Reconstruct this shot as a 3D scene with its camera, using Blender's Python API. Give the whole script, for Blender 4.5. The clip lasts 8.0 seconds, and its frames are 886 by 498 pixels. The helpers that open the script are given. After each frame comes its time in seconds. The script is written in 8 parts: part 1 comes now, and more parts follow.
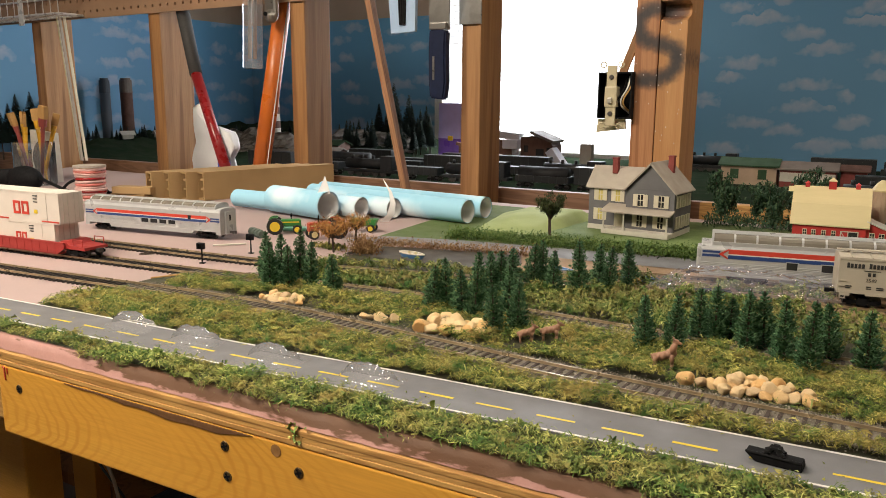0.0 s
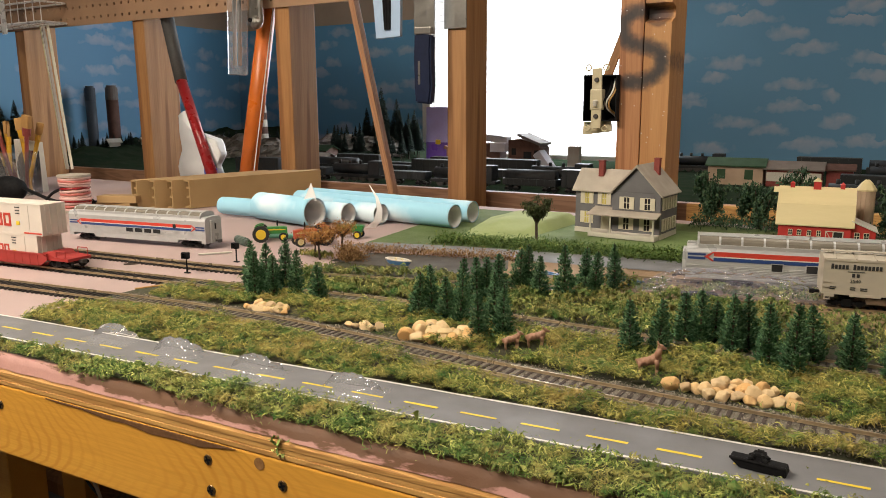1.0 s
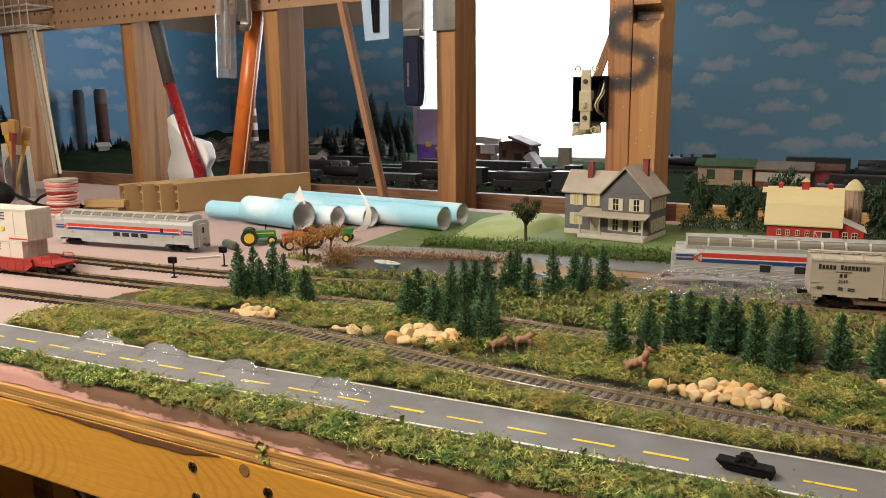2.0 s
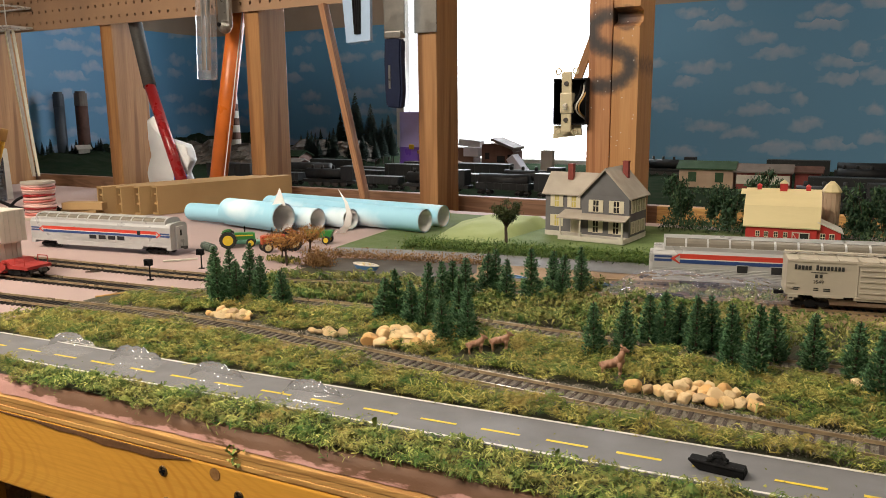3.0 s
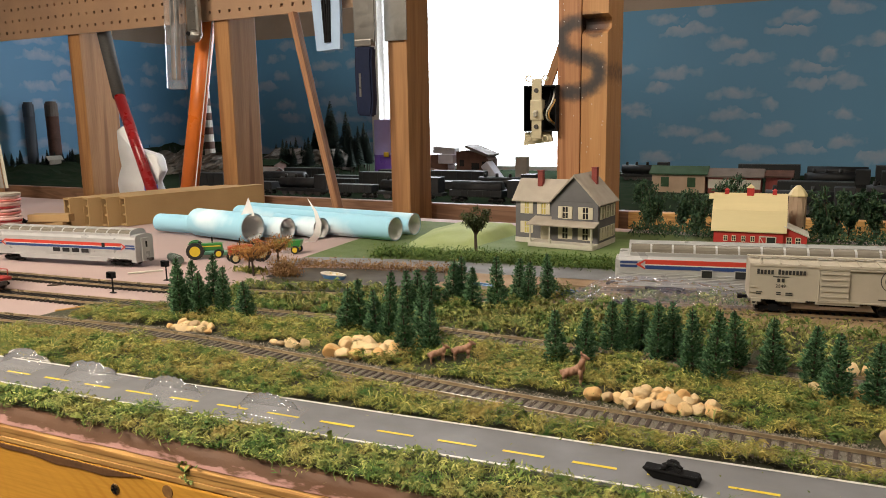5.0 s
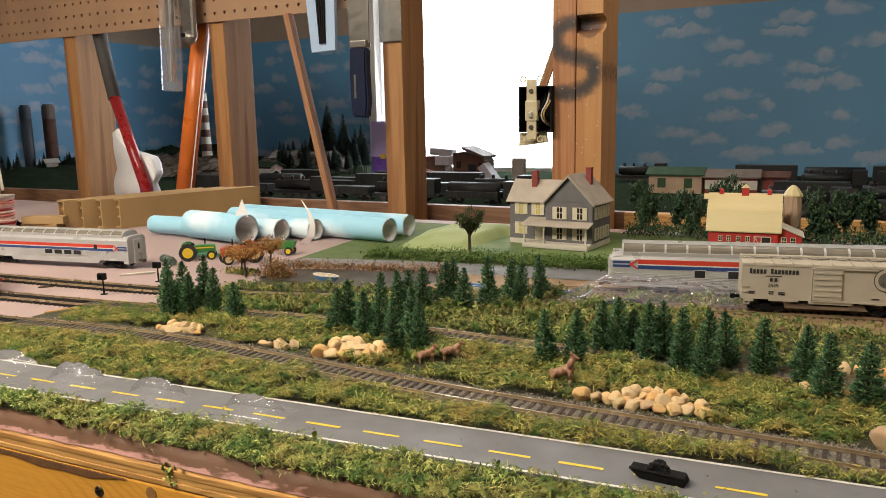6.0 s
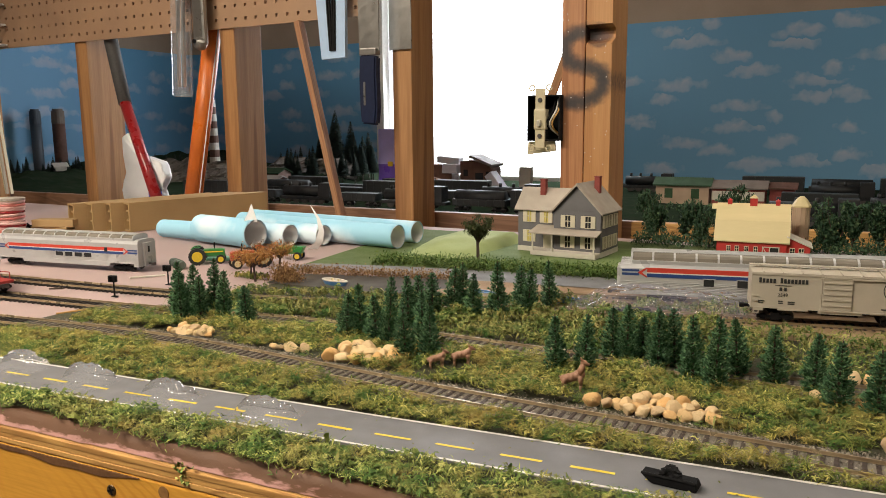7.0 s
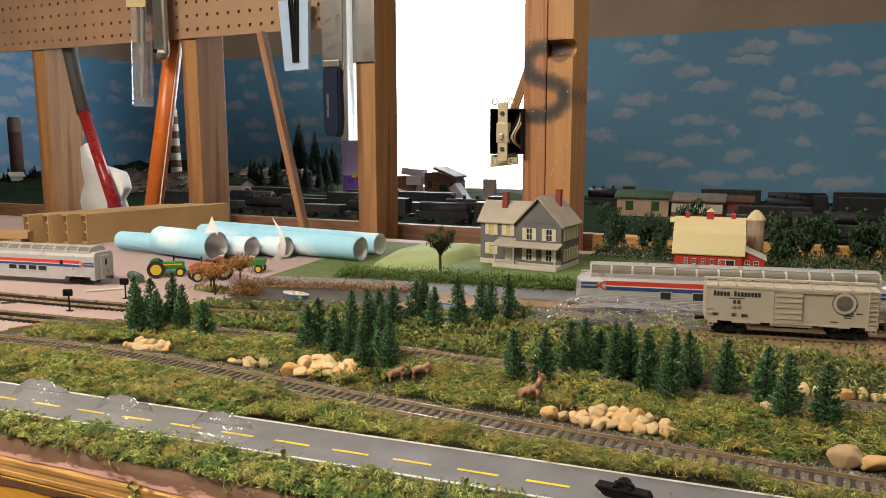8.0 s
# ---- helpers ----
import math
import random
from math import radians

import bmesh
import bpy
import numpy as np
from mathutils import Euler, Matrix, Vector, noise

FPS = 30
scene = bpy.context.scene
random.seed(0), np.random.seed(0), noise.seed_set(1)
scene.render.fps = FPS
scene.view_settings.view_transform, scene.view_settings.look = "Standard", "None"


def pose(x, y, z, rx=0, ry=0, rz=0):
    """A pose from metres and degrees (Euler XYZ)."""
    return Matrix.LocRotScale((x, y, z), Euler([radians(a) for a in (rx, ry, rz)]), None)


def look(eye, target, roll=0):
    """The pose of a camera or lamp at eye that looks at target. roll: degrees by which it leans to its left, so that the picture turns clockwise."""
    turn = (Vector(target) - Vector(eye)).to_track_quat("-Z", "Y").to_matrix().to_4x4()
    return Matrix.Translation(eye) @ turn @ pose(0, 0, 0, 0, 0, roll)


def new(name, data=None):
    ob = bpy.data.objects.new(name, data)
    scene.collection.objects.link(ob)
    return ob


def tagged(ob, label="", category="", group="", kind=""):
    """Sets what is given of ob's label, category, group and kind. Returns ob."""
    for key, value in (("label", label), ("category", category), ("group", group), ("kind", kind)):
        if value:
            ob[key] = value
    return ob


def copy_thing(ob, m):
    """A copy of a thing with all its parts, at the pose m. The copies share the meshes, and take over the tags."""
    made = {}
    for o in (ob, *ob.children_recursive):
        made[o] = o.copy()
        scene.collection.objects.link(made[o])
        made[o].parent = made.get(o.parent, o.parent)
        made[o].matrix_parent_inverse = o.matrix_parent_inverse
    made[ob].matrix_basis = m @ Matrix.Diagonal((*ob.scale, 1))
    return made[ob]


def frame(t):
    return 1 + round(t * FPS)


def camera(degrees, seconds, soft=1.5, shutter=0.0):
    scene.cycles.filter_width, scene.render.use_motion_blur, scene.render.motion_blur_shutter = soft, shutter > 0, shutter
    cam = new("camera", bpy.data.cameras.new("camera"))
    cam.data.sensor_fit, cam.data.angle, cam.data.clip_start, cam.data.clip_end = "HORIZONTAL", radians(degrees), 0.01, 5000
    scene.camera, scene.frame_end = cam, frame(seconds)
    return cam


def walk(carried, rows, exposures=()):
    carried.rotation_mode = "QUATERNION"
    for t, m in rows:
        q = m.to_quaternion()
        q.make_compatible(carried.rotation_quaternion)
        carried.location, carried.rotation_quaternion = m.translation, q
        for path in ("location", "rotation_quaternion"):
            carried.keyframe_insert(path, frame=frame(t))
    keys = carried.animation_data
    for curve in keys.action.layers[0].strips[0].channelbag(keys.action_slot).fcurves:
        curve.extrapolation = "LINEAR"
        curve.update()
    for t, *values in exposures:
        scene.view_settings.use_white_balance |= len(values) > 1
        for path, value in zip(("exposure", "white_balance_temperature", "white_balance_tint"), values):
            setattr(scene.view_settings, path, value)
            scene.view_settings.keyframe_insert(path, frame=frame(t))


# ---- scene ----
cam = camera(60.8, 8.0, soft=0.9)
PATH = [
    (0, (0.039, -0.312, 0.167), (-0.978, 1.368, -0.215), 0.4),
    (0.5, (0.043, -0.308, 0.172), (-0.962, 1.379, -0.207), 0.1),
    (1, (0.042, -0.307, 0.17), (-0.955, 1.385, -0.205), -0.3),
    (1.5, (0.043, -0.305, 0.171), (-0.948, 1.392, -0.202), -0.5),
    (3, (0.049, -0.297, 0.168), (-0.9, 1.426, -0.194), -0.5),
    (3.5, (0.054, -0.294, 0.173), (-0.879, 1.439, -0.183), -0.5),
    (4, (0.058, -0.293, 0.175), (-0.861, 1.448, -0.176), -0.6),
    (4.5, (0.058, -0.291, 0.172), (-0.853, 1.456, -0.175), -0.8),
    (6, (0.065, -0.281, 0.166), (-0.841, 1.469, -0.172), -1.1),
    (6.5, (0.064, -0.282, 0.166), (-0.85, 1.467, -0.162), -0.9),
    (7, (0.062, -0.286, 0.164), (-0.856, 1.463, -0.151), -0.5),
    (7.5, (0.061, -0.289, 0.165), (-0.836, 1.472, -0.136), -0.3),
    (8, (0.067, -0.286, 0.167), (-0.772, 1.507, -0.121), -0.1),
]
walk(cam, [(t, look(eye, target, roll)) for t, eye, target, roll in PATH])

# ---- world, lamps, exposure ----
scene.view_settings.exposure = 0.0
world = bpy.data.worlds.new("world")
scene.world = world
world.use_nodes = True
wn = world.node_tree
sky = wn.nodes.new("ShaderNodeTexSky")
sky.sky_type, sky.sun_disc = "NISHITA", False
sky.sun_elevation, sky.sun_rotation = radians(35), radians(20)
wn.links.new(sky.outputs[0], wn.nodes["Background"].inputs[0])
wn.nodes["Background"].inputs[1].default_value = 0.1


def area_lamp(name, eye, target, sx, sy, watts, colour, spread=180):
    d = bpy.data.lights.new(name, "AREA")
    d.shape, d.size, d.size_y, d.energy, d.color = "RECTANGLE", sx, sy, watts, colour
    d.spread = radians(spread)
    ob = new(name, d)
    ob.matrix_world = look(eye, target)
    return ob


CEIL = 1.16
area_lamp("ceiling_lamp", (-0.72, -0.52, CEIL - 0.09), (-0.50, 0.0, 0), 1.2, 0.3, 38, (1.0, 0.88, 0.72), 150)
area_lamp("ceiling_lamp", (0.55, 0.66, CEIL - 0.09), (0.55, 0.66, 0), 1.2, 0.3, 8, (1.0, 0.89, 0.75))
area_lamp("window_daylight", (-1.01, 2.06, 0.55), (-1.01, 0.5, 0.2), 0.76, 1.0, 12, (0.86, 0.93, 1.0))


# ---- materials ----
def nodes_of(m):
    m.use_nodes = True
    return m.node_tree, m.node_tree.nodes["Principled BSDF"]


def grey(nt, value_socket, lo, hi):
    """Maps a 0..1 socket to lo..hi."""
    mr = nt.nodes.new("ShaderNodeMapRange")
    nt.links.new(value_socket, mr.inputs[0])
    mr.inputs[1].default_value, mr.inputs[2].default_value = 0.25, 0.75
    mr.inputs[3].default_value, mr.inputs[4].default_value = lo, hi
    return mr.outputs[0]


def noise_tex(nt, scale, detail=4.0, stretch=(1, 1, 1), coord="Object", distortion=0.0):
    tc = nt.nodes.new("ShaderNodeTexCoord")
    mp = nt.nodes.new("ShaderNodeMapping")
    mp.inputs["Scale"].default_value = stretch
    nt.links.new(tc.outputs[coord], mp.inputs[0])
    n = nt.nodes.new("ShaderNodeTexNoise")
    n.inputs["Scale"].default_value, n.inputs["Detail"].default_value = scale, detail
    n.inputs["Distortion"].default_value = distortion
    nt.links.new(mp.outputs[0], n.inputs["Vector"])
    return n.outputs["Fac"]


def mix_col(nt, fac, a, b, blend="MIX"):
    m = nt.nodes.new("ShaderNodeMix")
    m.data_type, m.blend_type = "RGBA", blend
    for sock, v in ((m.inputs[0], fac), (m.inputs[6], a), (m.inputs[7], b)):
        if isinstance(v, (int, float)):
            sock.default_value = v
        elif isinstance(v, (tuple, list)):
            sock.default_value = (*v[:3], 1)
        else:
            nt.links.new(v, sock)
    return m.outputs[2]


def add_bump(nt, bsdf, height, strength, distance):
    b = nt.nodes.new("ShaderNodeBump")
    b.inputs["Strength"].default_value, b.inputs["Distance"].default_value = strength, distance
    nt.links.new(height, b.inputs["Height"])
    nt.links.new(b.outputs[0], bsdf.inputs["Normal"])


def mat(name, col, rough=0.6, metal=0.0, alt=None, var=0.2, scale=40, fine=900, bump=0.2, dist=0.0004, stretch=(1, 1, 1), spec=0.5):
    """Base colour that drifts towards alt in broad patches, with a fine grain, uneven gloss and relief."""
    m = bpy.data.materials.new(name)
    nt, b = nodes_of(m)
    alt = alt or tuple(c * (1 - 1.6 * var) for c in col)
    broad = noise_tex(nt, scale, 5, stretch)
    grain = noise_tex(nt, fine, 3, stretch)
    c = mix_col(nt, grey(nt, broad, 0, 1), col, alt)
    c = mix_col(nt, grey(nt, grain, 0, var), c, tuple(0.55 * x for x in col))
    nt.links.new(c, b.inputs["Base Color"])
    nt.links.new(grey(nt, broad, max(0.05, rough - 0.12), min(1, rough + 0.12)), b.inputs["Roughness"])
    b.inputs["Metallic"].default_value = metal
    b.inputs["Specular IOR Level"].default_value = spec
    if bump:
        add_bump(nt, b, grain, bump, dist)
    return m


def wood(name, col, dark, axis="z", ring=26, rough=0.55, spray=False, bump=0.25, bands=42, flow=0.07):
    """Sawn softwood: long grain along axis, with pale and dark growth bands."""
    m = bpy.data.materials.new(name)
    nt, b = nodes_of(m)
    st = {"x": (0.07, 1, 1), "y": (1, 0.07, 1), "z": (1, 1, 0.07)}[axis]
    st = tuple(x if x == 1 else flow for x in st)
    wide = noise_tex(nt, ring, 3, st, distortion=1.4)
    wv = nt.nodes.new("ShaderNodeMath")
    wv.operation = "MULTIPLY"
    nt.links.new(wide, wv.inputs[0])
    wv.inputs[1].default_value = bands
    sn = nt.nodes.new("ShaderNodeMath")
    sn.operation = "SINE"
    nt.links.new(wv.outputs[0], sn.inputs[0])
    band = nt.nodes.new("ShaderNodeMapRange")
    nt.links.new(sn.outputs[0], band.inputs[0])
    band.inputs[1].default_value, band.inputs[2].default_value = -0.6, 1
    fibre = noise_tex(nt, 700, 4, tuple(x if x == 1 else 0.02 for x in st))
    blotch = noise_tex(nt, 9, 3)
    c = mix_col(nt, band.outputs[0], col, dark)
    c = mix_col(nt, grey(nt, fibre, 0, 0.45), c, tuple(0.6 * x for x in dark))
    c = mix_col(nt, grey(nt, blotch, 0, 0.35), c, tuple(0.75 * x for x in col))
    info = nt.nodes.new("ShaderNodeObjectInfo")
    shade = nt.nodes.new("ShaderNodeMapRange")
    nt.links.new(info.outputs["Random"], shade.inputs[0])
    shade.inputs[3].default_value, shade.inputs[4].default_value = 0.0, 0.18
    c = mix_col(nt, shade.outputs[0], c, dark)
    if spray:
        stroke = ((-0.2896, 0.3084), (-0.3143, 0.3081), (-0.3302, 0.2975), (-0.3321, 0.2752), (-0.3174, 0.2606), (-0.2941, 0.2561), (-0.2748, 0.2488), (-0.2680, 0.2332), (-0.2757, 0.2152), (-0.2931, 0.2050), (-0.3153, 0.2022), (-0.3311, 0.2056))
        dabs = [(ax + (bx - ax) * q, az + (bz - az) * q) for (ax, az), (bx, bz) in zip(stroke, stroke[1:]) for q in (0.0, 0.5)]
        wander = nt.nodes.new("ShaderNodeVectorMath")
        wander.operation = "MULTIPLY_ADD"
        ripple = nt.nodes.new("ShaderNodeTexNoise")
        ripple.inputs["Scale"].default_value, ripple.inputs["Detail"].default_value = 120, 5
        spot = nt.nodes.new("ShaderNodeNewGeometry")
        nt.links.new(spot.outputs["Position"], ripple.inputs["Vector"])
        nt.links.new(ripple.outputs["Color"], wander.inputs[0])
        wander.inputs[1].default_value = (0.012, 0.0, 0.012)
        nt.links.new(spot.outputs["Position"], wander.inputs[2])
        flat = nt.nodes.new("ShaderNodeVectorMath")
        flat.operation = "MULTIPLY"
        nt.links.new(wander.outputs[0], flat.inputs[0])
        flat.inputs[1].default_value = (1, 0, 1)
        # burnt, grimy notch of the doubled stud, its shade painted in, with a dark rim
        for rad, amount, tone in ((0.021, 0.70, (0.075, 0.034, 0.030)), (0.012, 0.6, (0.10, 0.055, 0.055))):
            notch_dark = nt.nodes.new("ShaderNodeVectorMath")
            notch_dark.operation = "DISTANCE"
            nt.links.new(flat.outputs[0], notch_dark.inputs[0])
            notch_dark.inputs[1].default_value = (-0.273, 0, 0.3085)
            near = nt.nodes.new("ShaderNodeMapRange")
            nt.links.new(notch_dark.outputs["Value"], near.inputs[0])
            near.inputs[1].default_value, near.inputs[2].default_value = rad * 0.75, rad
            near.inputs[3].default_value, near.inputs[4].default_value = amount, 0.0
            c = mix_col(nt, near.outputs[0], c, tone)
        for px, pz in dabs:
            dv = nt.nodes.new("ShaderNodeVectorMath")
            dv.operation = "DISTANCE"
            nt.links.new(flat.outputs[0], dv.inputs[0])
            dv.inputs[1].default_value = (px + 0.006, 0, pz + 0.006)
            mr = nt.nodes.new("ShaderNodeMapRange")
            nt.links.new(dv.outputs["Value"], mr.inputs[0])
            mr.inputs[1].default_value, mr.inputs[2].default_value = 0.004, 0.0180
            mr.inputs[3].default_value, mr.inputs[4].default_value = 0.82, 0.0
            c = mix_col(nt, mr.outputs[0], c, (0.022, 0.022, 0.026))
        # flecks of white paint
        fleck = nt.nodes.new("ShaderNodeTexVoronoi")
        fleck.inputs["Scale"].default_value = 85
        nt.links.new(spot.outputs["Position"], fleck.inputs["Vector"])
        few = nt.nodes.new("ShaderNodeMapRange")
        nt.links.new(fleck.outputs["Distance"], few.inputs[0])
        few.inputs[1].default_value, few.inputs[2].default_value = 0.05, 0.09
        few.inputs[3].default_value, few.inputs[4].default_value = 0.8, 0.0
        c = mix_col(nt, few.outputs[0], c, (0.65, 0.62, 0.58))
    nt.links.new(c, b.inputs["Base Color"])
    nt.links.new(grey(nt, fibre, rough - 0.1, rough + 0.15), b.inputs["Roughness"])
    add_bump(nt, b, fibre, bump, 0.0006)
    return m


def leafy(name, a, b_, c_, rough=0.75, dry=None):
    """Foliage flakes: each island takes its own tint between three colours."""
    m = bpy.data.materials.new(name)
    nt, b = nodes_of(m)
    geo = nt.nodes.new("ShaderNodeNewGeometry")
    ramp = nt.nodes.new("ShaderNodeValToRGB")
    nt.links.new(geo.outputs["Random Per Island"], ramp.inputs[0])
    e = ramp.color_ramp.elements
    e[0].color, e[1].color = (*a, 1), (*c_, 1)
    mid = e.new(0.62)
    mid.color = (*b_, 1)
    low = e.new(0.28)
    low.color = (*(0.55 * p + 0.45 * q for p, q in zip(a, b_)), 1)
    broad = noise_tex(nt, 22, 4)
    c = mix_col(nt, grey(nt, broad, 0, 0.5), ramp.outputs[0], tuple(0.55 * x for x in b_))
    if dry:
        c = mix_col(nt, grey(nt, noise_tex(nt, 42, 4), -0.42, 0.92), c, dry)
        c = mix_col(nt, grey(nt, noise_tex(nt, 95, 4), -0.75, 1.25), c, (0.050, 0.125, 0.024))
    nt.links.new(c, b.inputs["Base Color"])
    b.inputs["Roughness"].default_value = rough
    b.inputs["Specular IOR Level"].default_value = 0.25
    return m


def glass(name, col=(1, 1, 1), rough=0.03, ior=1.3):
    m = bpy.data.materials.new(name)
    nt, b = nodes_of(m)
    b.inputs["Base Color"].default_value = (*col, 1)
    b.inputs["Roughness"].default_value, b.inputs["IOR"].default_value = rough, ior
    b.inputs["Transmission Weight"].default_value = 1
    return m


def glow(name, col, strength):
    m = bpy.data.materials.new(name)
    nt, b = nodes_of(m)
    b.inputs["Base Color"].default_value = (0, 0, 0, 1)
    b.inputs["Emission Color"].default_value = (*col, 1)
    b.inputs["Emission Strength"].default_value = strength
    return m


def clouded(name, sky_a, sky_b, cloud, size=(7.2, 7.2, 16.5), soft=(0.46, 0.2, 0.62)):
    """Printed sky paper: blue that pales towards the bottom, with rows of flat-based clouds."""
    m = bpy.data.materials.new(name)
    nt, b = nodes_of(m)
    tc = nt.nodes.new("ShaderNodeTexCoord")
    warp = nt.nodes.new("ShaderNodeTexNoise")
    warp.inputs["Scale"].default_value, warp.inputs["Detail"].default_value = 16, 5
    nt.links.new(tc.outputs["Object"], warp.inputs["Vector"])
    off = nt.nodes.new("ShaderNodeVectorMath")
    off.operation = "MULTIPLY_ADD"
    nt.links.new(warp.outputs["Color"], off.inputs[0])
    off.inputs[1].default_value = (0.10, 0.10, 0.035)
    nt.links.new(tc.outputs["Object"], off.inputs[2])
    mp = nt.nodes.new("ShaderNodeMapping")
    mp.inputs["Scale"].default_value = size
    nt.links.new(off.outputs[0], mp.inputs[0])
    vo = nt.nodes.new("ShaderNodeTexVoronoi")
    vo.inputs["Scale"].default_value, vo.inputs["Randomness"].default_value = 1.0, 0.85
    nt.links.new(mp.outputs[0], vo.inputs["Vector"])
    puff = nt.nodes.new("ShaderNodeMapRange")
    nt.links.new(vo.outputs["Distance"], puff.inputs[0])
    puff.inputs[1].default_value, puff.inputs[2].default_value = soft[:2]
    puff.inputs[3].default_value, puff.inputs[4].default_value = 0.0, soft[2]
    sep = nt.nodes.new("ShaderNodeSeparateXYZ")
    nt.links.new(tc.outputs["Object"], sep.inputs[0])
    low = nt.nodes.new("ShaderNodeMapRange")
    nt.links.new(sep.outputs[2], low.inputs[0])
    low.inputs[1].default_value, low.inputs[2].default_value = 0.0, 0.5
    c = mix_col(nt, low.outputs[0], sky_a, sky_b)
    c = mix_col(nt, puff.outputs[0], c, cloud)
    nt.links.new(c, b.inputs["Base Color"])
    b.inputs["Roughness"].default_value = 0.7
    return m


M = {}
M["stud"] = wood("stud_wood", (0.45, 0.228, 0.086), (0.22, 0.093, 0.031), "z", ring=12, bands=20, flow=0.05)
M["stud_red"] = wood("reddish_stud_wood", (0.50, 0.235, 0.100), (0.29, 0.108, 0.040), "z", ring=22, bands=34, spray=True, flow=0.05)
M["stud_stamped"] = wood("stamped_stud_wood", (0.55, 0.285, 0.110), (0.45, 0.205, 0.072), "z", ring=12, bands=20, spray=True, flow=0.05)
M["stud_dark"] = wood("stud_side_wood", (0.42, 0.22, 0.11), (0.26, 0.11, 0.05), "z")
M["pine"] = wood("pine_board", (0.80, 0.43, 0.075), (0.70, 0.34, 0.05), "x", ring=7, rough=0.38, bump=0.06, bands=14, flow=0.10)


def flame_grain(m, z0, pitch, bend, amount, dark):
    """Nested arcs of a flat-sawn board, running out along x, over the straight grain."""
    nt = m.node_tree
    b = nt.nodes["Principled BSDF"]
    base = b.inputs["Base Color"].links[0].from_socket

    def op(kind, a, c):
        n = nt.nodes.new("ShaderNodeMath")
        n.operation = kind
        for s, v in zip(n.inputs, (a, c)):
            if isinstance(v, (int, float)):
                s.default_value = v
            else:
                nt.links.new(v, s)
        return n.outputs[0]

    geo = nt.nodes.new("ShaderNodeNewGeometry")
    sep = nt.nodes.new("ShaderNodeSeparateXYZ")
    nt.links.new(geo.outputs["Position"], sep.inputs[0])
    dz = op("SUBTRACT", sep.outputs[2], z0)
    v = op("ADD", sep.outputs[0], op("MULTIPLY", op("MULTIPLY", dz, dz), bend))
    v = op("ADD", v, op("MULTIPLY", noise_tex(nt, 26, 3, (0.6, 1, 1.6)), 0.030))
    wave = op("SINE", op("MULTIPLY", v, 6.283 / pitch), 0.0)
    line = nt.nodes.new("ShaderNodeMapRange")
    nt.links.new(wave, line.inputs[0])
    line.inputs[1].default_value, line.inputs[2].default_value, line.inputs[4].default_value = 0.1, 1.0, amount
    fade = nt.nodes.new("ShaderNodeMapRange")
    nt.links.new(noise_tex(nt, 9, 2), fade.inputs[0])
    fade.inputs[1].default_value, fade.inputs[2].default_value = 0.38, 0.6
    nt.links.new(mix_col(nt, op("MULTIPLY", line.outputs[0], fade.outputs[0]), base, dark), b.inputs["Base Color"])


flame_grain(M["pine"], -0.052, 0.011, 38.0, 0.85, (0.55, 0.24, 0.03))
M["ply"] = wood("plywood", (0.66, 0.38, 0.12), (0.40, 0.20, 0.06), "x", ring=60)
M["plank_dark"] = wood("brown_board", (0.28, 0.15, 0.09), (0.18, 0.09, 0.05), "x", ring=30)
M["foam"] = mat("pink_foam", (0.335, 0.250, 0.235), 0.75, alt=(0.40, 0.295, 0.28), var=0.15, scale=18, fine=700)


def foam_edge():
    """Cut edge of the foam: pink, with brown paint brushed over the upper part further along."""
    m = mat("foam_edge", (0.46, 0.25, 0.22), 0.75, alt=(0.36, 0.19, 0.16), var=0.25, scale=35, fine=700, bump=0.5)
    nt = m.node_tree
    b = nt.nodes["Principled BSDF"]
    pink = b.inputs["Base Color"].links[0].from_socket
    geo = nt.nodes.new("ShaderNodeNewGeometry")
    sep = nt.nodes.new("ShaderNodeSeparateXYZ")
    nt.links.new(geo.outputs["Position"], sep.inputs[0])
    total = noise_tex(nt, 130, 6, (0.5, 1, 2))
    for socket, lo, hi, out in ((sep.outputs[0], -0.46, -0.36, 0.55), (sep.outputs[2], -0.0095, -0.002, 0.45)):
        mr = nt.nodes.new("ShaderNodeMapRange")
        nt.links.new(socket, mr.inputs[0])
        mr.inputs[1].default_value, mr.inputs[2].default_value, mr.inputs[4].default_value = lo, hi, out
        ad = nt.nodes.new("ShaderNodeMath")
        nt.links.new(total, ad.inputs[0])
        nt.links.new(mr.outputs[0], ad.inputs[1])
        total = ad.outputs[0]
    cut = nt.nodes.new("ShaderNodeMapRange")
    nt.links.new(total, cut.inputs[0])
    cut.inputs[1].default_value, cut.inputs[2].default_value = 1.10, 1.20
    nt.links.new(mix_col(nt, cut.outputs[0], pink, (0.125, 0.060, 0.030)), b.inputs["Base Color"])
    return m


M["foam_brown"] = foam_edge()
M["slat"] = bpy.data.materials.new("blind_slat")
nt_, b_ = nodes_of(M["slat"])
b_.inputs["Base Color"].default_value = (0.85, 0.85, 0.84, 1)
tr_ = nt_.nodes.new("ShaderNodeBsdfTranslucent")
tr_.inputs[0].default_value = (0.9, 0.9, 0.92, 1)
mx_ = nt_.nodes.new("ShaderNodeMixShader")
mx_.inputs[0].default_value = 0.6
nt_.links.new(b_.outputs[0], mx_.inputs[1])
nt_.links.new(tr_.outputs[0], mx_.inputs[2])
nt_.links.new(mx_.outputs[0], nt_.nodes["Material Output"].inputs["Surface"])
M["soil"] = mat("soil", (0.060, 0.050, 0.027), 0.9, alt=(0.032, 0.042, 0.014), var=0.4, scale=60, fine=1500, bump=0.8, dist=0.001)
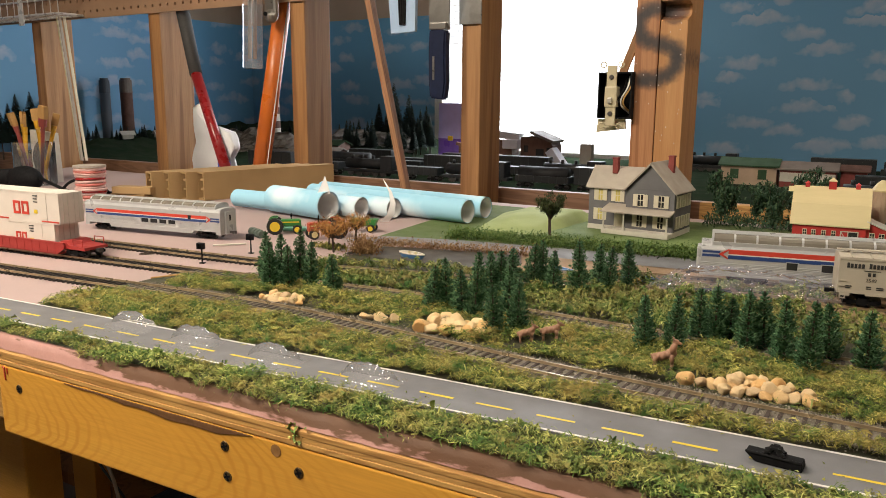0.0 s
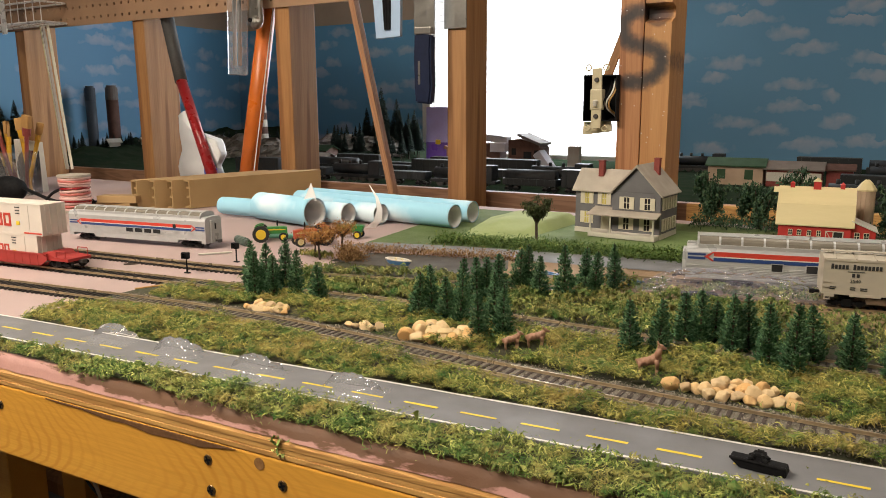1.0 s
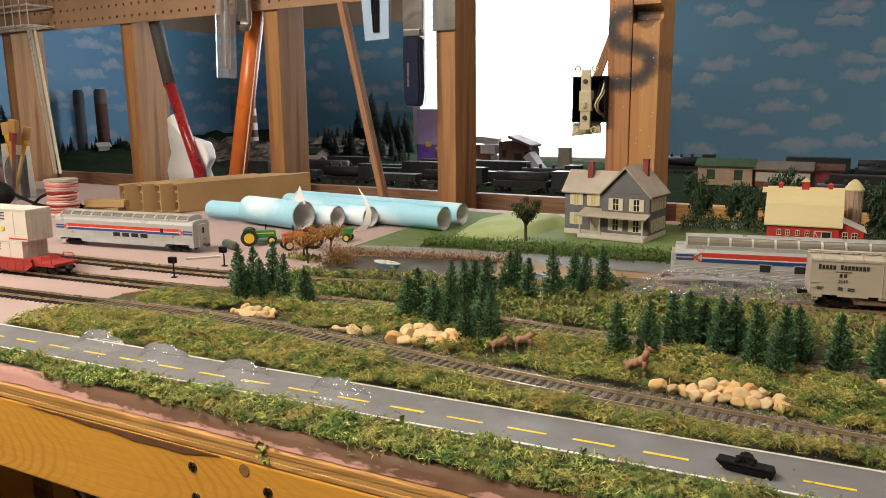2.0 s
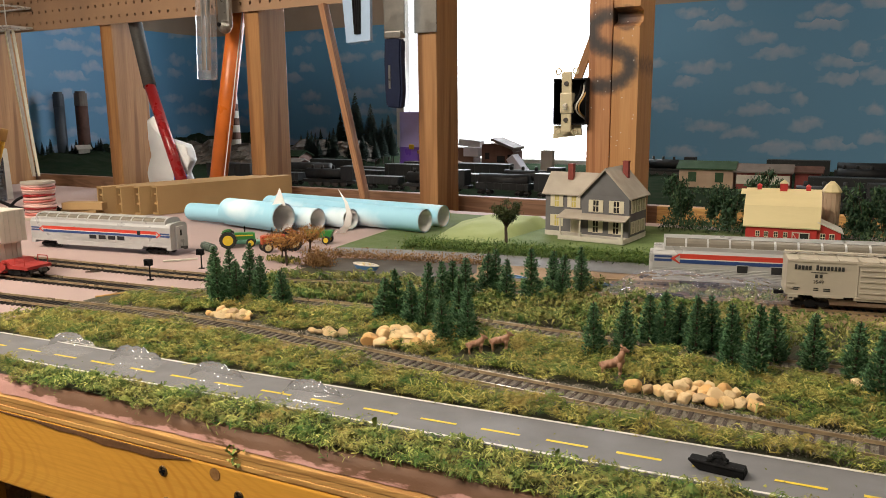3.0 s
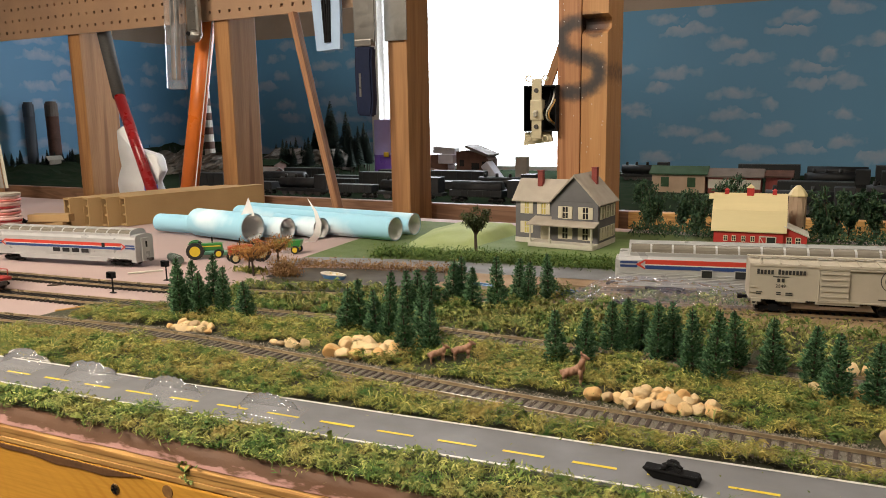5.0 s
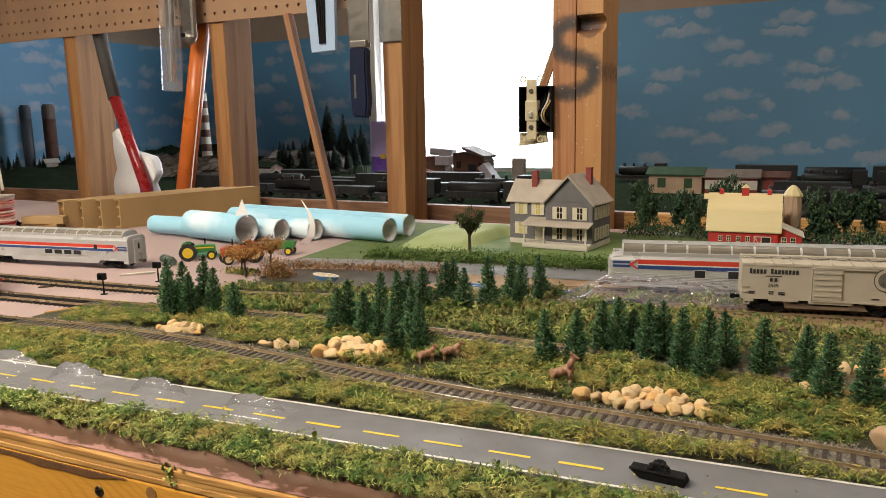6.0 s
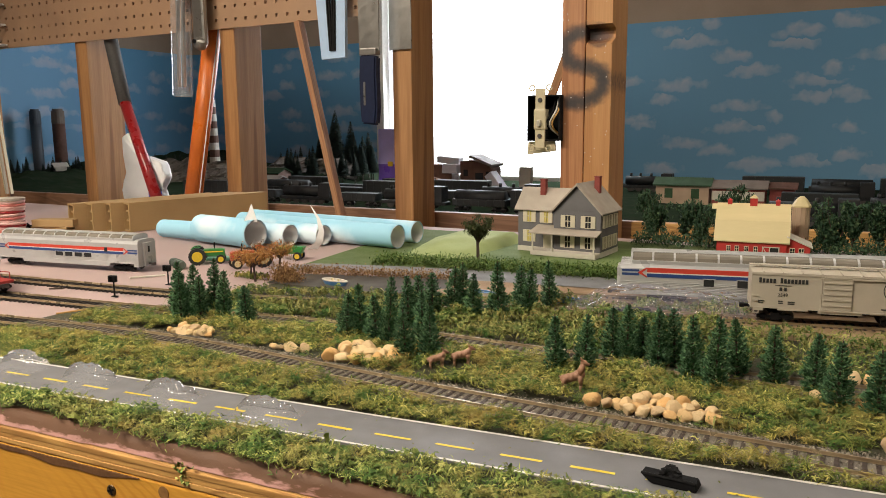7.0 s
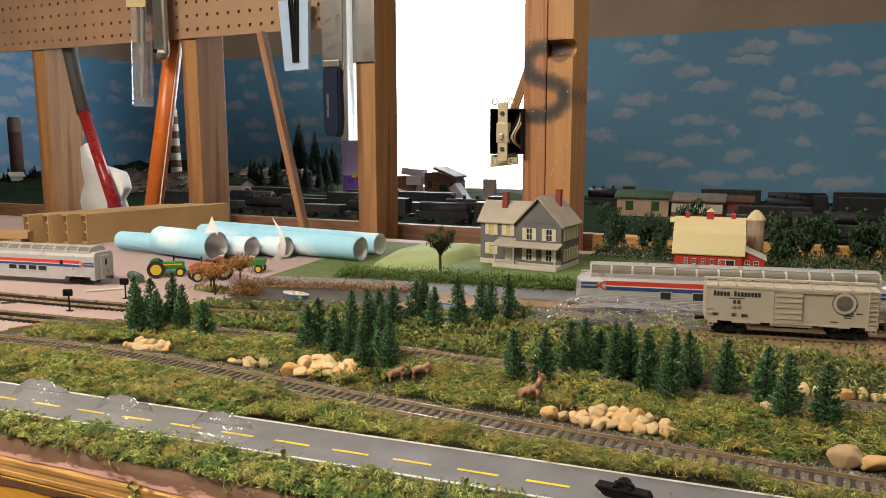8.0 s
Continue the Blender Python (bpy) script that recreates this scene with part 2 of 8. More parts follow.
M["ballast"] = mat("ballast", (0.235, 0.21, 0.175), 0.9, alt=(0.13, 0.112, 0.09), var=0.5, scale=120, fine=2200, bump=0.9, dist=0.0008)
M["grain"] = leafy("ballast_grains", (0.13, 0.105, 0.08), (0.26, 0.225, 0.18), (0.42, 0.38, 0.32))
M["asphalt"] = mat("road_grey", (0.17, 0.17, 0.18), 0.65, alt=(0.13, 0.13, 0.135), var=0.15, scale=35, fine=2500, bump=0.15)
M["white"] = mat("white_paint", (0.72, 0.70, 0.66), 0.6, var=0.12, scale=150)
M["yellow"] = mat("yellow_paint", (0.76, 0.58, 0.04), 0.6, var=0.12, scale=200)
M["rail"] = mat("rail_metal", (0.60, 0.48, 0.31), 0.33, 0.60, alt=(0.27, 0.205, 0.13), var=0.2, scale=80)
M["tie"] = mat("tie_brown", (0.055, 0.036, 0.027), 0.7, var=0.3, scale=200, fine=2500)
M["tie_black"] = mat("tie_black", (0.022, 0.02, 0.019), 0.6, var=0.2, scale=200)
M["grass"] = leafy("turf_flakes", (0.014, 0.038, 0.008), (0.27, 0.30, 0.060), (0.78, 0.69, 0.21), dry=(0.37, 0.25, 0.075))
M["turf_leaf"] = leafy("turf_leaf_chips", (0.012, 0.046, 0.012), (0.24, 0.33, 0.070), (0.76, 0.74, 0.24), dry=(0.35, 0.25, 0.08))
M["turf_shaggy"] = leafy("shaggy_turf", (0.022, 0.050, 0.012), (0.24, 0.285, 0.066), (0.62, 0.60, 0.21), dry=(0.26, 0.19, 0.07))
M["hedge"] = leafy("hedge_flakes", (0.035, 0.085, 0.016), (0.09, 0.155, 0.03), (0.20, 0.25, 0.065))
M["brush"] = leafy("brown_brush", (0.12, 0.060, 0.025), (0.32, 0.175, 0.068), (0.46, 0.29, 0.13))
M["rust"] = leafy("autumn_leaves", (0.22, 0.075, 0.02), (0.40, 0.19, 0.05), (0.52, 0.30, 0.09))
M["conifer"] = leafy("conifer_needles", (0.014, 0.045, 0.018), (0.066, 0.165, 0.070), (0.20, 0.34, 0.155))
M["trunk"] = mat("trunk_brown", (0.07, 0.045, 0.03), 0.8, var=0.3, scale=300)
M["felt"] = mat("green_felt", (0.32, 0.37, 0.15), 0.9, alt=(0.24, 0.30, 0.11), var=0.25, scale=25, fine=1800, bump=0.5)
M["felt_dark"] = mat("green_mat", (0.10, 0.14, 0.04), 0.9, alt=(0.075, 0.115, 0.03), var=0.25, scale=40, fine=1800, bump=0.5)
M["stone"] = mat("tan_pebbles", (0.72, 0.49, 0.23), 0.75, alt=(0.50, 0.32, 0.15), var=0.28, scale=160, fine=1500, bump=0.6, dist=0.0008)
M["card"] = mat("cardboard", (0.40, 0.26, 0.115), 0.8, alt=(0.31, 0.195, 0.085), var=0.12, scale=12, fine=500, stretch=(0.2, 1, 1))
M["beige"] = mat("wall_panel", (0.37, 0.29, 0.225), 0.7, var=0.15, scale=6, fine=200)
M["ceiling"] = mat("ceiling_paint", (0.45, 0.42, 0.38), 0.8, var=0.08, scale=8, fine=300)
M["floor"] = mat("concrete_floor", (0.20, 0.19, 0.18), 0.7, var=0.25, scale=7, fine=300)
M["black"] = mat("black_plastic", (0.006, 0.006, 0.007), 0.75, var=0.2, scale=200, spec=0.2)


def painted_sky(name, sky_a, sky_b, cloud):
    """Sky mural: blue that deepens upwards, with scattered flat-based clouds, whitest at their tops."""
    m = bpy.data.materials.new(name)
    nt, b = nodes_of(m)

    def op(kind, a, b_=None):
        n = nt.nodes.new("ShaderNodeMath")
        n.operation = kind
        for s, v in zip(n.inputs, (a, b_)):
            if isinstance(v, (int, float)):
                s.default_value = v
            elif v is not None:
                nt.links.new(v, s)
        return n.outputs[0]

    tc = nt.nodes.new("ShaderNodeTexCoord")
    sep = nt.nodes.new("ShaderNodeSeparateXYZ")
    nt.links.new(tc.outputs["Object"], sep.inputs[0])
    wob_u = op("MULTIPLY", op("SUBTRACT", noise_tex(nt, 11, 4), 0.5), 0.16)
    wob_v = op("MULTIPLY", op("SUBTRACT", noise_tex(nt, 27, 4), 0.5), 0.05)
    u = op("MULTIPLY", op("ADD", op("ADD", sep.outputs[0], sep.outputs[1]), wob_u), 5.6)
    v = op("MULTIPLY", op("ADD", sep.outputs[2], wob_v), 14.5)
    vec = nt.nodes.new("ShaderNodeCombineXYZ")
    nt.links.new(u, vec.inputs[0])
    nt.links.new(v, vec.inputs[1])
    vo = nt.nodes.new("ShaderNodeTexVoronoi")
    vo.voronoi_dimensions = "2D"
    vo.inputs["Scale"].default_value, vo.inputs["Randomness"].default_value = 1.0, 0.85
    nt.links.new(vec.outputs[0], vo.inputs["Vector"])
    d = nt.nodes.new("ShaderNodeVectorMath")
    d.operation = "SUBTRACT"
    nt.links.new(vec.outputs[0], d.inputs[0])
    nt.links.new(vo.outputs["Position"], d.inputs[1])
    ds = nt.nodes.new("ShaderNodeSeparateXYZ")
    nt.links.new(d.outputs[0], ds.inputs[0])
    cs = nt.nodes.new("ShaderNodeSeparateXYZ")
    nt.links.new(vo.outputs["Color"], cs.inputs[0])
    wide = op("ADD", op("MULTIPLY", cs.outputs[0], 0.36), 0.20)
    ex = op("POWER", op("ABSOLUTE", op("DIVIDE", ds.outputs[0], wide)), 2.0)
    ey = op("POWER", op("MAXIMUM", op("DIVIDE", ds.outputs[1], 0.46), op("DIVIDE", ds.outputs[1], -0.15)), 2.0)
    r2 = op("ADD", op("ADD", ex, ey), op("MULTIPLY", op("SUBTRACT", noise_tex(nt, 34, 5), 0.5), 1.7))
    mask = nt.nodes.new("ShaderNodeMapRange")
    nt.links.new(r2, mask.inputs[0])
    mask.inputs[1].default_value, mask.inputs[2].default_value = 1.0, 0.15
    tops = nt.nodes.new("ShaderNodeMapRange")
    nt.links.new(ds.outputs[1], tops.inputs[0])
    tops.inputs[1].default_value, tops.inputs[2].default_value = -0.15, 0.25
    tops.inputs[3].default_value, tops.inputs[4].default_value = 0.25, 0.60
    low = nt.nodes.new("ShaderNodeMapRange")
    nt.links.new(sep.outputs[2], low.inputs[0])
    low.inputs[1].default_value, low.inputs[2].default_value = 0.0, 0.5
    c = mix_col(nt, low.outputs[0], sky_a, sky_b)
    c = mix_col(nt, grey(nt, noise_tex(nt, 3, 3), 0, 0.25), c, tuple(0.75 * x for x in sky_b))
    c = mix_col(nt, op("MULTIPLY", mask.outputs[0], tops.outputs[0]), c, cloud)
    nt.links.new(c, b.inputs["Base Color"])
    b.inputs["Roughness"].default_value = 0.55
    return m


M["sky"] = painted_sky("sky_mural", (0.140, 0.322, 0.50), (0.090, 0.285, 0.50), (0.46, 0.47, 0.54))
M["rollsky"] = clouded("roll_paper", (0.30, 0.57, 0.72), (0.30, 0.57, 0.72), (0.76, 0.84, 0.88), (8, 8, 14), (0.50, 0.26, 0.72))
M["daylight"] = glow("daylight", (0.93, 0.97, 1.0), 4.0)


# ---- mesh helpers ----
def box(bm, x0, x1, y0, y1, z0, z1, bevel=0.0, m=None):
    r = bmesh.ops.create_cube(bm, size=1)
    vs = r["verts"]
    bmesh.ops.transform(bm, matrix=Matrix.LocRotScale(((x0 + x1) / 2, (y0 + y1) / 2, (z0 + z1) / 2), None, (x1 - x0, y1 - y0, z1 - z0)), verts=vs)
    if bevel:
        es = list({e for v in vs for e in v.link_edges})
        vs = list({v for f in bmesh.ops.bevel(bm, geom=es, offset=bevel, segments=2, affect="EDGES", profile=0.6)["faces"] for v in f.verts} | {v for v in vs if v.is_valid})
    if m is not None:
        bmesh.ops.transform(bm, matrix=m, verts=vs)
    return vs


def rod(bm, p0, p1, r0, r1=None, seg=10, caps=True):
    p0, p1 = Vector(p0), Vector(p1)
    r1 = r0 if r1 is None else r1
    d = p1 - p0
    vs = bmesh.ops.create_cone(bm, cap_ends=caps, segments=seg, radius1=r0, radius2=r1, depth=d.length)["verts"]
    m = Matrix.Translation((p0 + p1) / 2) @ d.to_track_quat("Z", "Y").to_matrix().to_4x4()
    bmesh.ops.transform(bm, matrix=m, verts=vs)
    return vs


def prism(bm, outline, y0, y1, axis="y"):
    """Extrudes an outline of (a, b) pairs from y0 to y1 along the axis: y -> (x, z), x -> (y, z), z -> (x, y)."""
    put = {"y": lambda a, b, h: (a, h, b), "x": lambda a, b, h: (h, a, b), "z": lambda a, b, h: (a, b, h)}[axis]
    v0 = [bm.verts.new(put(a, b, y0)) for a, b in outline]
    v1 = [bm.verts.new(put(a, b, y1)) for a, b in outline]
    n = len(outline)
    bm.faces.new(v0)
    bm.faces.new(v1[::-1])
    for i in range(n):
        bm.faces.new((v0[i], v1[i], v1[(i + 1) % n], v0[(i + 1) % n]))
    bmesh.ops.recalc_face_normals(bm, faces=bm.faces)
    return v0 + v1


def link_mesh(name, bm, material, smooth=False):
    me = bpy.data.meshes.new(name)
    if smooth:
        for f in bm.faces:
            f.smooth = True
    bm.to_mesh(me)
    bm.free()
    if material is not None:
        me.materials.append(M[material] if isinstance(material, str) else material)
    return new(name, me)


def part(name, bm, material, parent, label="", smooth=False):
    ob = link_mesh(name, bm, material, smooth)
    ob.parent = parent
    if label:
        ob["label"] = label
    return ob


def thing(name, label, category, group="", kind="", at=(0, 0, 0), rz=0.0):
    ob = new(name)
    ob.empty_display_size = 0.01
    ob.matrix_world = pose(*at, 0, 0, rz)
    return tagged(ob, label, category, group, kind)


def solid(name, bm, material, label="", category="", group="", kind="", smooth=False):
    return tagged(link_mesh(name, bm, material, smooth), label, category, group, kind)


def from_arrays(name, verts, faces, material):
    me = bpy.data.meshes.new(name)
    me.from_pydata(verts, [], faces)
    me.materials.append(M[material])
    return new(name, me)


def interp(table, x):
    xs, ys = zip(*table)
    return float(np.interp(x, xs, ys))


def curve_of(table, step):
    """Smooth points (x, y) about step apart along a plan curve given by a few nodes."""
    xs = np.array([p[0] for p in table])
    ys = np.array([p[1] for p in table])
    fine_x = np.linspace(xs[0], xs[-1], 1200)
    fine_y = np.interp(fine_x, xs, ys)
    k = np.hanning(161)
    k /= k.sum()
    pad = np.concatenate([2 * fine_y[0] - fine_y[80:0:-1], fine_y, 2 * fine_y[-1] - fine_y[-2:-82:-1]])
    fine_y = np.convolve(pad, k, "valid")
    s = np.concatenate([[0], np.cumsum(np.hypot(np.diff(fine_x), np.diff(fine_y)))])
    u = np.arange(0, s[-1], step)
    return np.interp(u, s, fine_x), np.interp(u, s, fine_y)


def ribbon(bm, xs, ys, w0, w1, z0, z1):
    """A bar of rectangular section that follows a plan curve, from offset w0 to w1 across it."""
    tx, ty = np.gradient(xs), np.gradient(ys)
    ln = np.hypot(tx, ty)
    nx, ny = -ty / ln, tx / ln
    rows = []
    for i in range(len(xs)):
        rows.append([bm.verts.new((xs[i] + nx[i] * w, ys[i] + ny[i] * w, z)) for w, z in ((w0, z0), (w0, z1), (w1, z1), (w1, z0))])
    for a, b in zip(rows, rows[1:]):
        for i in range(4):
            bm.faces.new((a[i], b[i], b[(i + 1) % 4], a[(i + 1) % 4]))
    bm.faces.new(rows[0])
    bm.faces.new(rows[-1][::-1])
    bmesh.ops.recalc_face_normals(bm, faces=bm.faces)


# ---- plan lines ----
def edge_y(x):
    return -0.008 + 0.045 * x


def road_lo(x):
    return 0.0352 + 0.086 * x


def road_hi(x):
    return 0.0773 + 0.085 * x


TRACK_1 = [(-1.0, 0.06), (-0.7, 0.092), (-0.53, 0.1125), (-0.47, 0.1205), (-0.41, 0.1245), (-0.35, 0.1230), (-0.26, 0.1170), (-0.2, 0.1135), (-0.15, 0.1105), (-0.09, 0.109), (-0.04, 0.109), (0.02, 0.109), (0.08, 0.109), (0.2, 0.106), (0.5, 0.09)]
TRACK_2 = [(-1.0, 0.135), (-0.8, 0.155), (-0.62, 0.1755), (-0.555, 0.1815), (-0.5, 0.189), (-0.38, 0.2095), (-0.34, 0.2150), (-0.3, 0.2190), (-0.25, 0.2215), (-0.2, 0.2215), (-0.16, 0.2200), (-0.1, 0.2190), (0.0, 0.2225), (0.1, 0.228), (0.2, 0.235), (0.5, 0.25)]
TRACK_3 = [(-1.1, 0.20), (-0.72, 0.231), (-0.62, 0.240), (-0.545, 0.2465), (-0.445, 0.264), (-0.362, 0.287), (-0.25, 0.320), (-0.1, 0.364), (0.0, 0.3865), (0.0655, 0.399), (0.136, 0.412), (0.5, 0.48)]

# ---- the room ----
FLOOR, Y_BACK, X_LEFT, X_RIGHT, Y_FRONT = -0.95, 2.10, -2.38, 1.7, -2.0
WX0, WX1, WZ0, WZ1 = -1.42, -0.60, 0.0, 1.12


def setting(name, bm, material, label="", category=""):
    return solid(name, bm, material, label, category, "", "structure")


bm = bmesh.new()
box(bm, X_LEFT - 0.1, X_RIGHT + 0.1, Y_FRONT - 0.1, Y_BACK + 0.1, FLOOR - 0.1, FLOOR)
setting("floor", bm, "floor", "grey concrete workshop floor", "floor")
bm = bmesh.new()
box(bm, X_LEFT - 0.1, X_RIGHT + 0.1, Y_FRONT - 0.1, Y_BACK + 0.1, CEIL, CEIL + 0.1)
setting("ceiling", bm, "ceiling", "off-white painted ceiling", "ceiling")
bm = bmesh.new()
for x0, x1, z0, z1 in ((X_LEFT, WX0, FLOOR, CEIL), (WX1, X_RIGHT, FLOOR, CEIL), (WX0, WX1, FLOOR, WZ0), (WX0, WX1, WZ1, CEIL)):
    box(bm, x0, x1, Y_BACK, Y_BACK + 0.1, z0, z1)
setting("wall_north", bm, "beige", "brownish panelled wall with a window", "wall")
bm = bmesh.new()
box(bm, X_LEFT - 0.1, X_LEFT, Y_FRONT, Y_BACK, FLOOR, CEIL)
setting("wall_west", bm, "beige", "brownish panelled side wall", "wall")
bm = bmesh.new()
box(bm, X_RIGHT, X_RIGHT + 0.1, Y_FRONT, Y_BACK, FLOOR, CEIL)
setting("wall_east", bm, "beige", "brownish panelled side wall", "wall")
bm = bmesh.new()
box(bm, X_LEFT, X_RIGHT, Y_FRONT - 0.1, Y_FRONT, FLOOR, CEIL)
setting("wall_south", bm, "beige", "brownish panelled wall behind the viewer", "wall")

# painted sky sheets on the walls
bm = bmesh.new()
box(bm, X_LEFT + 0.004, WX0 - 0.03, Y_BACK - 0.006, Y_BACK - 0.002, -0.05, 0.475)
box(bm, WX1 + 0.02, X_RIGHT - 0.01, Y_BACK - 0.006, Y_BACK - 0.002, -0.05, 0.475)
setting("backdrop", bm, "sky", "blue paper backdrop printed with grey-white clouds", "backdrop")
bm = bmesh.new()
box(bm, X_LEFT + 0.002, X_LEFT + 0.006, 0.4, Y_BACK - 0.008, -0.05, 0.475)
setting("backdrop", bm, "sky", "blue paper backdrop printed with clouds, round the corner", "backdrop")

# window with blind, bright day outside
win = thing("window_1", "bright window with white frame and pale blind", "window", kind="structure", at=(0, 0, 0))
bm = bmesh.new()
for x0, x1, z0, z1 in ((WX0 - 0.03, WX0 + 0.003, WZ0 - 0.03, WZ1 + 0.03), (WX1 - 0.003, WX1 + 0.02, WZ0 - 0.03, WZ1 + 0.03), (WX0 + 0.003, WX1 - 0.003, WZ0 - 0.03, WZ0 + 0.003), (WX0 + 0.003, WX1 - 0.003, WZ1 - 0.003, WZ1 + 0.03)):
    box(bm, x0, x1, Y_BACK - 0.02, Y_BACK + 0.06, z0, z1, 0.003)
part("window_frame", bm, "white", win)
bm = bmesh.new()
box(bm, WX0, WX1, Y_BACK + 0.05, Y_BACK + 0.055, 0.70, 0.72)
part("sash_bar", bm, "white", win)
slat_me = None
for k in range(50):
    z = WZ0 + 0.012 + k * 0.022
    if slat_me is None:
        bm = bmesh.new()
        box(bm, WX0 + 0.004, WX0 + 0.05, -0.011, 0.011, -0.0004, 0.0004)
        ob = part("slat", bm, "slat", win)
        slat_me = ob.data
    else:
        ob = new("slat", slat_me)
        ob.parent = win
    ob.location = (0, Y_BACK + 0.02, z)
    ob.rotation_euler = (radians(80), 0, 0)
bm = bmesh.new()
box(bm, -3.4, 1.4, Y_BACK + 0.5, Y_BACK + 0.52, -1.2, 2.4)
setting("backdrop", bm, "daylight", "overcast daylight outside the window", "sky")

# ---- the layout table ----
TAB_X0, TAB_X1, TAB_Y1 = -1.75, 1.2, 0.83
table = thing("layout_table", "plank table with plywood top under a pink foam board", "table")
EDGE_RZ = math.degrees(math.atan(0.045))


# foam board with a ragged front edge
bm = bmesh.new()
xs = np.arange(TAB_X0, TAB_X1, 0.003)
top, rim, low, back = [], [], [], []
for x in xs:
    n = noise.fractal(Vector((x * 30, 0.3, 0)), 1.0, 2.0, 4) * 0.0016
    n2 = noise.fractal(Vector((x * 45, 9.3, 0)), 1.0, 2.0, 4) * 0.0012
    top.append(bm.verts.new((x, edge_y(x) + 0.003 + n, -0.0005)))
    rim.append(bm.verts.new((x, edge_y(x) + 0.010, -0.0005)))
    low.append(bm.verts.new((x, edge_y(x) - 0.001 + n2, -0.0095)))
    back.append(bm.verts.new((x, TAB_Y1, -0.0005)))
mid = []
for i, x in enumerate(xs):
    n = noise.fractal(Vector((x * 60, 4.1, 0)), 1.0, 2.0, 5) * 0.0016
    a = (top[i].co + low[i].co) / 2
    mid.append(bm.verts.new((a.x, a.y + n, a.z)))
for i in range(len(xs) - 1):
    bm.faces.new((rim[i], rim[i + 1], back[i + 1], back[i]))
    f = bm.faces.new((top[i], top[i + 1], rim[i + 1], rim[i]))
    f.material_index = 1
    bm.faces.new((mid[i], mid[i + 1], top[i + 1], top[i]))
    bm.faces.new((low[i], low[i + 1], mid[i + 1], mid[i]))
bmesh.ops.reverse_faces(bm, faces=bm.faces) if bm.faces[:][0].normal.z < 0 else None
foam = part("foam_board", bm, "foam", table, "pink insulation foam with a ragged edge")
foam.data.materials.append(M["foam_brown"])
for p in foam.data.polygons:
    p.use_smooth = abs(p.normal.y) > 0.2
    if abs(p.normal.y) > 0.2:
        p.material_index = 1

plywood = new("plywood_sheet")
plywood.parent = table
for k, (z0, z1, o) in enumerate(((-0.0195, -0.0165, 0.0), (-0.01645, -0.0133, 0.0005), (-0.01325, -0.0102, 0.0002))):
    bm = bmesh.new()
    box(bm, TAB_X0, TAB_X1, -0.004 + o, TAB_Y1, z0, z1, 0.0004, m=pose(0, -0.008, 0, 0, 0, EDGE_RZ))
    part("ply_layer", bm, "ply", plywood)
E2 = pose(0, -0.008, 0, 0, 0, EDGE_RZ)
bm = bmesh.new()
box(bm, -0.505, TAB_X1, -0.004, 0.034, -0.0725, -0.020, 0.0015, m=E2)
apron = part("apron_board", bm, "pine", table, "yellow pine board with screw heads")
bm = bmesh.new()
box(bm, -0.757, -0.668, 0.105, 0.143, -0.90, -0.020, 0.002, m=E2)
part("leg", bm, "pine", table)
bm = bmesh.new()
box(bm, TAB_X0, -0.507, 0.012, 0.05, -0.075, -0.020, 0.002, m=E2)
part("rail_board", bm, "ply", table)
for lx in (-1.6, 1.1):
    bm = bmesh.new()
    box(bm, lx - 0.045, lx + 0.045, 0.7, 0.738, FLOOR, -0.02, 0.002)
    part("leg", bm, "pine", table)


# ---- road along the front ----
road = thing("road", "grey card road with white edges and yellow dashes", "road", kind="structure")
RX0, RX1 = -0.75, 0.45
xs = np.arange(RX0, RX1, 0.01)
bm = bmesh.new()
rows = []
for x in xs:
    lift = 0.0016 + 0.0009 * noise.noise(Vector((x * 7, 2, 0)))
    rows.append([bm.verts.new((x, road_lo(x), lift - 0.003)), bm.verts.new((x, road_lo(x), lift)), bm.verts.new((x, road_hi(x), lift * 0.8)), bm.verts.new((x, road_hi(x), lift - 0.003))])
for a, b in zip(rows, rows[1:]):
    for i in range(3):
        bm.faces.new((a[i], b[i], b[i + 1], a[i + 1]))
bmesh.ops.recalc_face_normals(bm, faces=bm.faces)
part("road_surface", bm, "asphalt", road)


def road_z(x, v):
    lift = 0.0016 + 0.0009 * noise.noise(Vector((x * 7, 2, 0)))
    return lift * (1 - 0.2 * v)


def paint_strip(name, x0, x1, line, half, material, v, step=0.01):
    bm = bmesh.new()
    n = max(2, int((x1 - x0) / step) + 1)
    prev = None
    for x in np.linspace(x0, x1, n):
        w = half * (1 + 0.25 * noise.noise(Vector((x * 90, v * 9, 0))))
        z = road_z(x, v) + 0.0003
        pair = [bm.verts.new((x, line(x) - w, z)), bm.verts.new((x, line(x) + w, z))]
        if prev:
            bm.faces.new((prev[0], pair[0], pair[1], prev[1]))
        prev = pair
    part(name, bm, material, road)


paint_strip("edge_line", RX0, RX1, lambda x: road_lo(x) + 0.0011, 0.0009, "white", 0)
paint_strip("edge_line", RX0, RX1, lambda x: road_hi(x) - 0.0013, 0.0010, "white", 1)
for k in range(-18, 12):
    x0 = -0.0445 + k * 0.0356
    paint_strip("dash", x0, x0 + 0.0215, lambda x: 0.0513 + 0.08 * x, 0.00105, "yellow", 0.5)

# ---- railway tracks ----
tie_bm = bmesh.new()
box(tie_bm, -0.0011, 0.0011, -0.0132, 0.0132, -0.001, 0.0008)
TIE = bpy.data.meshes.new("tie")
tie_bm.to_mesh(TIE)
tie_bm.free()
TIE.materials.append(M["tie"])
TIE_B = TIE.copy()
TIE_B.materials.clear()
TIE_B.materials.append(M["tie_black"])


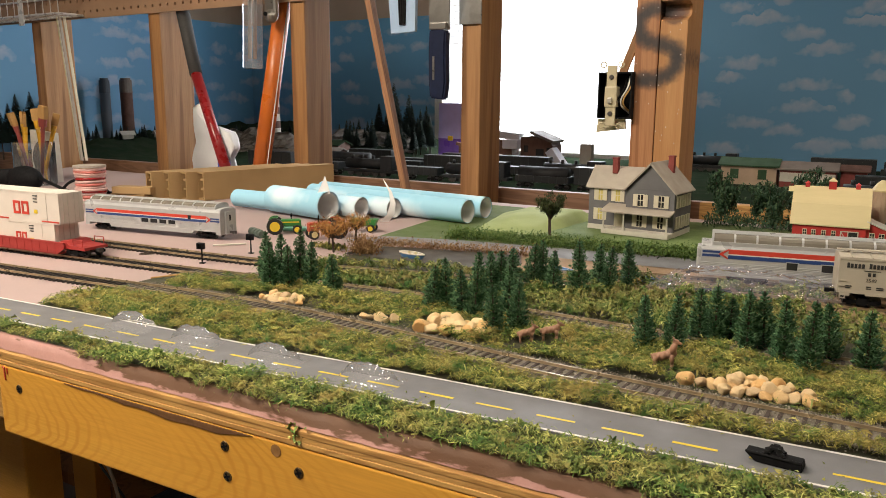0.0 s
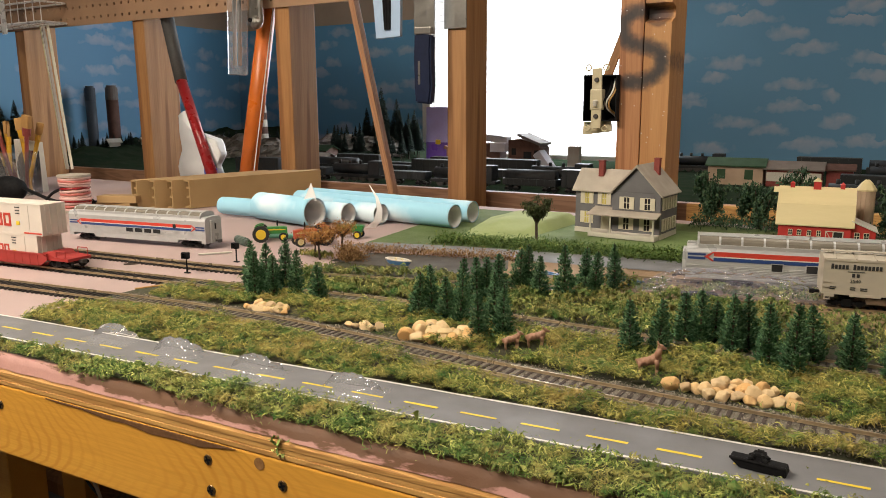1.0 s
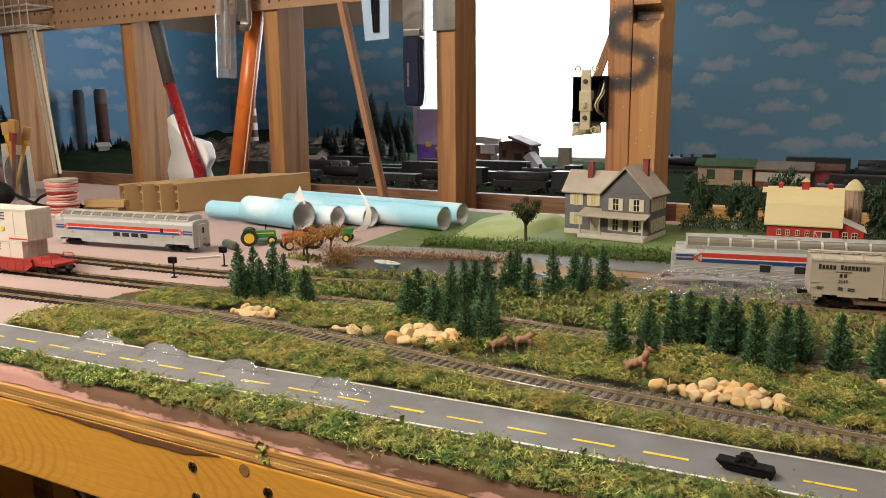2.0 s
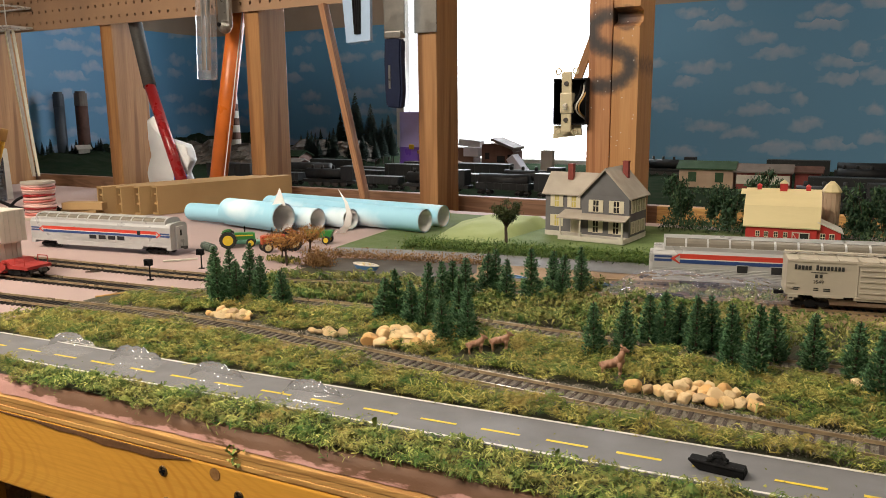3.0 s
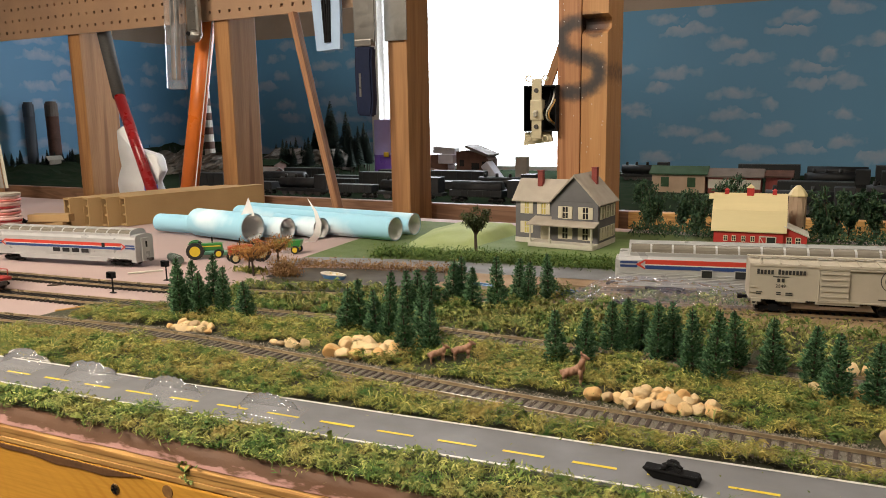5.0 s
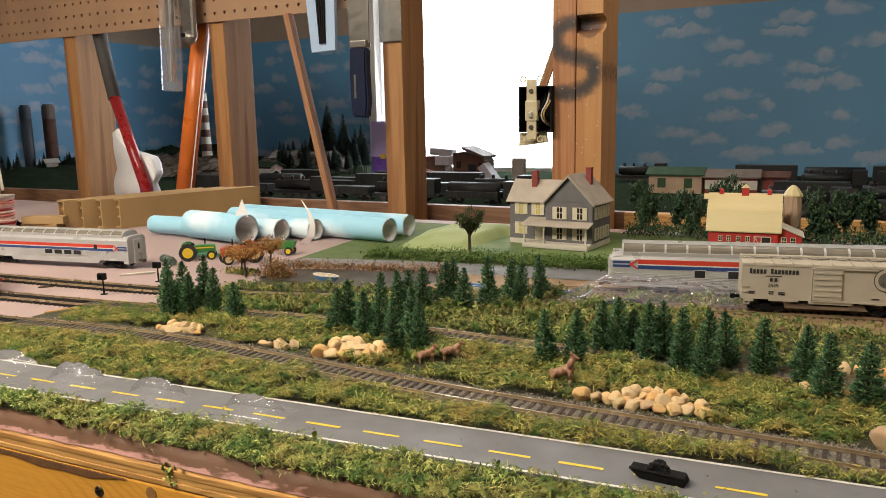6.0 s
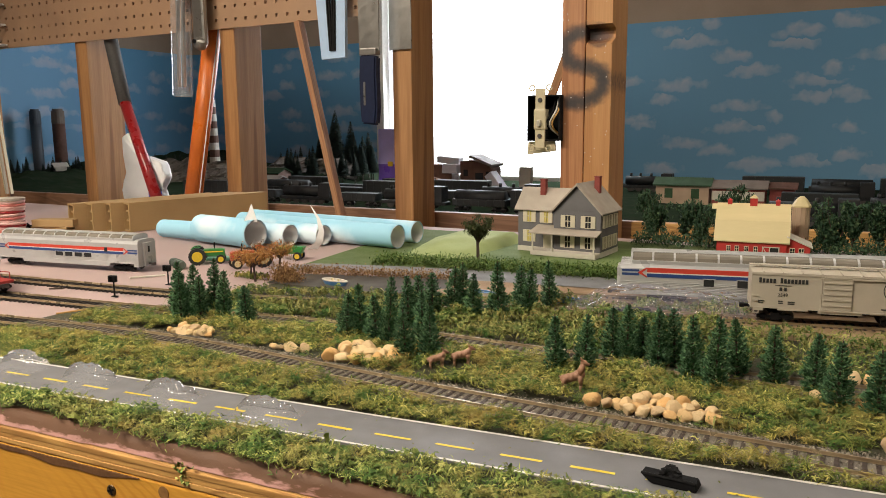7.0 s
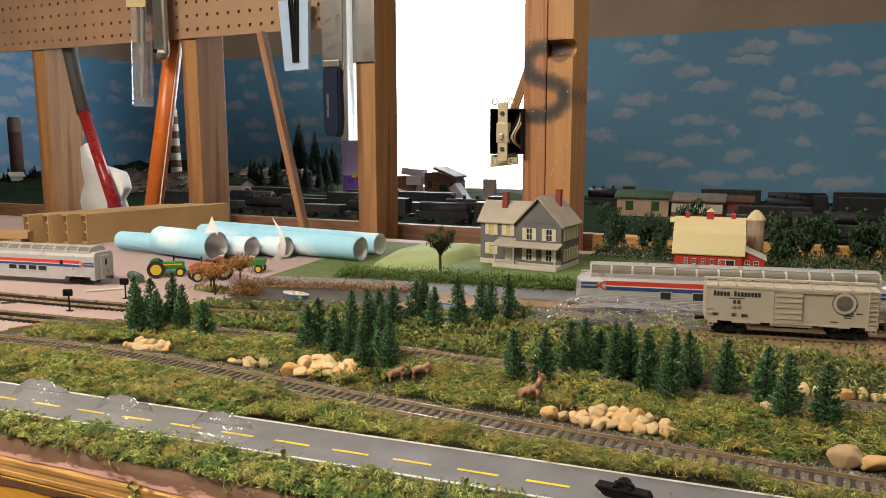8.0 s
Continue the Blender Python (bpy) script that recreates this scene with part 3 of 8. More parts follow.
def lay_track(table, label, bed, black_until=-9.0, pitch=0.0061):
    tr = thing("railway_track", label, "railway track", "tracks on the layout", kind="structure")
    xs, ys = curve_of(table, 0.012)
    for side in (-1, 1):
        bm = bmesh.new()
        o = side * 0.00885
        ribbon(bm, xs, ys, o - 0.0004, o + 0.0004, 0.0027, 0.0034)
        ribbon(bm, xs, ys, o - 0.0002, o + 0.0002, 0.0018, 0.0027)
        ribbon(bm, xs, ys, o - 0.0006, o + 0.0006, 0.0014, 0.0018)
        part("rail", bm, "rail", tr)
    if bed:
        bm = bmesh.new()
        keep = xs > -0.56
        ribbon(bm, xs[keep], ys[keep], -0.0165, 0.0165, -0.0004, 0.0009)
        part("roadbed", bm, "ballast", tr)
    xs, ys = curve_of(table, pitch)
    ang = np.degrees(np.arctan2(np.gradient(ys), np.gradient(xs)))
    for i in range(len(xs)):
        if xs[i] < -0.95 or xs[i] > 0.32:
            continue
        ob = new("tie", TIE_B if xs[i] < black_until else TIE)
        ob.parent = tr
        ob.matrix_world = pose(xs[i], ys[i], 0.0007 + random.uniform(-0.0002, 0.0001), 0, 0, ang[i] + 0 + random.uniform(-2, 2))
    return tr


lay_track(TRACK_1, "model railway track with brown ties on grey ballast", True, -0.55)
lay_track(TRACK_2, "model railway track curving through turf", True, -0.50)
lay_track(TRACK_3, "model railway siding with dark ties", False, -0.40)
GRAINS = []


def ballast_grains(table, x0, x1, n, seed):
    """Loose stone grains over the shoulders and between the ties."""
    rng = np.random.default_rng(seed)
    xs, ys = curve_of(table, 0.004)
    x = rng.uniform(x0, x1, n)
    off = rng.choice((-1, 1), n) * np.where(rng.uniform(size=n) < 0.62, 0.0108 + np.abs(rng.normal(0, 0.0050, n)), rng.uniform(0, 0.0118, n))
    y = np.interp(x, xs, ys) + off
    z = np.where(np.abs(off) < 0.0104, 0.0007, 0.0015 - 0.10 * np.maximum(0, np.abs(off) - 0.0135)) + rng.uniform(-0.0003, 0.0004, n)
    return np.stack([x, y, z], 1).tolist()


for table_k, x0, x1, n, seed in ((TRACK_1, -0.55, 0.34, 40000, 3), (TRACK_2, -0.50, 0.34, 30000, 4)):
    GRAINS.append(ballast_grains(table_k, x0, x1, n, seed))
TRACK_4 = [(-0.2, 0.399), (-0.118, 0.416), (0.145, 0.470), (0.5, 0.543)]
lay_track(TRACK_4, "model railway siding behind the boxcar", False)

# ---- turf and foliage ----
def flakes(name, spots, size, material, label, category, flat=0.5, rise=0.003, kind="stuff", slim=(0.22, 0.5)):
    """Many small bent leaf flakes, each its own island, over the given (x, y, z) spots."""
    rng = np.random.default_rng(len(spots))
    n = len(spots)
    P0 = np.array(spots)
    yaw = rng.uniform(0, 2 * math.pi, n)
    tilt = rng.normal(0, flat, n)
    ln = size * rng.uniform(0.5, 1.5, n)
    wd = ln * rng.uniform(*slim, n)
    h = rng.uniform(0, rise, n)
    d = np.stack([np.cos(yaw) * np.cos(tilt), np.sin(yaw) * np.cos(tilt), np.sin(tilt)], 1)
    s = np.stack([-np.sin(yaw), np.cos(yaw), rng.normal(0, 0.5, n)], 1)
    c = P0 + np.stack([np.zeros(n), np.zeros(n), h], 1)
    up = np.zeros((n, 3))
    up[:, 2] = ln * rng.uniform(-0.05, 0.35, n)
    a = c - d * ln[:, None] * 0.5
    b = c + up
    e = c + d * ln[:, None] * 0.5
    w = s * wd[:, None] * 0.5
    V = np.stack([a - 0.3 * w, a + 0.3 * w, b - w, b + w, e - 0.4 * w, e + 0.4 * w], 1).reshape(-1, 3)
    F = []
    for i in range(n):
        k = 6 * i
        F.append((k, k + 2, k + 3, k + 1))
        F.append((k + 2, k + 4, k + 5, k + 3))
    ob = from_arrays(name, V.tolist(), F, material)
    return tagged(ob, label, category, "", kind)


for spots in GRAINS:
    flakes("ballast", spots, 0.0011, "grain", "loose grey-brown ballast grains along the track", "ballast", flat=0.8, rise=0.0002, slim=(0.55, 1.0))

# stretches of bare ground: pebble piles and the feet of the figures, (x0, y0, x1, y1, reach)
BARE = ((-0.424, 0.144, -0.374, 0.149, 0.013), (-0.312, 0.139, -0.283, 0.144, 0.011), (-0.265, 0.146, -0.216, 0.160, 0.016), (-0.065, 0.129, -0.045, 0.134, 0.010), (-0.047, 0.136, 0.006, 0.145, 0.015), (0.088, 0.132, 0.150, 0.140, 0.008), (-0.078, 0.147, -0.066, 0.149, 0.009), (-0.180, 0.143, -0.167, 0.149, 0.010), (-0.168, 0.156, -0.153, 0.161, 0.010))


def bare(x, y):
    for x0, y0, x1, y1, reach in BARE:
        u = min(1.0, max(0.0, (x - x0) / (x1 - x0)))
        if abs(x - x0 - u * (x1 - x0)) + abs(y - y0 - u * (y1 - y0)) < reach:
            return True
    return False


def scatter(x0, x1, ylo, yhi, per_m2, z=0.0, hump=0.0, rng=None):
    area = (x1 - x0) * np.mean([max(0, yhi(x) - ylo(x)) for x in np.linspace(x0, x1, 60)])
    n = int(area * per_m2)
    out = []
    while len(out) < n:
        x = rng.uniform(x0, x1)
        a, b = ylo(x), yhi(x)
        if b <= a or rng.uniform() > (b - a) / 0.16:
            continue
        y = rng.uniform(a, b)
        if bare(x, y) and rng.uniform() > 0.06:
            n -= 1
            continue
        zz = z + hump * max(0, noise.fractal(Vector((x * 28, y * 28, 3)), 1.0, 2.0, 3) + 0.3)
        zz += 0.75 * hump * noise.noise(Vector((x * 115, y * 115, 8))) + 0.35 * hump * noise.noise(Vector((x * 240, y * 240, 5)))
        out.append((x, y, zz))
    return out


RNG = np.random.default_rng(5)


def t1(x):
    return interp(TRACK_1, x)


def t2(x):
    return interp(TRACK_2, x)


def t3(x):
    return interp(TRACK_3, x)


def wob(x, k, a=0.004):
    return a * noise.noise(Vector((x * 40, k, 0)))


DENS = 1850000


def tufts(spots, rng, reach=0.0032, share=0.35):
    """Pulls a share of the spots together into raised wisps, so that the mat is clotted and leaves dark gaps."""
    P = np.array(spots)
    n = len(P)
    seeds = P[rng.integers(0, n, n // 44)]
    pick = rng.uniform(size=n) < share
    # the nearest of a few seeds, found on a coarse grid
    cells = {}
    for k, p in enumerate(seeds):
        cells.setdefault((int(p[0] / 0.010), int(p[1] / 0.010)), []).append(k)
    for i in np.nonzero(pick)[0]:
        near = cells.get((int(P[i, 0] / 0.010), int(P[i, 1] / 0.010)))
        if not near:
            continue
        q = seeds[near[rng.integers(0, len(near))]]
        P[i, :2] = q[:2] + rng.normal(0, reach, 2) * 0.5
        P[i, 2] = q[2] + 0.0008 + abs(rng.normal(0, 0.0014))
    return P.tolist()


def turf(spots, size, material, label, rise, flat, slim):
    flakes("turf", spots, size, material, label, "grass", rise=rise, flat=flat, slim=slim)


front = scatter(-0.62, 0.36, lambda x: edge_y(x) + (0.0050 if x < -0.42 else 0.0018) + wob(x, 1, 0.004), lambda x: road_lo(x) - 0.0022, DENS * 0.9, hump=0.0034, rng=RNG)
for k in range(1100):
    x = RNG.uniform(-0.56, 0.30)
    if noise.noise(Vector((x * 22, 7, 0))) > 0.12:
        d = RNG.exponential(0.0020)
        front.append((x, edge_y(x) + 0.0015 - min(d, 0.004) * 0.5, 0.0015 - min(d, 0.008)))
front = tufts(front, RNG, 0.0045, 0.45)
chips = front[::160]
turf(front, 0.0034, "turf_leaf", "matted dark and light green turf along the table edge", 0.0020, 0.40, (0.09, 0.20))
turf(chips, 0.0050, "turf_leaf", "larger green leaf chips in the turf along the table edge", 0.0030, 0.5, (0.30, 0.6))
spots = scatter(-0.56, 0.36, lambda x: road_hi(x) + 0.0005, lambda x: t1(x) - 0.0155 + wob(x, 2, 0.004), DENS, hump=0.0055, rng=RNG)
spots += scatter(-0.53, 0.36, lambda x: t1(x) + 0.0185 + wob(x, 3, 0.005), lambda x: t2(x) - 0.0135 + wob(x, 4, 0.002), DENS, hump=0.0062, rng=RNG)
spots = tufts(spots, RNG, 0.0048, 0.55)
turf(spots, 0.0038, "grass", "matted green and yellowish model turf flakes", 0.0020, 0.26, (0.07, 0.15))
turf(spots[::36], 0.0056, "turf_shaggy", "longer wisps lying on the turf", 0.0034, 0.34, (0.08, 0.16))
spots = scatter(-0.49, -0.02, lambda x: t2(x) + 0.0140 + wob(x, 5, 0.003), lambda x: min(t3(x) - 0.0130, 0.36) + wob(x, 6, 0.002), DENS * 0.5, hump=0.0085, rng=RNG)
spots += scatter(-0.02, 0.36, lambda x: t2(x) + 0.0140 + wob(x, 5, 0.003), lambda x: min(t3(x) - 0.0130, 0.36) + wob(x, 6, 0.002), DENS * 0.2, hump=0.0085, rng=RNG)
spots += scatter(-0.48, 0.0, lambda x: t3(x) + 0.0135, lambda x: t3(x) + 0.03 + wob(x, 7, 0.008), DENS * 0.5, hump=0.0075, rng=RNG)
turf(tufts(spots, RNG, 0.004, 0.55), 0.0042, "turf_shaggy", "shaggy green and straw model turf between the tracks", 0.0034, 0.55, (0.10, 0.30))

# soil under the turf
bm = bmesh.new()
xs = np.arange(-0.56, 0.5, 0.01)
prev = None
for x in xs:
    lo, hi = edge_y(x) + 0.0055, 0.36 if x > -0.475 else t2(x) - 0.012
    pair = [bm.verts.new((x, lo, 0.0004)), bm.verts.new((x, hi, 0.0004))]
    if prev:
        bm.faces.new((prev[0], pair[0], pair[1], prev[1]))
    prev = pair
setting("ground", bm, "soil", "earth-coloured scenery base under the turf", "ground")


# ---- conifers ----
def conifer_meshes(seed):
    """Tiers of upswept bristly boughs round a column that tapers to a pointed tip."""
    rng = np.random.default_rng(seed)
    V, F = [], []
    R, H = 0.0098, 0.0450
    tiers = 15
    for q in range(tiers):
        u0 = (q + 0.3) / tiers
        boughs = int(14 - 8 * u0)
        turn = rng.uniform(0, 6.283)
        for j in range(boughs):
            a0 = turn + 6.283 * j / boughs + rng.uniform(-0.25, 0.25)
            reach = (R * (1 - u0) ** 0.62 * min(1.0, 0.78 + u0 * 1.8) + 0.0006) * rng.uniform(0.74, 1.18)
            rise = rng.uniform(0.10, 0.55)
            for k in range(12):
                w0 = 0.30 + 0.70 * rng.uniform(0, 1) ** 0.6
                a = a0 + rng.normal(0, 0.20)
                u = u0 + rng.normal(0, 0.012)
                r = reach * w0
                ca, sa = math.cos(a), math.sin(a)
                c = np.array((ca * r, sa * r, 0.0028 + (H - 0.0050) * u + r * rise))
                L = rng.uniform(0.0014, 0.0026) * (1.1 - 0.35 * u0)
                out = np.array((ca * 0.75, sa * 0.75, 0.55 + rng.uniform(-0.5, 0.4)))
                side = np.array((-sa, ca, rng.uniform(-0.45, 0.45)))
                up = np.array((-ca * 0.5, -sa * 0.5, 0.8))
                w = L * rng.uniform(0.30, 0.52)
                k0 = len(V)
                V += [tuple(c - out * L * 0.6), tuple(c + side * w), tuple(c + out * L * 0.7), tuple(c - side * w), tuple(c + up * w * 0.7)]
                F += [(k0, k0 + 1, k0 + 4), (k0 + 1, k0 + 2, k0 + 4), (k0 + 2, k0 + 3, k0 + 4), (k0 + 3, k0, k0 + 4), (k0, k0 + 3, k0 + 2, k0 + 1)]
    return V, F


def make_conifer(seed, at):
    t = thing("conifer_tree", "dark green bottle-brush model conifer standing in the turf", "tree", "model conifers", at=at)
    bm = bmesh.new()
    rod(bm, (0, 0, -0.001), (0, 0, 0.044), 0.0011, 0.0004, 7)
    part("trunk", bm, "trunk", t)
    V, F = conifer_meshes(seed)
    ob = from_arrays("crown", V, F, "conifer")
    ob.parent = t
    return t


# plan place and height of each conifer, next to 43 mm
WEST_STAND = (
    (-0.437, 0.174, 1.05), (-0.462, 0.196, 1.13), (-0.423, 0.183, 0.96), (-0.446, 0.199, 1.11), (-0.445, 0.222, 1.15), (-0.407, 0.194, 1.05),
    (-0.377, 0.191, 0.83), (-0.275, 0.191, 0.92), (-0.264, 0.196, 1.07), (-0.248, 0.193, 0.91), (-0.236, 0.19, 1.28), (-0.203, 0.161, 0.9),
    (-0.188, 0.168, 1.02), (-0.207, 0.192, 1.1),
)
POND_STAND = (
    (-0.249, 0.244, 1.05), (-0.246, 0.255, 1.03), (-0.252, 0.291, 0.93), (-0.241, 0.311, 0.98), (-0.233, 0.315, 1.05), (-0.216, 0.3, 0.93),
    (-0.192, 0.3, 1.2), (-0.19, 0.346, 0.97), (-0.174, 0.323, 1.02), (-0.165, 0.357, 1.08),
)
EAST_STAND = (
    (-0.099, 0.184, 0.96), (-0.082, 0.192, 0.97), (-0.073, 0.23, 0.91), (-0.062, 0.228, 1.0), (-0.054, 0.239, 0.77), (-0.04, 0.225, 1.02),
    (-0.03, 0.233, 0.98), (-0.014, 0.207, 1.04), (0.001, 0.194, 1.14), (0.011, 0.229, 0.96), (0.033, 0.221, 0.95), (0.056, 0.214, 0.94),
    (0.069, 0.187, 1.0), (0.09, 0.185, 0.96),
)
TREES = WEST_STAND + POND_STAND + EAST_STAND
protos = []
for k, (x, y, s) in enumerate(TREES):
    if k < 4:
        t = make_conifer(11 + k, (x, y, -0.0015))
        t.scale = (1.0, 1.0, s)
        protos.append(t)
    else:
        src = protos[(k * 3 + k // 4) % 4]
        keep = src.scale.copy()
        src.scale = (random.uniform(0.88, 1.06), random.uniform(0.88, 1.06), s)
        copy_thing(src, pose(x, y, -0.0015, random.uniform(-4, 4), random.uniform(-4, 4), random.uniform(0, 360)))
        src.scale = keep


# ---- partition of studs with the pegboard ----
YW = 0.88


def stud(x, label, z1=CEIL, z0=FLOOR, w=0.038, material="stud", deep=0.089):
    bm = bmesh.new()
    box(bm, -w / 2, w / 2, 0, deep, z0, z1, 0.0022)
    ob = solid("wall_stud", bm, material, label, "stud", "studs of the open partition", "structure")
    ob.location = (x + w / 2, YW, 0)
    return ob


for x, deep in ((-1.944, 0.089), (-1.480, 0.089), (-1.047, 0.079), (-0.647, 0.081)):
    stud(x, "bare softwood stud of the open partition", deep=deep)
stud(-0.3365, "bare softwood stud with black spray paint marks", w=0.0375, material="stud_red")
# the second of the pair has a rough notch chopped out of its face
bm = bmesh.new()
prism(bm, [(0, FLOOR), (0.089, FLOOR), (0.089, CEIL), (0, CEIL), (0, 0.3195), (0.009, 0.3175), (0.019, 0.3150), (0.021, 0.3060), (0.018, 0.2985), (0.007, 0.2950), (0, 0.2905)], -0.02025, 0.02025, "x")
ob = solid("wall_stud", bm, "stud_stamped", "softwood stud with a notch and black spray paint marks, doubled beside another", "stud", "studs of the open partition", "structure")
ob.location = (-0.27725, YW, 0)
for x in (0.75, 1.2):
    stud(x, "bare softwood stud of the open partition")
bm = bmesh.new()
box(bm, X_LEFT, X_RIGHT, YW - 0.002, YW + 0.091, FLOOR, FLOOR + 0.038, 0.002)
setting("trim", bm, "stud", "softwood sole plate under the studs", "trim")

# board and table of the far layout
# the edge board's brown carries the shade it lies in
bm = bmesh.new()
box(bm, X_LEFT + 0.01, 0.9, 0.985, 1.004, -0.10, 0.006, 0.001)
setting("trim", bm, "plank_dark", "wooden edge board of the far layout, browned for the shade on it", "edge board")
bm = bmesh.new()
box(bm, -0.24, 0.9, 0.965, 0.983, -0.08, 0.008, 0.001)
setting("trim", bm, "ply", "orange plywood panel behind the shrubs", "edge board")
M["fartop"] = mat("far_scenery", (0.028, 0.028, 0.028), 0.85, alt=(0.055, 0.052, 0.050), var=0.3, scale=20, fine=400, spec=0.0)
far = thing("far_table", "layout table along the far wall, dark scenery on top", "table")
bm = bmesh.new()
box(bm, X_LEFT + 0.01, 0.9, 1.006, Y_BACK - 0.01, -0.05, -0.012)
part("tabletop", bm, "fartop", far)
for lx in (-2.2, -0.9, 0.7):
    bm = bmesh.new()
    box(bm, lx, lx + 0.09, 1.3, 1.34, FLOOR, -0.05)
    part("leg", bm, "stud", far)


def hole_board(x0, x1, z0, z1, y):
    """Pegboard sheet with rows of holes cut as a grid of square-cornered openings."""
    bm = bmesh.new()
    p, r = 0.0254, 0.0030
    xs, zs = [x0], [z0]
    x = x0 + 0.010
    while x < x1 - 0.01:
        xs += [x - r, x + r]
        x += p
    z = z0 + 0.016
    while z < z1 - 0.01:
        zs += [z - r, z + r]
        z += p
    xs.append(x1)
    zs.append(z1)
    ys = (y, y + 0.0045)
    skins = [[[bm.verts.new((a, yy, b)) for b in zs] for a in xs] for yy in ys]
    nx, nz = len(xs) - 1, len(zs) - 1
    solid_at = lambda i, j: 0 <= i < nx and 0 <= j < nz and not (i % 2 and j % 2)
    f, k = skins
    for i in range(nx):
        for j in range(nz):
            if not solid_at(i, j):
                continue
            bm.faces.new((f[i][j], f[i + 1][j], f[i + 1][j + 1], f[i][j + 1]))
            bm.faces.new((k[i][j], k[i][j + 1], k[i + 1][j + 1], k[i + 1][j]))
            for di, dj, a, b in ((-1, 0, (i, j), (i, j + 1)), (1, 0, (i + 1, j + 1), (i + 1, j)), (0, -1, (i + 1, j), (i, j)), (0, 1, (i, j + 1), (i + 1, j + 1))):
                if not solid_at(i + di, j + dj):
                    bm.faces.new((f[a[0]][a[1]], f[b[0]][b[1]], k[b[0]][b[1]], k[a[0]][a[1]]))
    return bm


M["pegboard"] = mat("hardboard", (0.385, 0.238, 0.138), 0.55, alt=(0.29, 0.175, 0.108), var=0.15, scale=10, fine=600)
bm = hole_board(-2.1, -0.700, 0.362, 0.66, YW - 0.0055)
peg = thing("pegboard", "brown perforated hardboard hung with tools", "pegboard")
part("perforated_sheet", bm, "pegboard", peg)
bm = bmesh.new()
box(bm, -2.1, -0.702, YW - 0.0008, YW - 0.0002, 0.364, 0.66)
part("backing", bm, "plank_dark", peg, "dark backing board")

# ---- back ground: lawn, lane, dirt, pond ----
def sheet(name, outline, z, material, label, category, lift=None):
    bm = bmesh.new()
    vs = [bm.verts.new((x, y, z)) for x, y in outline]
    f = bm.faces.new(vs)
    if f.normal.z < 0:
        f.normal_flip()
    return setting(name, bm, material, label, category)


sheet("ground", [(-0.513, 0.430), (-0.30, 0.47), (0.6, 0.56), (0.6, 0.79), (-0.548, 0.79), (-0.536, 0.64)], 0.0008, "felt_dark", "dark green scenic mat", "ground")
M["felt_mid"] = mat("mid_green_felt", (0.15, 0.21, 0.07), 0.9, alt=(0.10, 0.155, 0.045), var=0.25, scale=30, fine=1800, bump=0.5)
sheet("ground", [(-0.40, 0.535), (-0.14, 0.575), (-0.12, 0.715), (-0.35, 0.735)], 0.0013, "felt_mid", "mid green felt round the farmhouse", "ground")
sheet("road", [(-0.535, 0.395), (-0.44, 0.424), (-0.30, 0.436), (-0.127, 0.458), (0.5, 0.56), (0.5, 0.60), (-0.139, 0.515), (-0.395, 0.478), (-0.505, 0.450)], 0.0018, "asphalt", "grey country lane below the farmhouse", "road")
M["dirt"] = mat("dirt_brown", (0.30, 0.20, 0.11), 0.85, alt=(0.22, 0.14, 0.08), var=0.3, scale=40, fine=1500, bump=0.5)
sheet("ground", [(-0.36, 0.37), (-0.05, 0.335), (0.5, 0.335), (0.5, 0.56), (-0.127, 0.468), (-0.30, 0.438)], 0.0010, "dirt", "bare brown earth by the siding", "ground")
M["pond"] = mat("pond", (0.065, 0.054, 0.040), 0.7, var=0.25, scale=30)
sheet("water", [(-0.48, 0.335), (-0.33, 0.345), (-0.29, 0.39), (-0.31, 0.432), (-0.42, 0.412), (-0.49, 0.385)], 0.0012, "pond", "dark model pond", "water")

# lawn: pale green felt laid over a low rise
bm = bmesh.new()
nx, ny = 26, 18
g = []
for i in range(nx + 1):
    col = []
    for j in range(ny + 1):
        u, v = i / nx, j / ny
        x = (-0.432 + 0.082 * u) * (1 - v) + (-0.470 + 0.136 * u) * v
        y = 0.540 + 0.020 * u + (0.165 + 0.010 * u) * v
        z = 0.0012 + 0.013 * math.sin(min(1, v * 1.5) * math.pi / 2) * min(1, 6 * (1 - u) + 0.05) * min(1, 3 * u + 0.1)
        z += 0.0008 * noise.noise(Vector((x * 40, y * 40, 0)))
        col.append(bm.verts.new((x, y, max(0.0012, z))))
    g.append(col)
for i in range(nx):
    for j in range(ny):
        bm.faces.new((g[i][j], g[i + 1][j], g[i + 1][j + 1], g[i][j + 1]))
setting("ground", bm, "felt", "pale green felt lawn rising behind the lane", "lawn").data.polygons.foreach_set("use_smooth", [True] * (nx * ny))

hs = []
for k in range(21000):
    x = random.uniform(-0.44, 0.02)
    hs.append((x, 0.501 + 0.10 * (x + 0.43) + random.gauss(0, 0.0125) + wob(x, 8, 0.006), abs(random.gauss(0, 0.0038))))
flakes("hedge", hs, 0.0040, "hedge", "low bushy green hedge along the lane", "hedge", flat=0.55, rise=0.0045, slim=(0.14, 0.32))
hs = []
for k in range(4200):
    x = random.uniform(-0.48, -0.29)
    hs.append((x, 0.398 + 0.22 * (x + 0.463) + random.gauss(0, 0.004), abs(random.gauss(0, 0.0035))))
flakes("shrubs", hs, 0.0024, "brush", "low reddish-brown bushes by the water", "shrub", flat=0.7, rise=0.0055, slim=(0.2, 0.45))


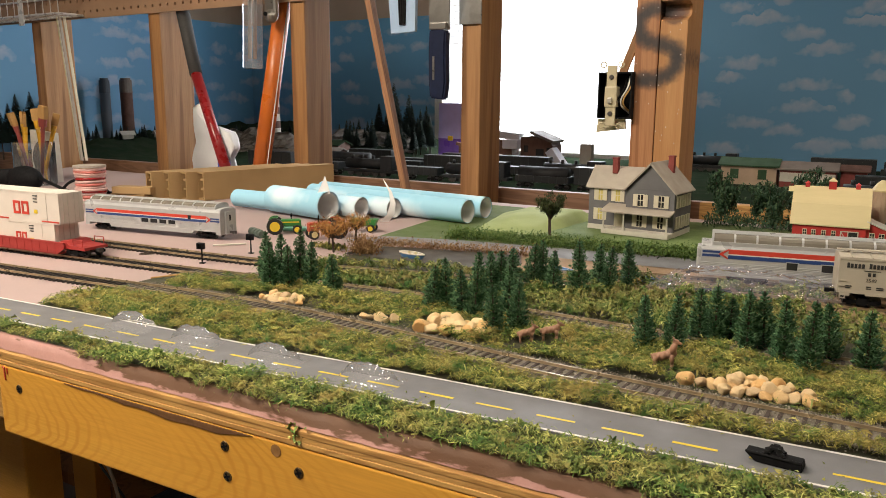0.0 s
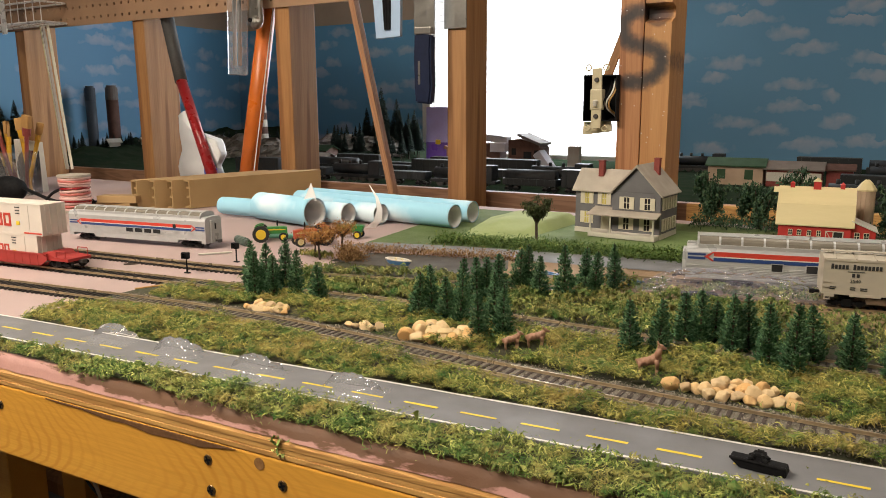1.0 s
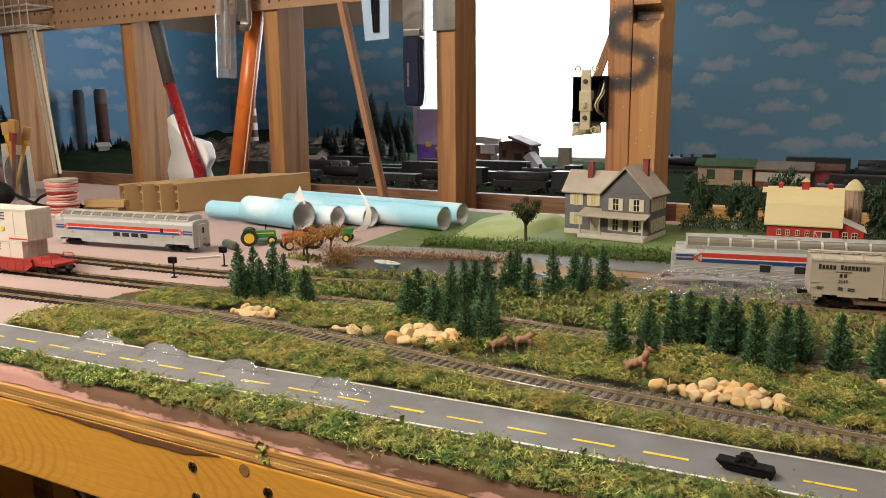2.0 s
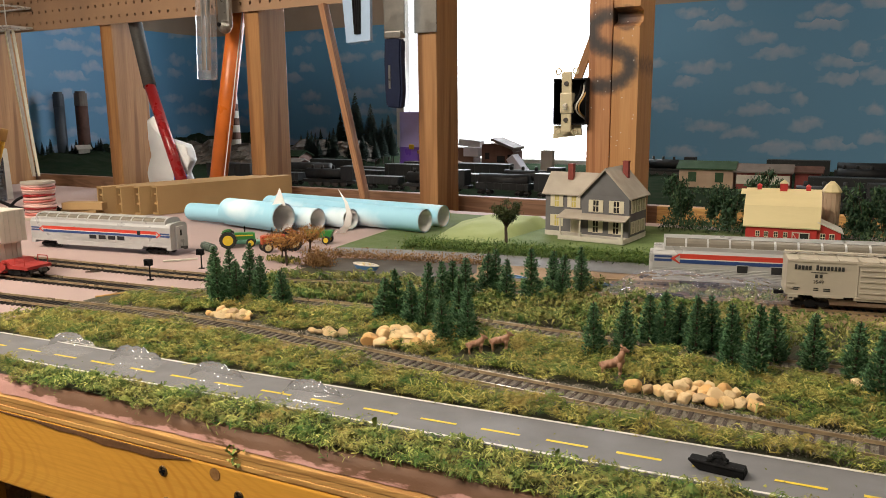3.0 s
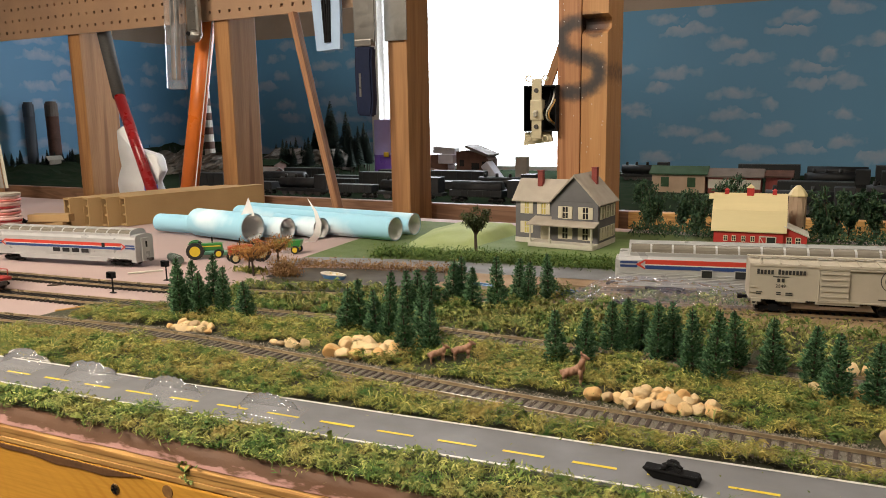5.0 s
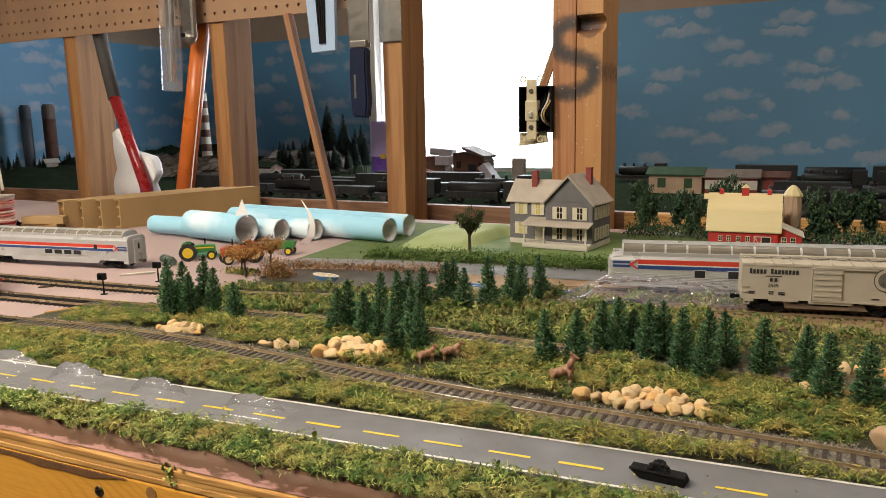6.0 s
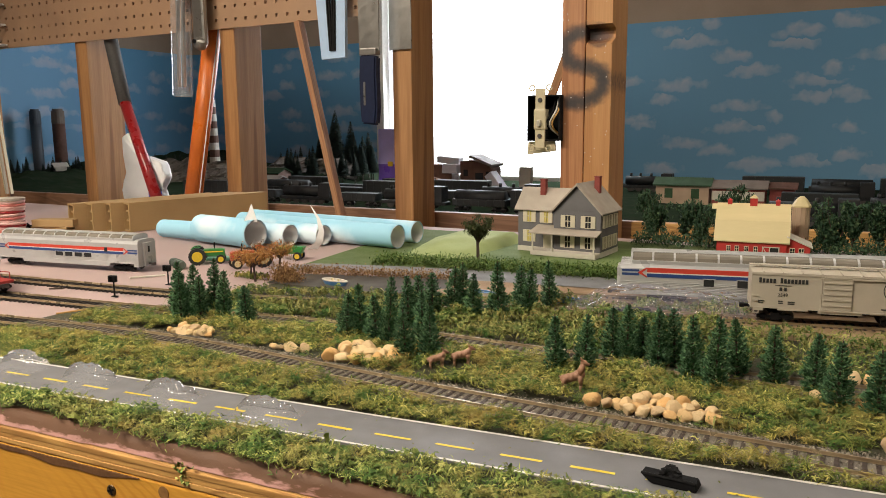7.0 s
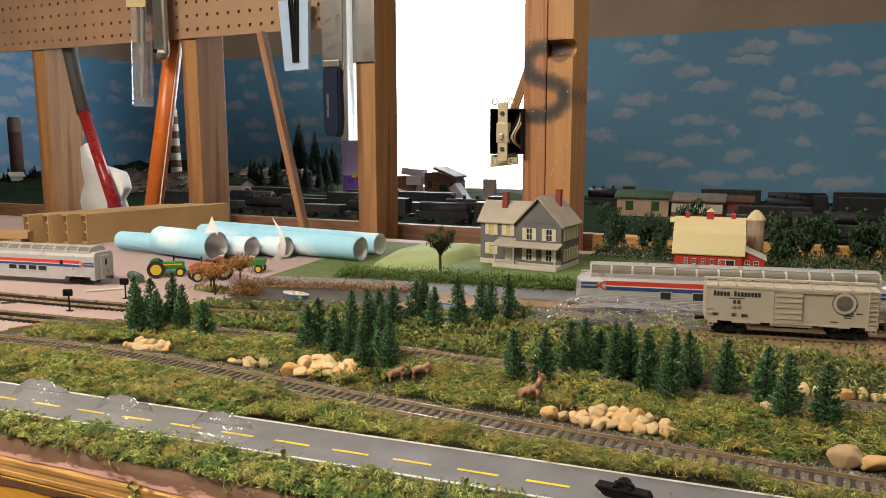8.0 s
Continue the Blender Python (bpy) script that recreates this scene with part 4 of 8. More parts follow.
# ---- farmhouse ----
M["siding"] = mat("grey_siding", (0.13, 0.125, 0.13), 0.6, var=0.12, scale=60, fine=1200)
M["roofing"] = mat("taupe_roof", (0.40, 0.35, 0.29), 0.65, var=0.12, scale=60, fine=1500)
M["cream"] = mat("cream_plastic", (0.66, 0.60, 0.46), 0.5, var=0.08, scale=100)
M["offwhite"] = mat("offwhite_plastic", (0.60, 0.56, 0.48), 0.5, var=0.1, scale=100)
M["brickred"] = mat("brick_red", (0.25, 0.045, 0.035), 0.6, var=0.15, scale=200)
M["lit"] = mat("yellow_pane", (0.60, 0.50, 0.14), 0.4, var=0.1, scale=100)
M["pane"] = mat("dark_pane", (0.03, 0.03, 0.032), 0.15, var=0.1, scale=100)


def clapboards(bm, x0, x1, y, z0, z1, step=0.0024):
    """Overlapping boards on a wall that faces -y."""
    n = int((z1 - z0) / step)
    for k in range(n):
        z = z0 + k * step
        prism(bm, [(y, z), (y - 0.0005, z), (y - 0.0001, z + step), (y, z + step)], x0, x1, "x")


def house_window(parent, x, y, z, side=False, pane="pane", w=0.0072, h=0.0150, shutters=True, leaf=0.0053):
    m = pose(x, y, z, 0, 0, 90 if side else 0)
    bm = bmesh.new()
    box(bm, -w / 2, w / 2, -0.0003, 0.0006, 0, h, m=m)
    win_ob = part("window", bm, pane, parent)
    bm = bmesh.new()
    for a, b, c, d in ((-w / 2 - 0.0006, -w / 2, -0.0006, h + 0.0006), (w / 2, w / 2 + 0.0006, -0.0006, h + 0.0006), (-w / 2, w / 2, h, h + 0.0007), (-w / 2, w / 2, -0.0008, 0), (-w / 2, w / 2, h * 0.48, h * 0.54), (-0.0003, 0.0003, 0, h)):
        box(bm, a, b, -0.0010, 0.0004, c, d, m=m)
    part("window_frame", bm, "cream", win_ob)
    if shutters:
        for s in (-1, 1):
            bm = bmesh.new()
            a = s * (w / 2 + 0.0007)
            b = s * (w / 2 + 0.0007 + leaf)
            box(bm, min(a, b), max(a, b), -0.0011, 0.0002, -0.0005, h + 0.0005, 0.0002, m=m)
            for q in range(5):
                zq = 0.0012 + q * h / 5.4
                box(bm, min(a, b) + 0.0006, max(a, b) - 0.0006, -0.0014, -0.0011, zq, zq + 0.0009, m=m)
            part("shutter", bm, "cream", win_ob)


def gable_roof(bm, x0, x1, y0, y1, ze, zr, over=0.004, th=0.0014, along="y"):
    """Two slabs from the eaves up to a ridge that runs along the axis."""
    if along == "y":
        xm, run = (x0 + x1) / 2, (x1 - x0) / 2
        sl = (zr - ze) / run
        for s in (-1, 1):
            xe = xm + s * (run + over)
            zo = ze - sl * over
            prism(bm, [(xm, zr), (xe, zo), (xe, zo + th), (xm, zr + th * 1.3)], y0 - over, y1 + over, "y")
    else:
        ym, run = (y0 + y1) / 2, (y1 - y0) / 2
        sl = (zr - ze) / run
        for s in (-1, 1):
            ye = ym + s * (run + over)
            zo = ze - sl * over
            prism(bm, [(ym, zr), (ye, zo), (ye, zo + th), (ym, zr + th * 1.3)], x0 - over, x1 + over, "x")


def farmhouse(at, rz):
    h = thing("farmhouse", "grey two-storey model farmhouse with cream shutters and porch", "house", at=at, rz=rz)
    ZB, ZE, ZR = 0.007, 0.0610, 0.095
    # right wing with the front gable: x 0.046..0.108, left wing x -0.010..0.046 set back
    bm = bmesh.new()
    prism(bm, [(0.046, 0), (0.108, 0), (0.108, ZE), (0.077, ZR), (0.046, ZE)], 0, 0.062, "y")
    box(bm, -0.010, 0.046, 0.010, 0.056, 0, ZE)
    wall = part("wall", bm, "siding", h)
    bm = bmesh.new()
    clapboards(bm, 0.046, 0.108, 0, ZB, ZE)
    clapboards(bm, -0.010, 0.046, 0.010, ZB, ZE)
    n = int((ZR - ZE) / 0.0024)
    for k in range(n):
        z = ZE + k * 0.0024
        half = 0.031 * (ZR - z - 0.0024) / (ZR - ZE)
        prism(bm, [(0.0, z), (-0.0005, z), (-0.0001, z + 0.0024), (0.0, z + 0.0024)], 0.077 - half, 0.077 + half, "x")
    for k in range(int((ZE - ZB) / 0.0024)):
        z = ZB + k * 0.0024
        prism(bm, [(0.108, z), (0.1085, z), (0.1081, z + 0.0024), (0.108, z + 0.0024)], 0, 0.062, "y")
    part("clapboard_siding", bm, "siding", wall)["kind"] = "stuff"
    bm = bmesh.new()
    box(bm, 0.0455, 0.1087, -0.0008, 0.0625, 0, ZB - 0.0003)
    box(bm, -0.0106, 0.0454, 0.0094, 0.0565, 0, ZB - 0.0003)
    part("foundation", bm, "offwhite", h)
    bm = bmesh.new()
    gable_roof(bm, 0.046, 0.108, 0, 0.062, ZE, ZR, along="y")
    gable_roof(bm, -0.010, 0.0765, 0.010, 0.056, ZE, ZR - 0.010, along="x")
    roof = part("roof", bm, "roofing", h)
    for cx, cy, z0, z1 in ((0.019, 0.026, ZR - 0.018, ZR + 0.004), (0.088, 0.040, ZR - 0.022, ZR + 0.009)):
        bm = bmesh.new()
        box(bm, cx - 0.0035, cx + 0.0035, cy - 0.0035, cy + 0.0035, z0, z1, 0.0002)
        box(bm, cx - 0.004, cx + 0.004, cy - 0.004, cy + 0.004, z1 - 0.0014, z1 - 0.0002)
        part("chimney", bm, "brickred", roof)
    for s in (-1, 1):
        bm = bmesh.new()
        xe, zo = 0.077 + s * 0.0352, ZE - 0.0044
        prism(bm, [(0.077, ZR - 0.0016), (xe, zo - 0.0016), (xe, zo + 0.0002), (0.077, ZR + 0.0002)], -0.0046, -0.0038, "y")
        part("bargeboard", bm, "roofing", roof)
    for x, y, z, p in ((0.0650, 0, 0.0385, "pane"), (0.0920, 0, 0.0385, "pane"), (0.0650, 0, 0.0110, "pane"), (0.0920, 0, 0.0110, "pane")):
        house_window(h, x, y - 0.0005, z, pane=p)
    for x, z, p in ((0.0065, 0.041, "lit"), (0.0305, 0.041, "lit"), (0.0065, 0.0140, "lit")):
        house_window(h, x, 0.0095, z, pane=p, w=0.006)
    for y in (0.013, 0.031, 0.049):
        for z in (0.0385, 0.0110):
            house_window(h, 0.1085, y, z, side=True, w=0.005, leaf=0.0042)
    # porch across the front
    porch = []
    bm = bmesh.new()
    box(bm, 0.0205, 0.108, -0.017, -0.001, 0.0, 0.0062, 0.0003)
    box(bm, 0.0205, 0.0452, -0.0008, 0.0092, 0.0, 0.0062)
    for k in range(28):
        x = 0.0213 + k * 0.0031
        box(bm, x, x + 0.0019, -0.0174, -0.0170, 0.0008, 0.0044)
    deck = part("porch", bm, "offwhite", h, "cream lattice-sided porch")
    bm = bmesh.new()
    prism(bm, [(0.0, 0.0340), (-0.0185, 0.0290), (-0.0185, 0.0305), (0.0, 0.0355)], 0.0185, 0.110, "x")
    prism(bm, [(0.0095, 0.0366), (0.0002, 0.0341), (0.0002, 0.0356), (0.0095, 0.0381)], 0.0185, 0.0455, "x")
    part("porch_roof", bm, "roofing", deck)
    for x in (0.0230, 0.0500, 0.1055):
        bm = bmesh.new()
        rod(bm, (x, -0.0155, 0.006), (x, -0.0155, 0.0302), 0.0012, 0.0009, 8)
        box(bm, x - 0.0016, x + 0.0016, -0.0171, -0.0139, 0.006, 0.009)
        part("post", bm, "offwhite", deck)
    bm = bmesh.new()
    box(bm, 0.0285, 0.0375, 0.0084, 0.0096, 0.0065, 0.0275, 0.0002)
    box(bm, 0.0270, 0.0283, 0.0080, 0.0096, 0.0065, 0.0290)
    box(bm, 0.0377, 0.0390, 0.0080, 0.0096, 0.0065, 0.0290)
    part("door", bm, "cream", h)
    return h


farmhouse((-0.306, 0.640, 0.002), -5).scale = (1.01, 1.01, 0.96)


# ---- barn and silo ----
M["barnred"] = mat("barn_red", (0.52, 0.035, 0.03), 0.55, var=0.15, scale=60, fine=1200)
M["straw"] = mat("straw_roof", (0.60, 0.50, 0.27), 0.6, var=0.08, scale=50, fine=900, stretch=(0.15, 1, 1))
M["silo"] = mat("silo_beige", (0.50, 0.36, 0.25), 0.6, var=0.15, scale=40, fine=700)


def barn(at, rz):
    b = thing("barn", "red model barn with straw-coloured gambrel roof", "barn", at=at, rz=rz)
    L, D, ZE, ZR = 0.094, 0.085, 0.0215, 0.067
    prof = [(0, 0), (D, 0), (D, ZE), (D - 0.012, 0.046), (D / 2, ZR), (0.012, 0.046), (0, ZE)]
    bm = bmesh.new()
    prism(bm, prof, 0, L, "x")
    part("wall", bm, "barnred", b)
    bm = bmesh.new()
    t = 0.0016
    line = [(-0.0030, ZE - 0.001), (0.012, 0.0465), (D / 2, ZR), (D - 0.012, 0.0465), (D + 0.0030, ZE - 0.001)]
    prism(bm, line + [(a, b + t) for a, b in line[::-1]], -0.004, L + 0.004, "x")
    roof = part("roof", bm, "straw", b)
    bm = bmesh.new()
    # hay hood at one end
    prism(bm, [(D / 2 - 0.010, ZR - 0.0065), (D / 2, ZR), (D / 2 + 0.010, ZR - 0.0065)], -0.011, -0.004, "x")
    part("hay_hood", bm, "straw", roof)
    for k, (x, s) in enumerate(((0.014, 0.75), (0.047, 1.25), (0.080, 0.75))):
        bm = bmesh.new()
        box(bm, x - 0.004 * s, x + 0.004 * s, D / 2 - 0.004 * s, D / 2 + 0.004 * s, ZR - 0.003, ZR + 0.007 * s)
        cup = part("cupola", bm, "barnred", roof)
        bm = bmesh.new()
        bmesh.ops.create_cone(bm, cap_ends=True, segments=4, radius1=0.0068 * s, radius2=0.0004, depth=0.004 * s, matrix=pose(x, D / 2, ZR + 0.007 * s + 0.002 * s, 0, 0, 45))
        part("cap", bm, "straw" if s > 1 else "barnred", cup)
    for x in (0.0165, 0.028, 0.041, 0.0535):
        house_window(b, x, -0.0006, 0.0085, w=0.0046, h=0.0062, shutters=False)
    # sliding door with white cross frame
    bm = bmesh.new()
    box(bm, 0.0725, 0.0835, -0.0005, 0.0, 0.0, 0.0145)
    door = part("door", bm, "pane", b, "open doorway with white frame")
    bm = bmesh.new()
    for a, c, d, e in ((0.0620, 0.0850, 0.0145, 0.0157), (0.0620, 0.0632, 0.0, 0.0145), (0.0712, 0.0725, 0.0, 0.0145), (0.0837, 0.0850, 0.0, 0.0145)):
        box(bm, a, c, -0.0012, -0.0005, d, e)
    rod(bm, (0.0632, -0.0009, 0.0143), (0.0712, -0.0009, 0.002), 0.0005, seg=6)
    part("door_frame", bm, "offwhite", door)
    # lean-to
    bm = bmesh.new()
    prism(bm, [(L, 0), (L + 0.031, 0), (L + 0.031, 0.017), (L, 0.029)], 0.004, 0.055, "y")
    lean = part("lean_to", bm, "barnred", b)
    bm = bmesh.new()
    prism(bm, [(L, 0.0292), (L + 0.034, 0.0156), (L + 0.034, 0.0170), (L, 0.0306)], 0.000, 0.059, "y")
    part("lean_to_roof", bm, "offwhite", lean)
    for x in (L + 0.0078, L + 0.0195):
        house_window(b, x, 0.0034, 0.006, w=0.0058, h=0.0085, shutters=False)
    return b


barn((-0.0708, 0.715, 0.001), 4).scale = (0.862, 0.85, 0.945)
sl = thing("silo", "beige ribbed model silo with faceted dome cap", "silo", at=(0.0205, 0.806, 0.001))
sl.scale = (0.82, 0.82, 0.96)
bm = bmesh.new()
rod(bm, (0, 0, 0), (0, 0, 0.060), 0.0128, 0.0125, 24)
barrel = part("barrel", bm, "silo", sl)
for k in range(12):
    a = k * math.pi / 6
    bm = bmesh.new()
    rod(bm, (0.0128 * math.cos(a), 0.0128 * math.sin(a), 0), (0.0128 * math.cos(a), 0.0128 * math.sin(a), 0.060), 0.0006, seg=5)
    part("rib", bm, "silo", barrel)
bm = bmesh.new()
rod(bm, (0, 0, 0.0595), (0, 0, 0.0615), 0.0145, 0.0148, 8)
rod(bm, (0, 0, 0.0615), (0, 0, 0.070), 0.0148, 0.0085, 8)
rod(bm, (0, 0, 0.070), (0, 0, 0.0745), 0.0085, 0.0030, 8)
part("cap", bm, "straw", sl)


# ---- rolling stock ----
M["carwhite"] = mat("boxcar_beige", (0.47, 0.42, 0.34), 0.5, var=0.08, scale=60, fine=900)
M["silver"] = mat("silver_plastic", (0.50, 0.50, 0.50), 0.34, 0.25, var=0.1, scale=60, fine=700)
M["red"] = mat("red_stripe", (0.55, 0.05, 0.03), 0.5, var=0.08, scale=100)
M["blue"] = mat("blue_stripe", (0.022, 0.055, 0.19), 0.5, var=0.08, scale=100)
M["print"] = mat("black_print", (0.03, 0.03, 0.03), 0.6, var=0.1, scale=100)
M["domeglass"] = mat("smoked_window", (0.24, 0.215, 0.175), 0.12, var=0.25, scale=45)
M["steel"] = mat("wheel_steel", (0.10, 0.09, 0.085), 0.45, 0.6, var=0.2, scale=200)


def truck(parent, x, axles=2, z=0.004, width=0.03, pitch=0.020):
    """A wheel truck under a car: side frames and wheels on the rails, local x along the car."""
    bm = bmesh.new()
    n = axles
    half = pitch * (n - 1) / 2 + 0.005
    for s in (-1, 1):
        y = s * 0.0115
        box(bm, x - half, x + half, y - 0.001, y + 0.001, z + 0.003, z + 0.0058, 0.0004)
        for k in range(n):
            xx = x + (k - (n - 1) / 2) * pitch
            box(bm, xx - 0.0022, xx + 0.0022, y - 0.0016, y + 0.0016, z + 0.002, z + 0.0065, 0.0004)
        box(bm, x - 0.004, x + 0.004, y - 0.0014, y + 0.0014, z + 0.0015, z + 0.0078, 0.0004)
    box(bm, x - 0.003, x + 0.003, -0.011, 0.011, z + 0.004, z + 0.0085)
    tr = part("truck", bm, "black", parent)
    for k in range(n):
        xx = x + (k - (n - 1) / 2) * pitch
        bm = bmesh.new()
        for s in (-1, 1):
            rod(bm, (xx, s * 0.0078, z + 0.0048), (xx, s * 0.0100, z + 0.0048), 0.0049, seg=16)
            rod(bm, (xx, s * 0.0070, z + 0.0048), (xx, s * 0.0078, z + 0.0048), 0.0056, seg=16)
        rod(bm, (xx, -0.009, z + 0.0048), (xx, 0.009, z + 0.0048), 0.0011, seg=8)
        part("wheelset", bm, "steel", tr)


def lettering(parent, body, text, x, y, z, size, material="print", rx=90, rz=0, align="CENTER", squash=1.0):
    cu = bpy.data.curves.new("lettering", "FONT")
    cu.body, cu.size, cu.align_x, cu.extrude, cu.resolution_u = text, size, align, 0.00005, 3
    cu.materials.append(M[material])
    tmp = bpy.data.objects.new("lettering", cu)
    me = bpy.data.meshes.new_from_object(tmp)
    bpy.data.objects.remove(tmp)
    me.materials.clear()
    me.materials.append(M[material])
    ob = new("lettering", me)
    ob.parent = parent
    ob.matrix_basis = pose(x, y, z, rx, 0, rz) @ Matrix.Diagonal((squash, 1, 1, 1))
    return ob


def boxcar(at, rz):
    c = thing("boxcar", "beige model boxcar lettered in black, standing on the siding", "boxcar", at=at, rz=rz)
    L, W, Z0, Z1 = 0.140, 0.034, 0.0165, 0.0495
    y = -W / 2
    bm = bmesh.new()
    prism(bm, [(y, Z0), (-y, Z0), (-y, Z1 - 0.002), (0, Z1), (y, Z1 - 0.002)], -L / 2, L / 2, "x")
    body = part("body", bm, "carwhite", c)
    for x0, x1, d in ((-0.068, -0.060, 0.0022), (-0.048, -0.024, 0.0012), (-0.016, 0.018, 0.0024), (0.024, 0.048, 0.0012), (0.060, 0.068, 0.0022)):
        for s in (-1, 1):
            bm = bmesh.new()
            box(bm, x0, x1, s * W / 2 - 0.0006, s * W / 2 + 0.0006, Z0 - d, Z0 + 0.001)
            part("side_sill", bm, "carwhite", body)
    bm = bmesh.new()
    box(bm, -L / 2, L / 2, y - 0.0006, y, Z1 - 0.0040, Z1 - 0.0028)
    part("eave_strip", bm, "carwhite", body)
    for k in range(9):
        bm = bmesh.new()
        x = -L / 2 + 0.009 + k * 0.0155
        prism(bm, [(y - 0.0005, Z1 - 0.0022), (0, Z1 + 0.0003), (-y + 0.0005, Z1 - 0.0022), (-y + 0.0005, Z1 - 0.0010), (0, Z1 + 0.0012), (y - 0.0005, Z1 - 0.0010)], x, x + 0.0009, "x")
        part("roof_rib", bm, "carwhite", body)
    bm = bmesh.new()
    box(bm, -L / 2 - 0.001, L / 2 + 0.001, -0.0030, 0.0030, Z1 + 0.0018, Z1 + 0.0025)
    for k in range(10):
        x = -L / 2 + 0.004 + k * 0.0148
        box(bm, x, x + 0.0012, -0.0036, 0.0036, Z1 + 0.0008, Z1 + 0.0019)
    part("running_board", bm, "carwhite", c)
    # sliding door
    bm = bmesh.new()
    box(bm, -0.0135, 0.0095, y - 0.0013, y - 0.0001, Z0 + 0.001, Z1 - 0.0055, 0.0003)
    door = part("door", bm, "carwhite", c, "ribbed sliding door")
    for k in range(6):
        z = Z0 + 0.0045 + k * 0.0048
        bm = bmesh.new()
        box(bm, -0.0125, 0.0085, y - 0.0021, y - 0.0013, z, z + 0.0010)
        part("door_rib", bm, "carwhite", door)
    bm = bmesh.new()
    box(bm, -0.0150, 0.034, y - 0.0018, y - 0.0002, Z1 - 0.0055, Z1 - 0.0046)
    box(bm, -0.0150, 0.034, y - 0.0018, y - 0.0002, Z0 - 0.0002, Z0 + 0.0008)
    rod(bm, (-0.0143, y - 0.0008, Z0), (-0.0143, y - 0.0008, Z1 - 0.005), 0.0006, seg=6)
    part("door_track", bm, "carwhite", door)
    bm = bmesh.new()
    for x in (0.0615, 0.0685):
        box(bm, x - 0.0004, x + 0.0004, y - 0.0011, y - 0.0002, Z0 + 0.001, Z1 - 0.004)
    for k in range(8):
        z = Z0 + 0.003 + k * 0.0039
        box(bm, 0.0615, 0.0685, y - 0.0012, y - 0.0006, z, z + 0.0007)
    part("ladder", bm, "carwhite", c)
    for x in (-0.0655, 0.0665):
        bm = bmesh.new()
        for dx in (-0.002, 0.002):
            box(bm, x + dx - 0.0004, x + dx + 0.0004, y - 0.0004, y + 0.0006, Z0 - 0.0042, Z0)
        box(bm, x - 0.0024, x + 0.0024, y - 0.0004, y + 0.0010, Z0 - 0.0048, Z0 - 0.0040)
        part("step", bm, "carwhite", c)
    bm = bmesh.new()
    for z in (Z0 + 0.006, Z0 + 0.0105):
        box(bm, -0.0695, -0.064, y - 0.0010, y - 0.0005, z, z + 0.0006)
    part("grab_iron", bm, "carwhite", c)
    yy = y - 0.0004
    bm = bmesh.new()
    for k in range(14):
        if k == 5:
            continue
        tall = 0.0044 if k in (0, 6) else 0.0036
        x = -0.0445 + (k - 6.5) * 0.00285
        box(bm, x - 0.0010, x + 0.0010, yy - 0.0001, yy + 0.0004, Z0 + 0.0222, Z0 + 0.0222 + tall)
    for k in range(2):
        x = -0.0445 + (k - 0.5) * 0.0036
        box(bm, x - 0.0011, x + 0.0011, yy - 0.0001, yy + 0.0004, Z0 + 0.0156, Z0 + 0.0186)
    part("name_bars", bm, "print", c, "row of black bars")
    lettering(c, body, "2549", -0.0445, yy, Z0 + 0.0108, 0.0042)
    bm = bmesh.new()
    box(bm, -0.051, -0.038, yy - 0.0001, yy + 0.0004, Z0 + 0.0200, Z0 + 0.0205)
    for x, z, w in ((-0.046, 0.0062, 0.004), (-0.046, 0.0045, 0.004), (-0.0375, 0.0058, 0.0055), (-0.0375, 0.0042, 0.0055), (-0.062, 0.006, 0.006), (-0.062, 0.0045, 0.004), (0.046, 0.0115, 0.008), (0.046, 0.0095, 0.008), (0.046, 0.0075, 0.006), (0.0545, 0.0115, 0.005), (0.035, 0.0035, 0.006)):
        box(bm, x - w / 2, x + w / 2, yy - 0.0001, yy + 0.0004, Z0 + z, Z0 + z + 0.0008)
    part("small_print", bm, "print", c)["kind"] = "stuff"
    bm = bmesh.new()
    ring = pose(0.0425, yy, Z0 + 0.0200, 90)
    bmesh.ops.create_cone(bm, cap_ends=True, segments=36, radius1=0.0098, radius2=0.0098, depth=0.0003, matrix=ring)
    em = part("emblem", bm, "print", c, "round dark emblem")
    bm = bmesh.new()
    bmesh.ops.create_cone(bm, cap_ends=True, segments=32, radius1=0.0091, radius2=0.0091, depth=0.0005, matrix=ring)
    part("emblem_ring", bm, "carwhite", em)
    bm = bmesh.new()
    bmesh.ops.create_cone(bm, cap_ends=True, segments=24, radius1=0.0066, radius2=0.0066, depth=0.0007, matrix=ring)
    box(bm, 0.0425 - 0.004, 0.0425 + 0.004, yy - 0.0005, yy, Z0 + 0.0165, Z0 + 0.0190)
    part("emblem_centre", bm, mat("faded_ink", (0.17, 0.155, 0.135), 0.6, var=0.35, scale=350), em)
    for x in (-0.049, 0.049):
        truck(c, x)
    bm = bmesh.new()
    box(bm, -L / 2 + 0.004, L / 2 - 0.004, -0.004, 0.004, Z0 - 0.004, Z0)
    box(bm, -0.012, 0.016, -0.012, 0.012, Z0 - 0.005, Z0)
    for s in (-1, 1):
        box(bm, min(s * L / 2, s * (L / 2 + 0.006)), max(s * L / 2, s * (L / 2 + 0.006)), -0.0015, 0.0015, Z0 - 0.003, Z0 - 0.0005)
        box(bm, min(s * (L / 2 + 0.004), s * (L / 2 + 0.008)), max(s * (L / 2 + 0.004), s * (L / 2 + 0.008)), -0.003, 0.003, Z0 - 0.0035, Z0, 0.0005)
    part("underframe", bm, "black", c)
    return c


boxcar((0.0655, 0.3995, 0.0), 10.5).scale = (0.94, 0.94, 0.96)


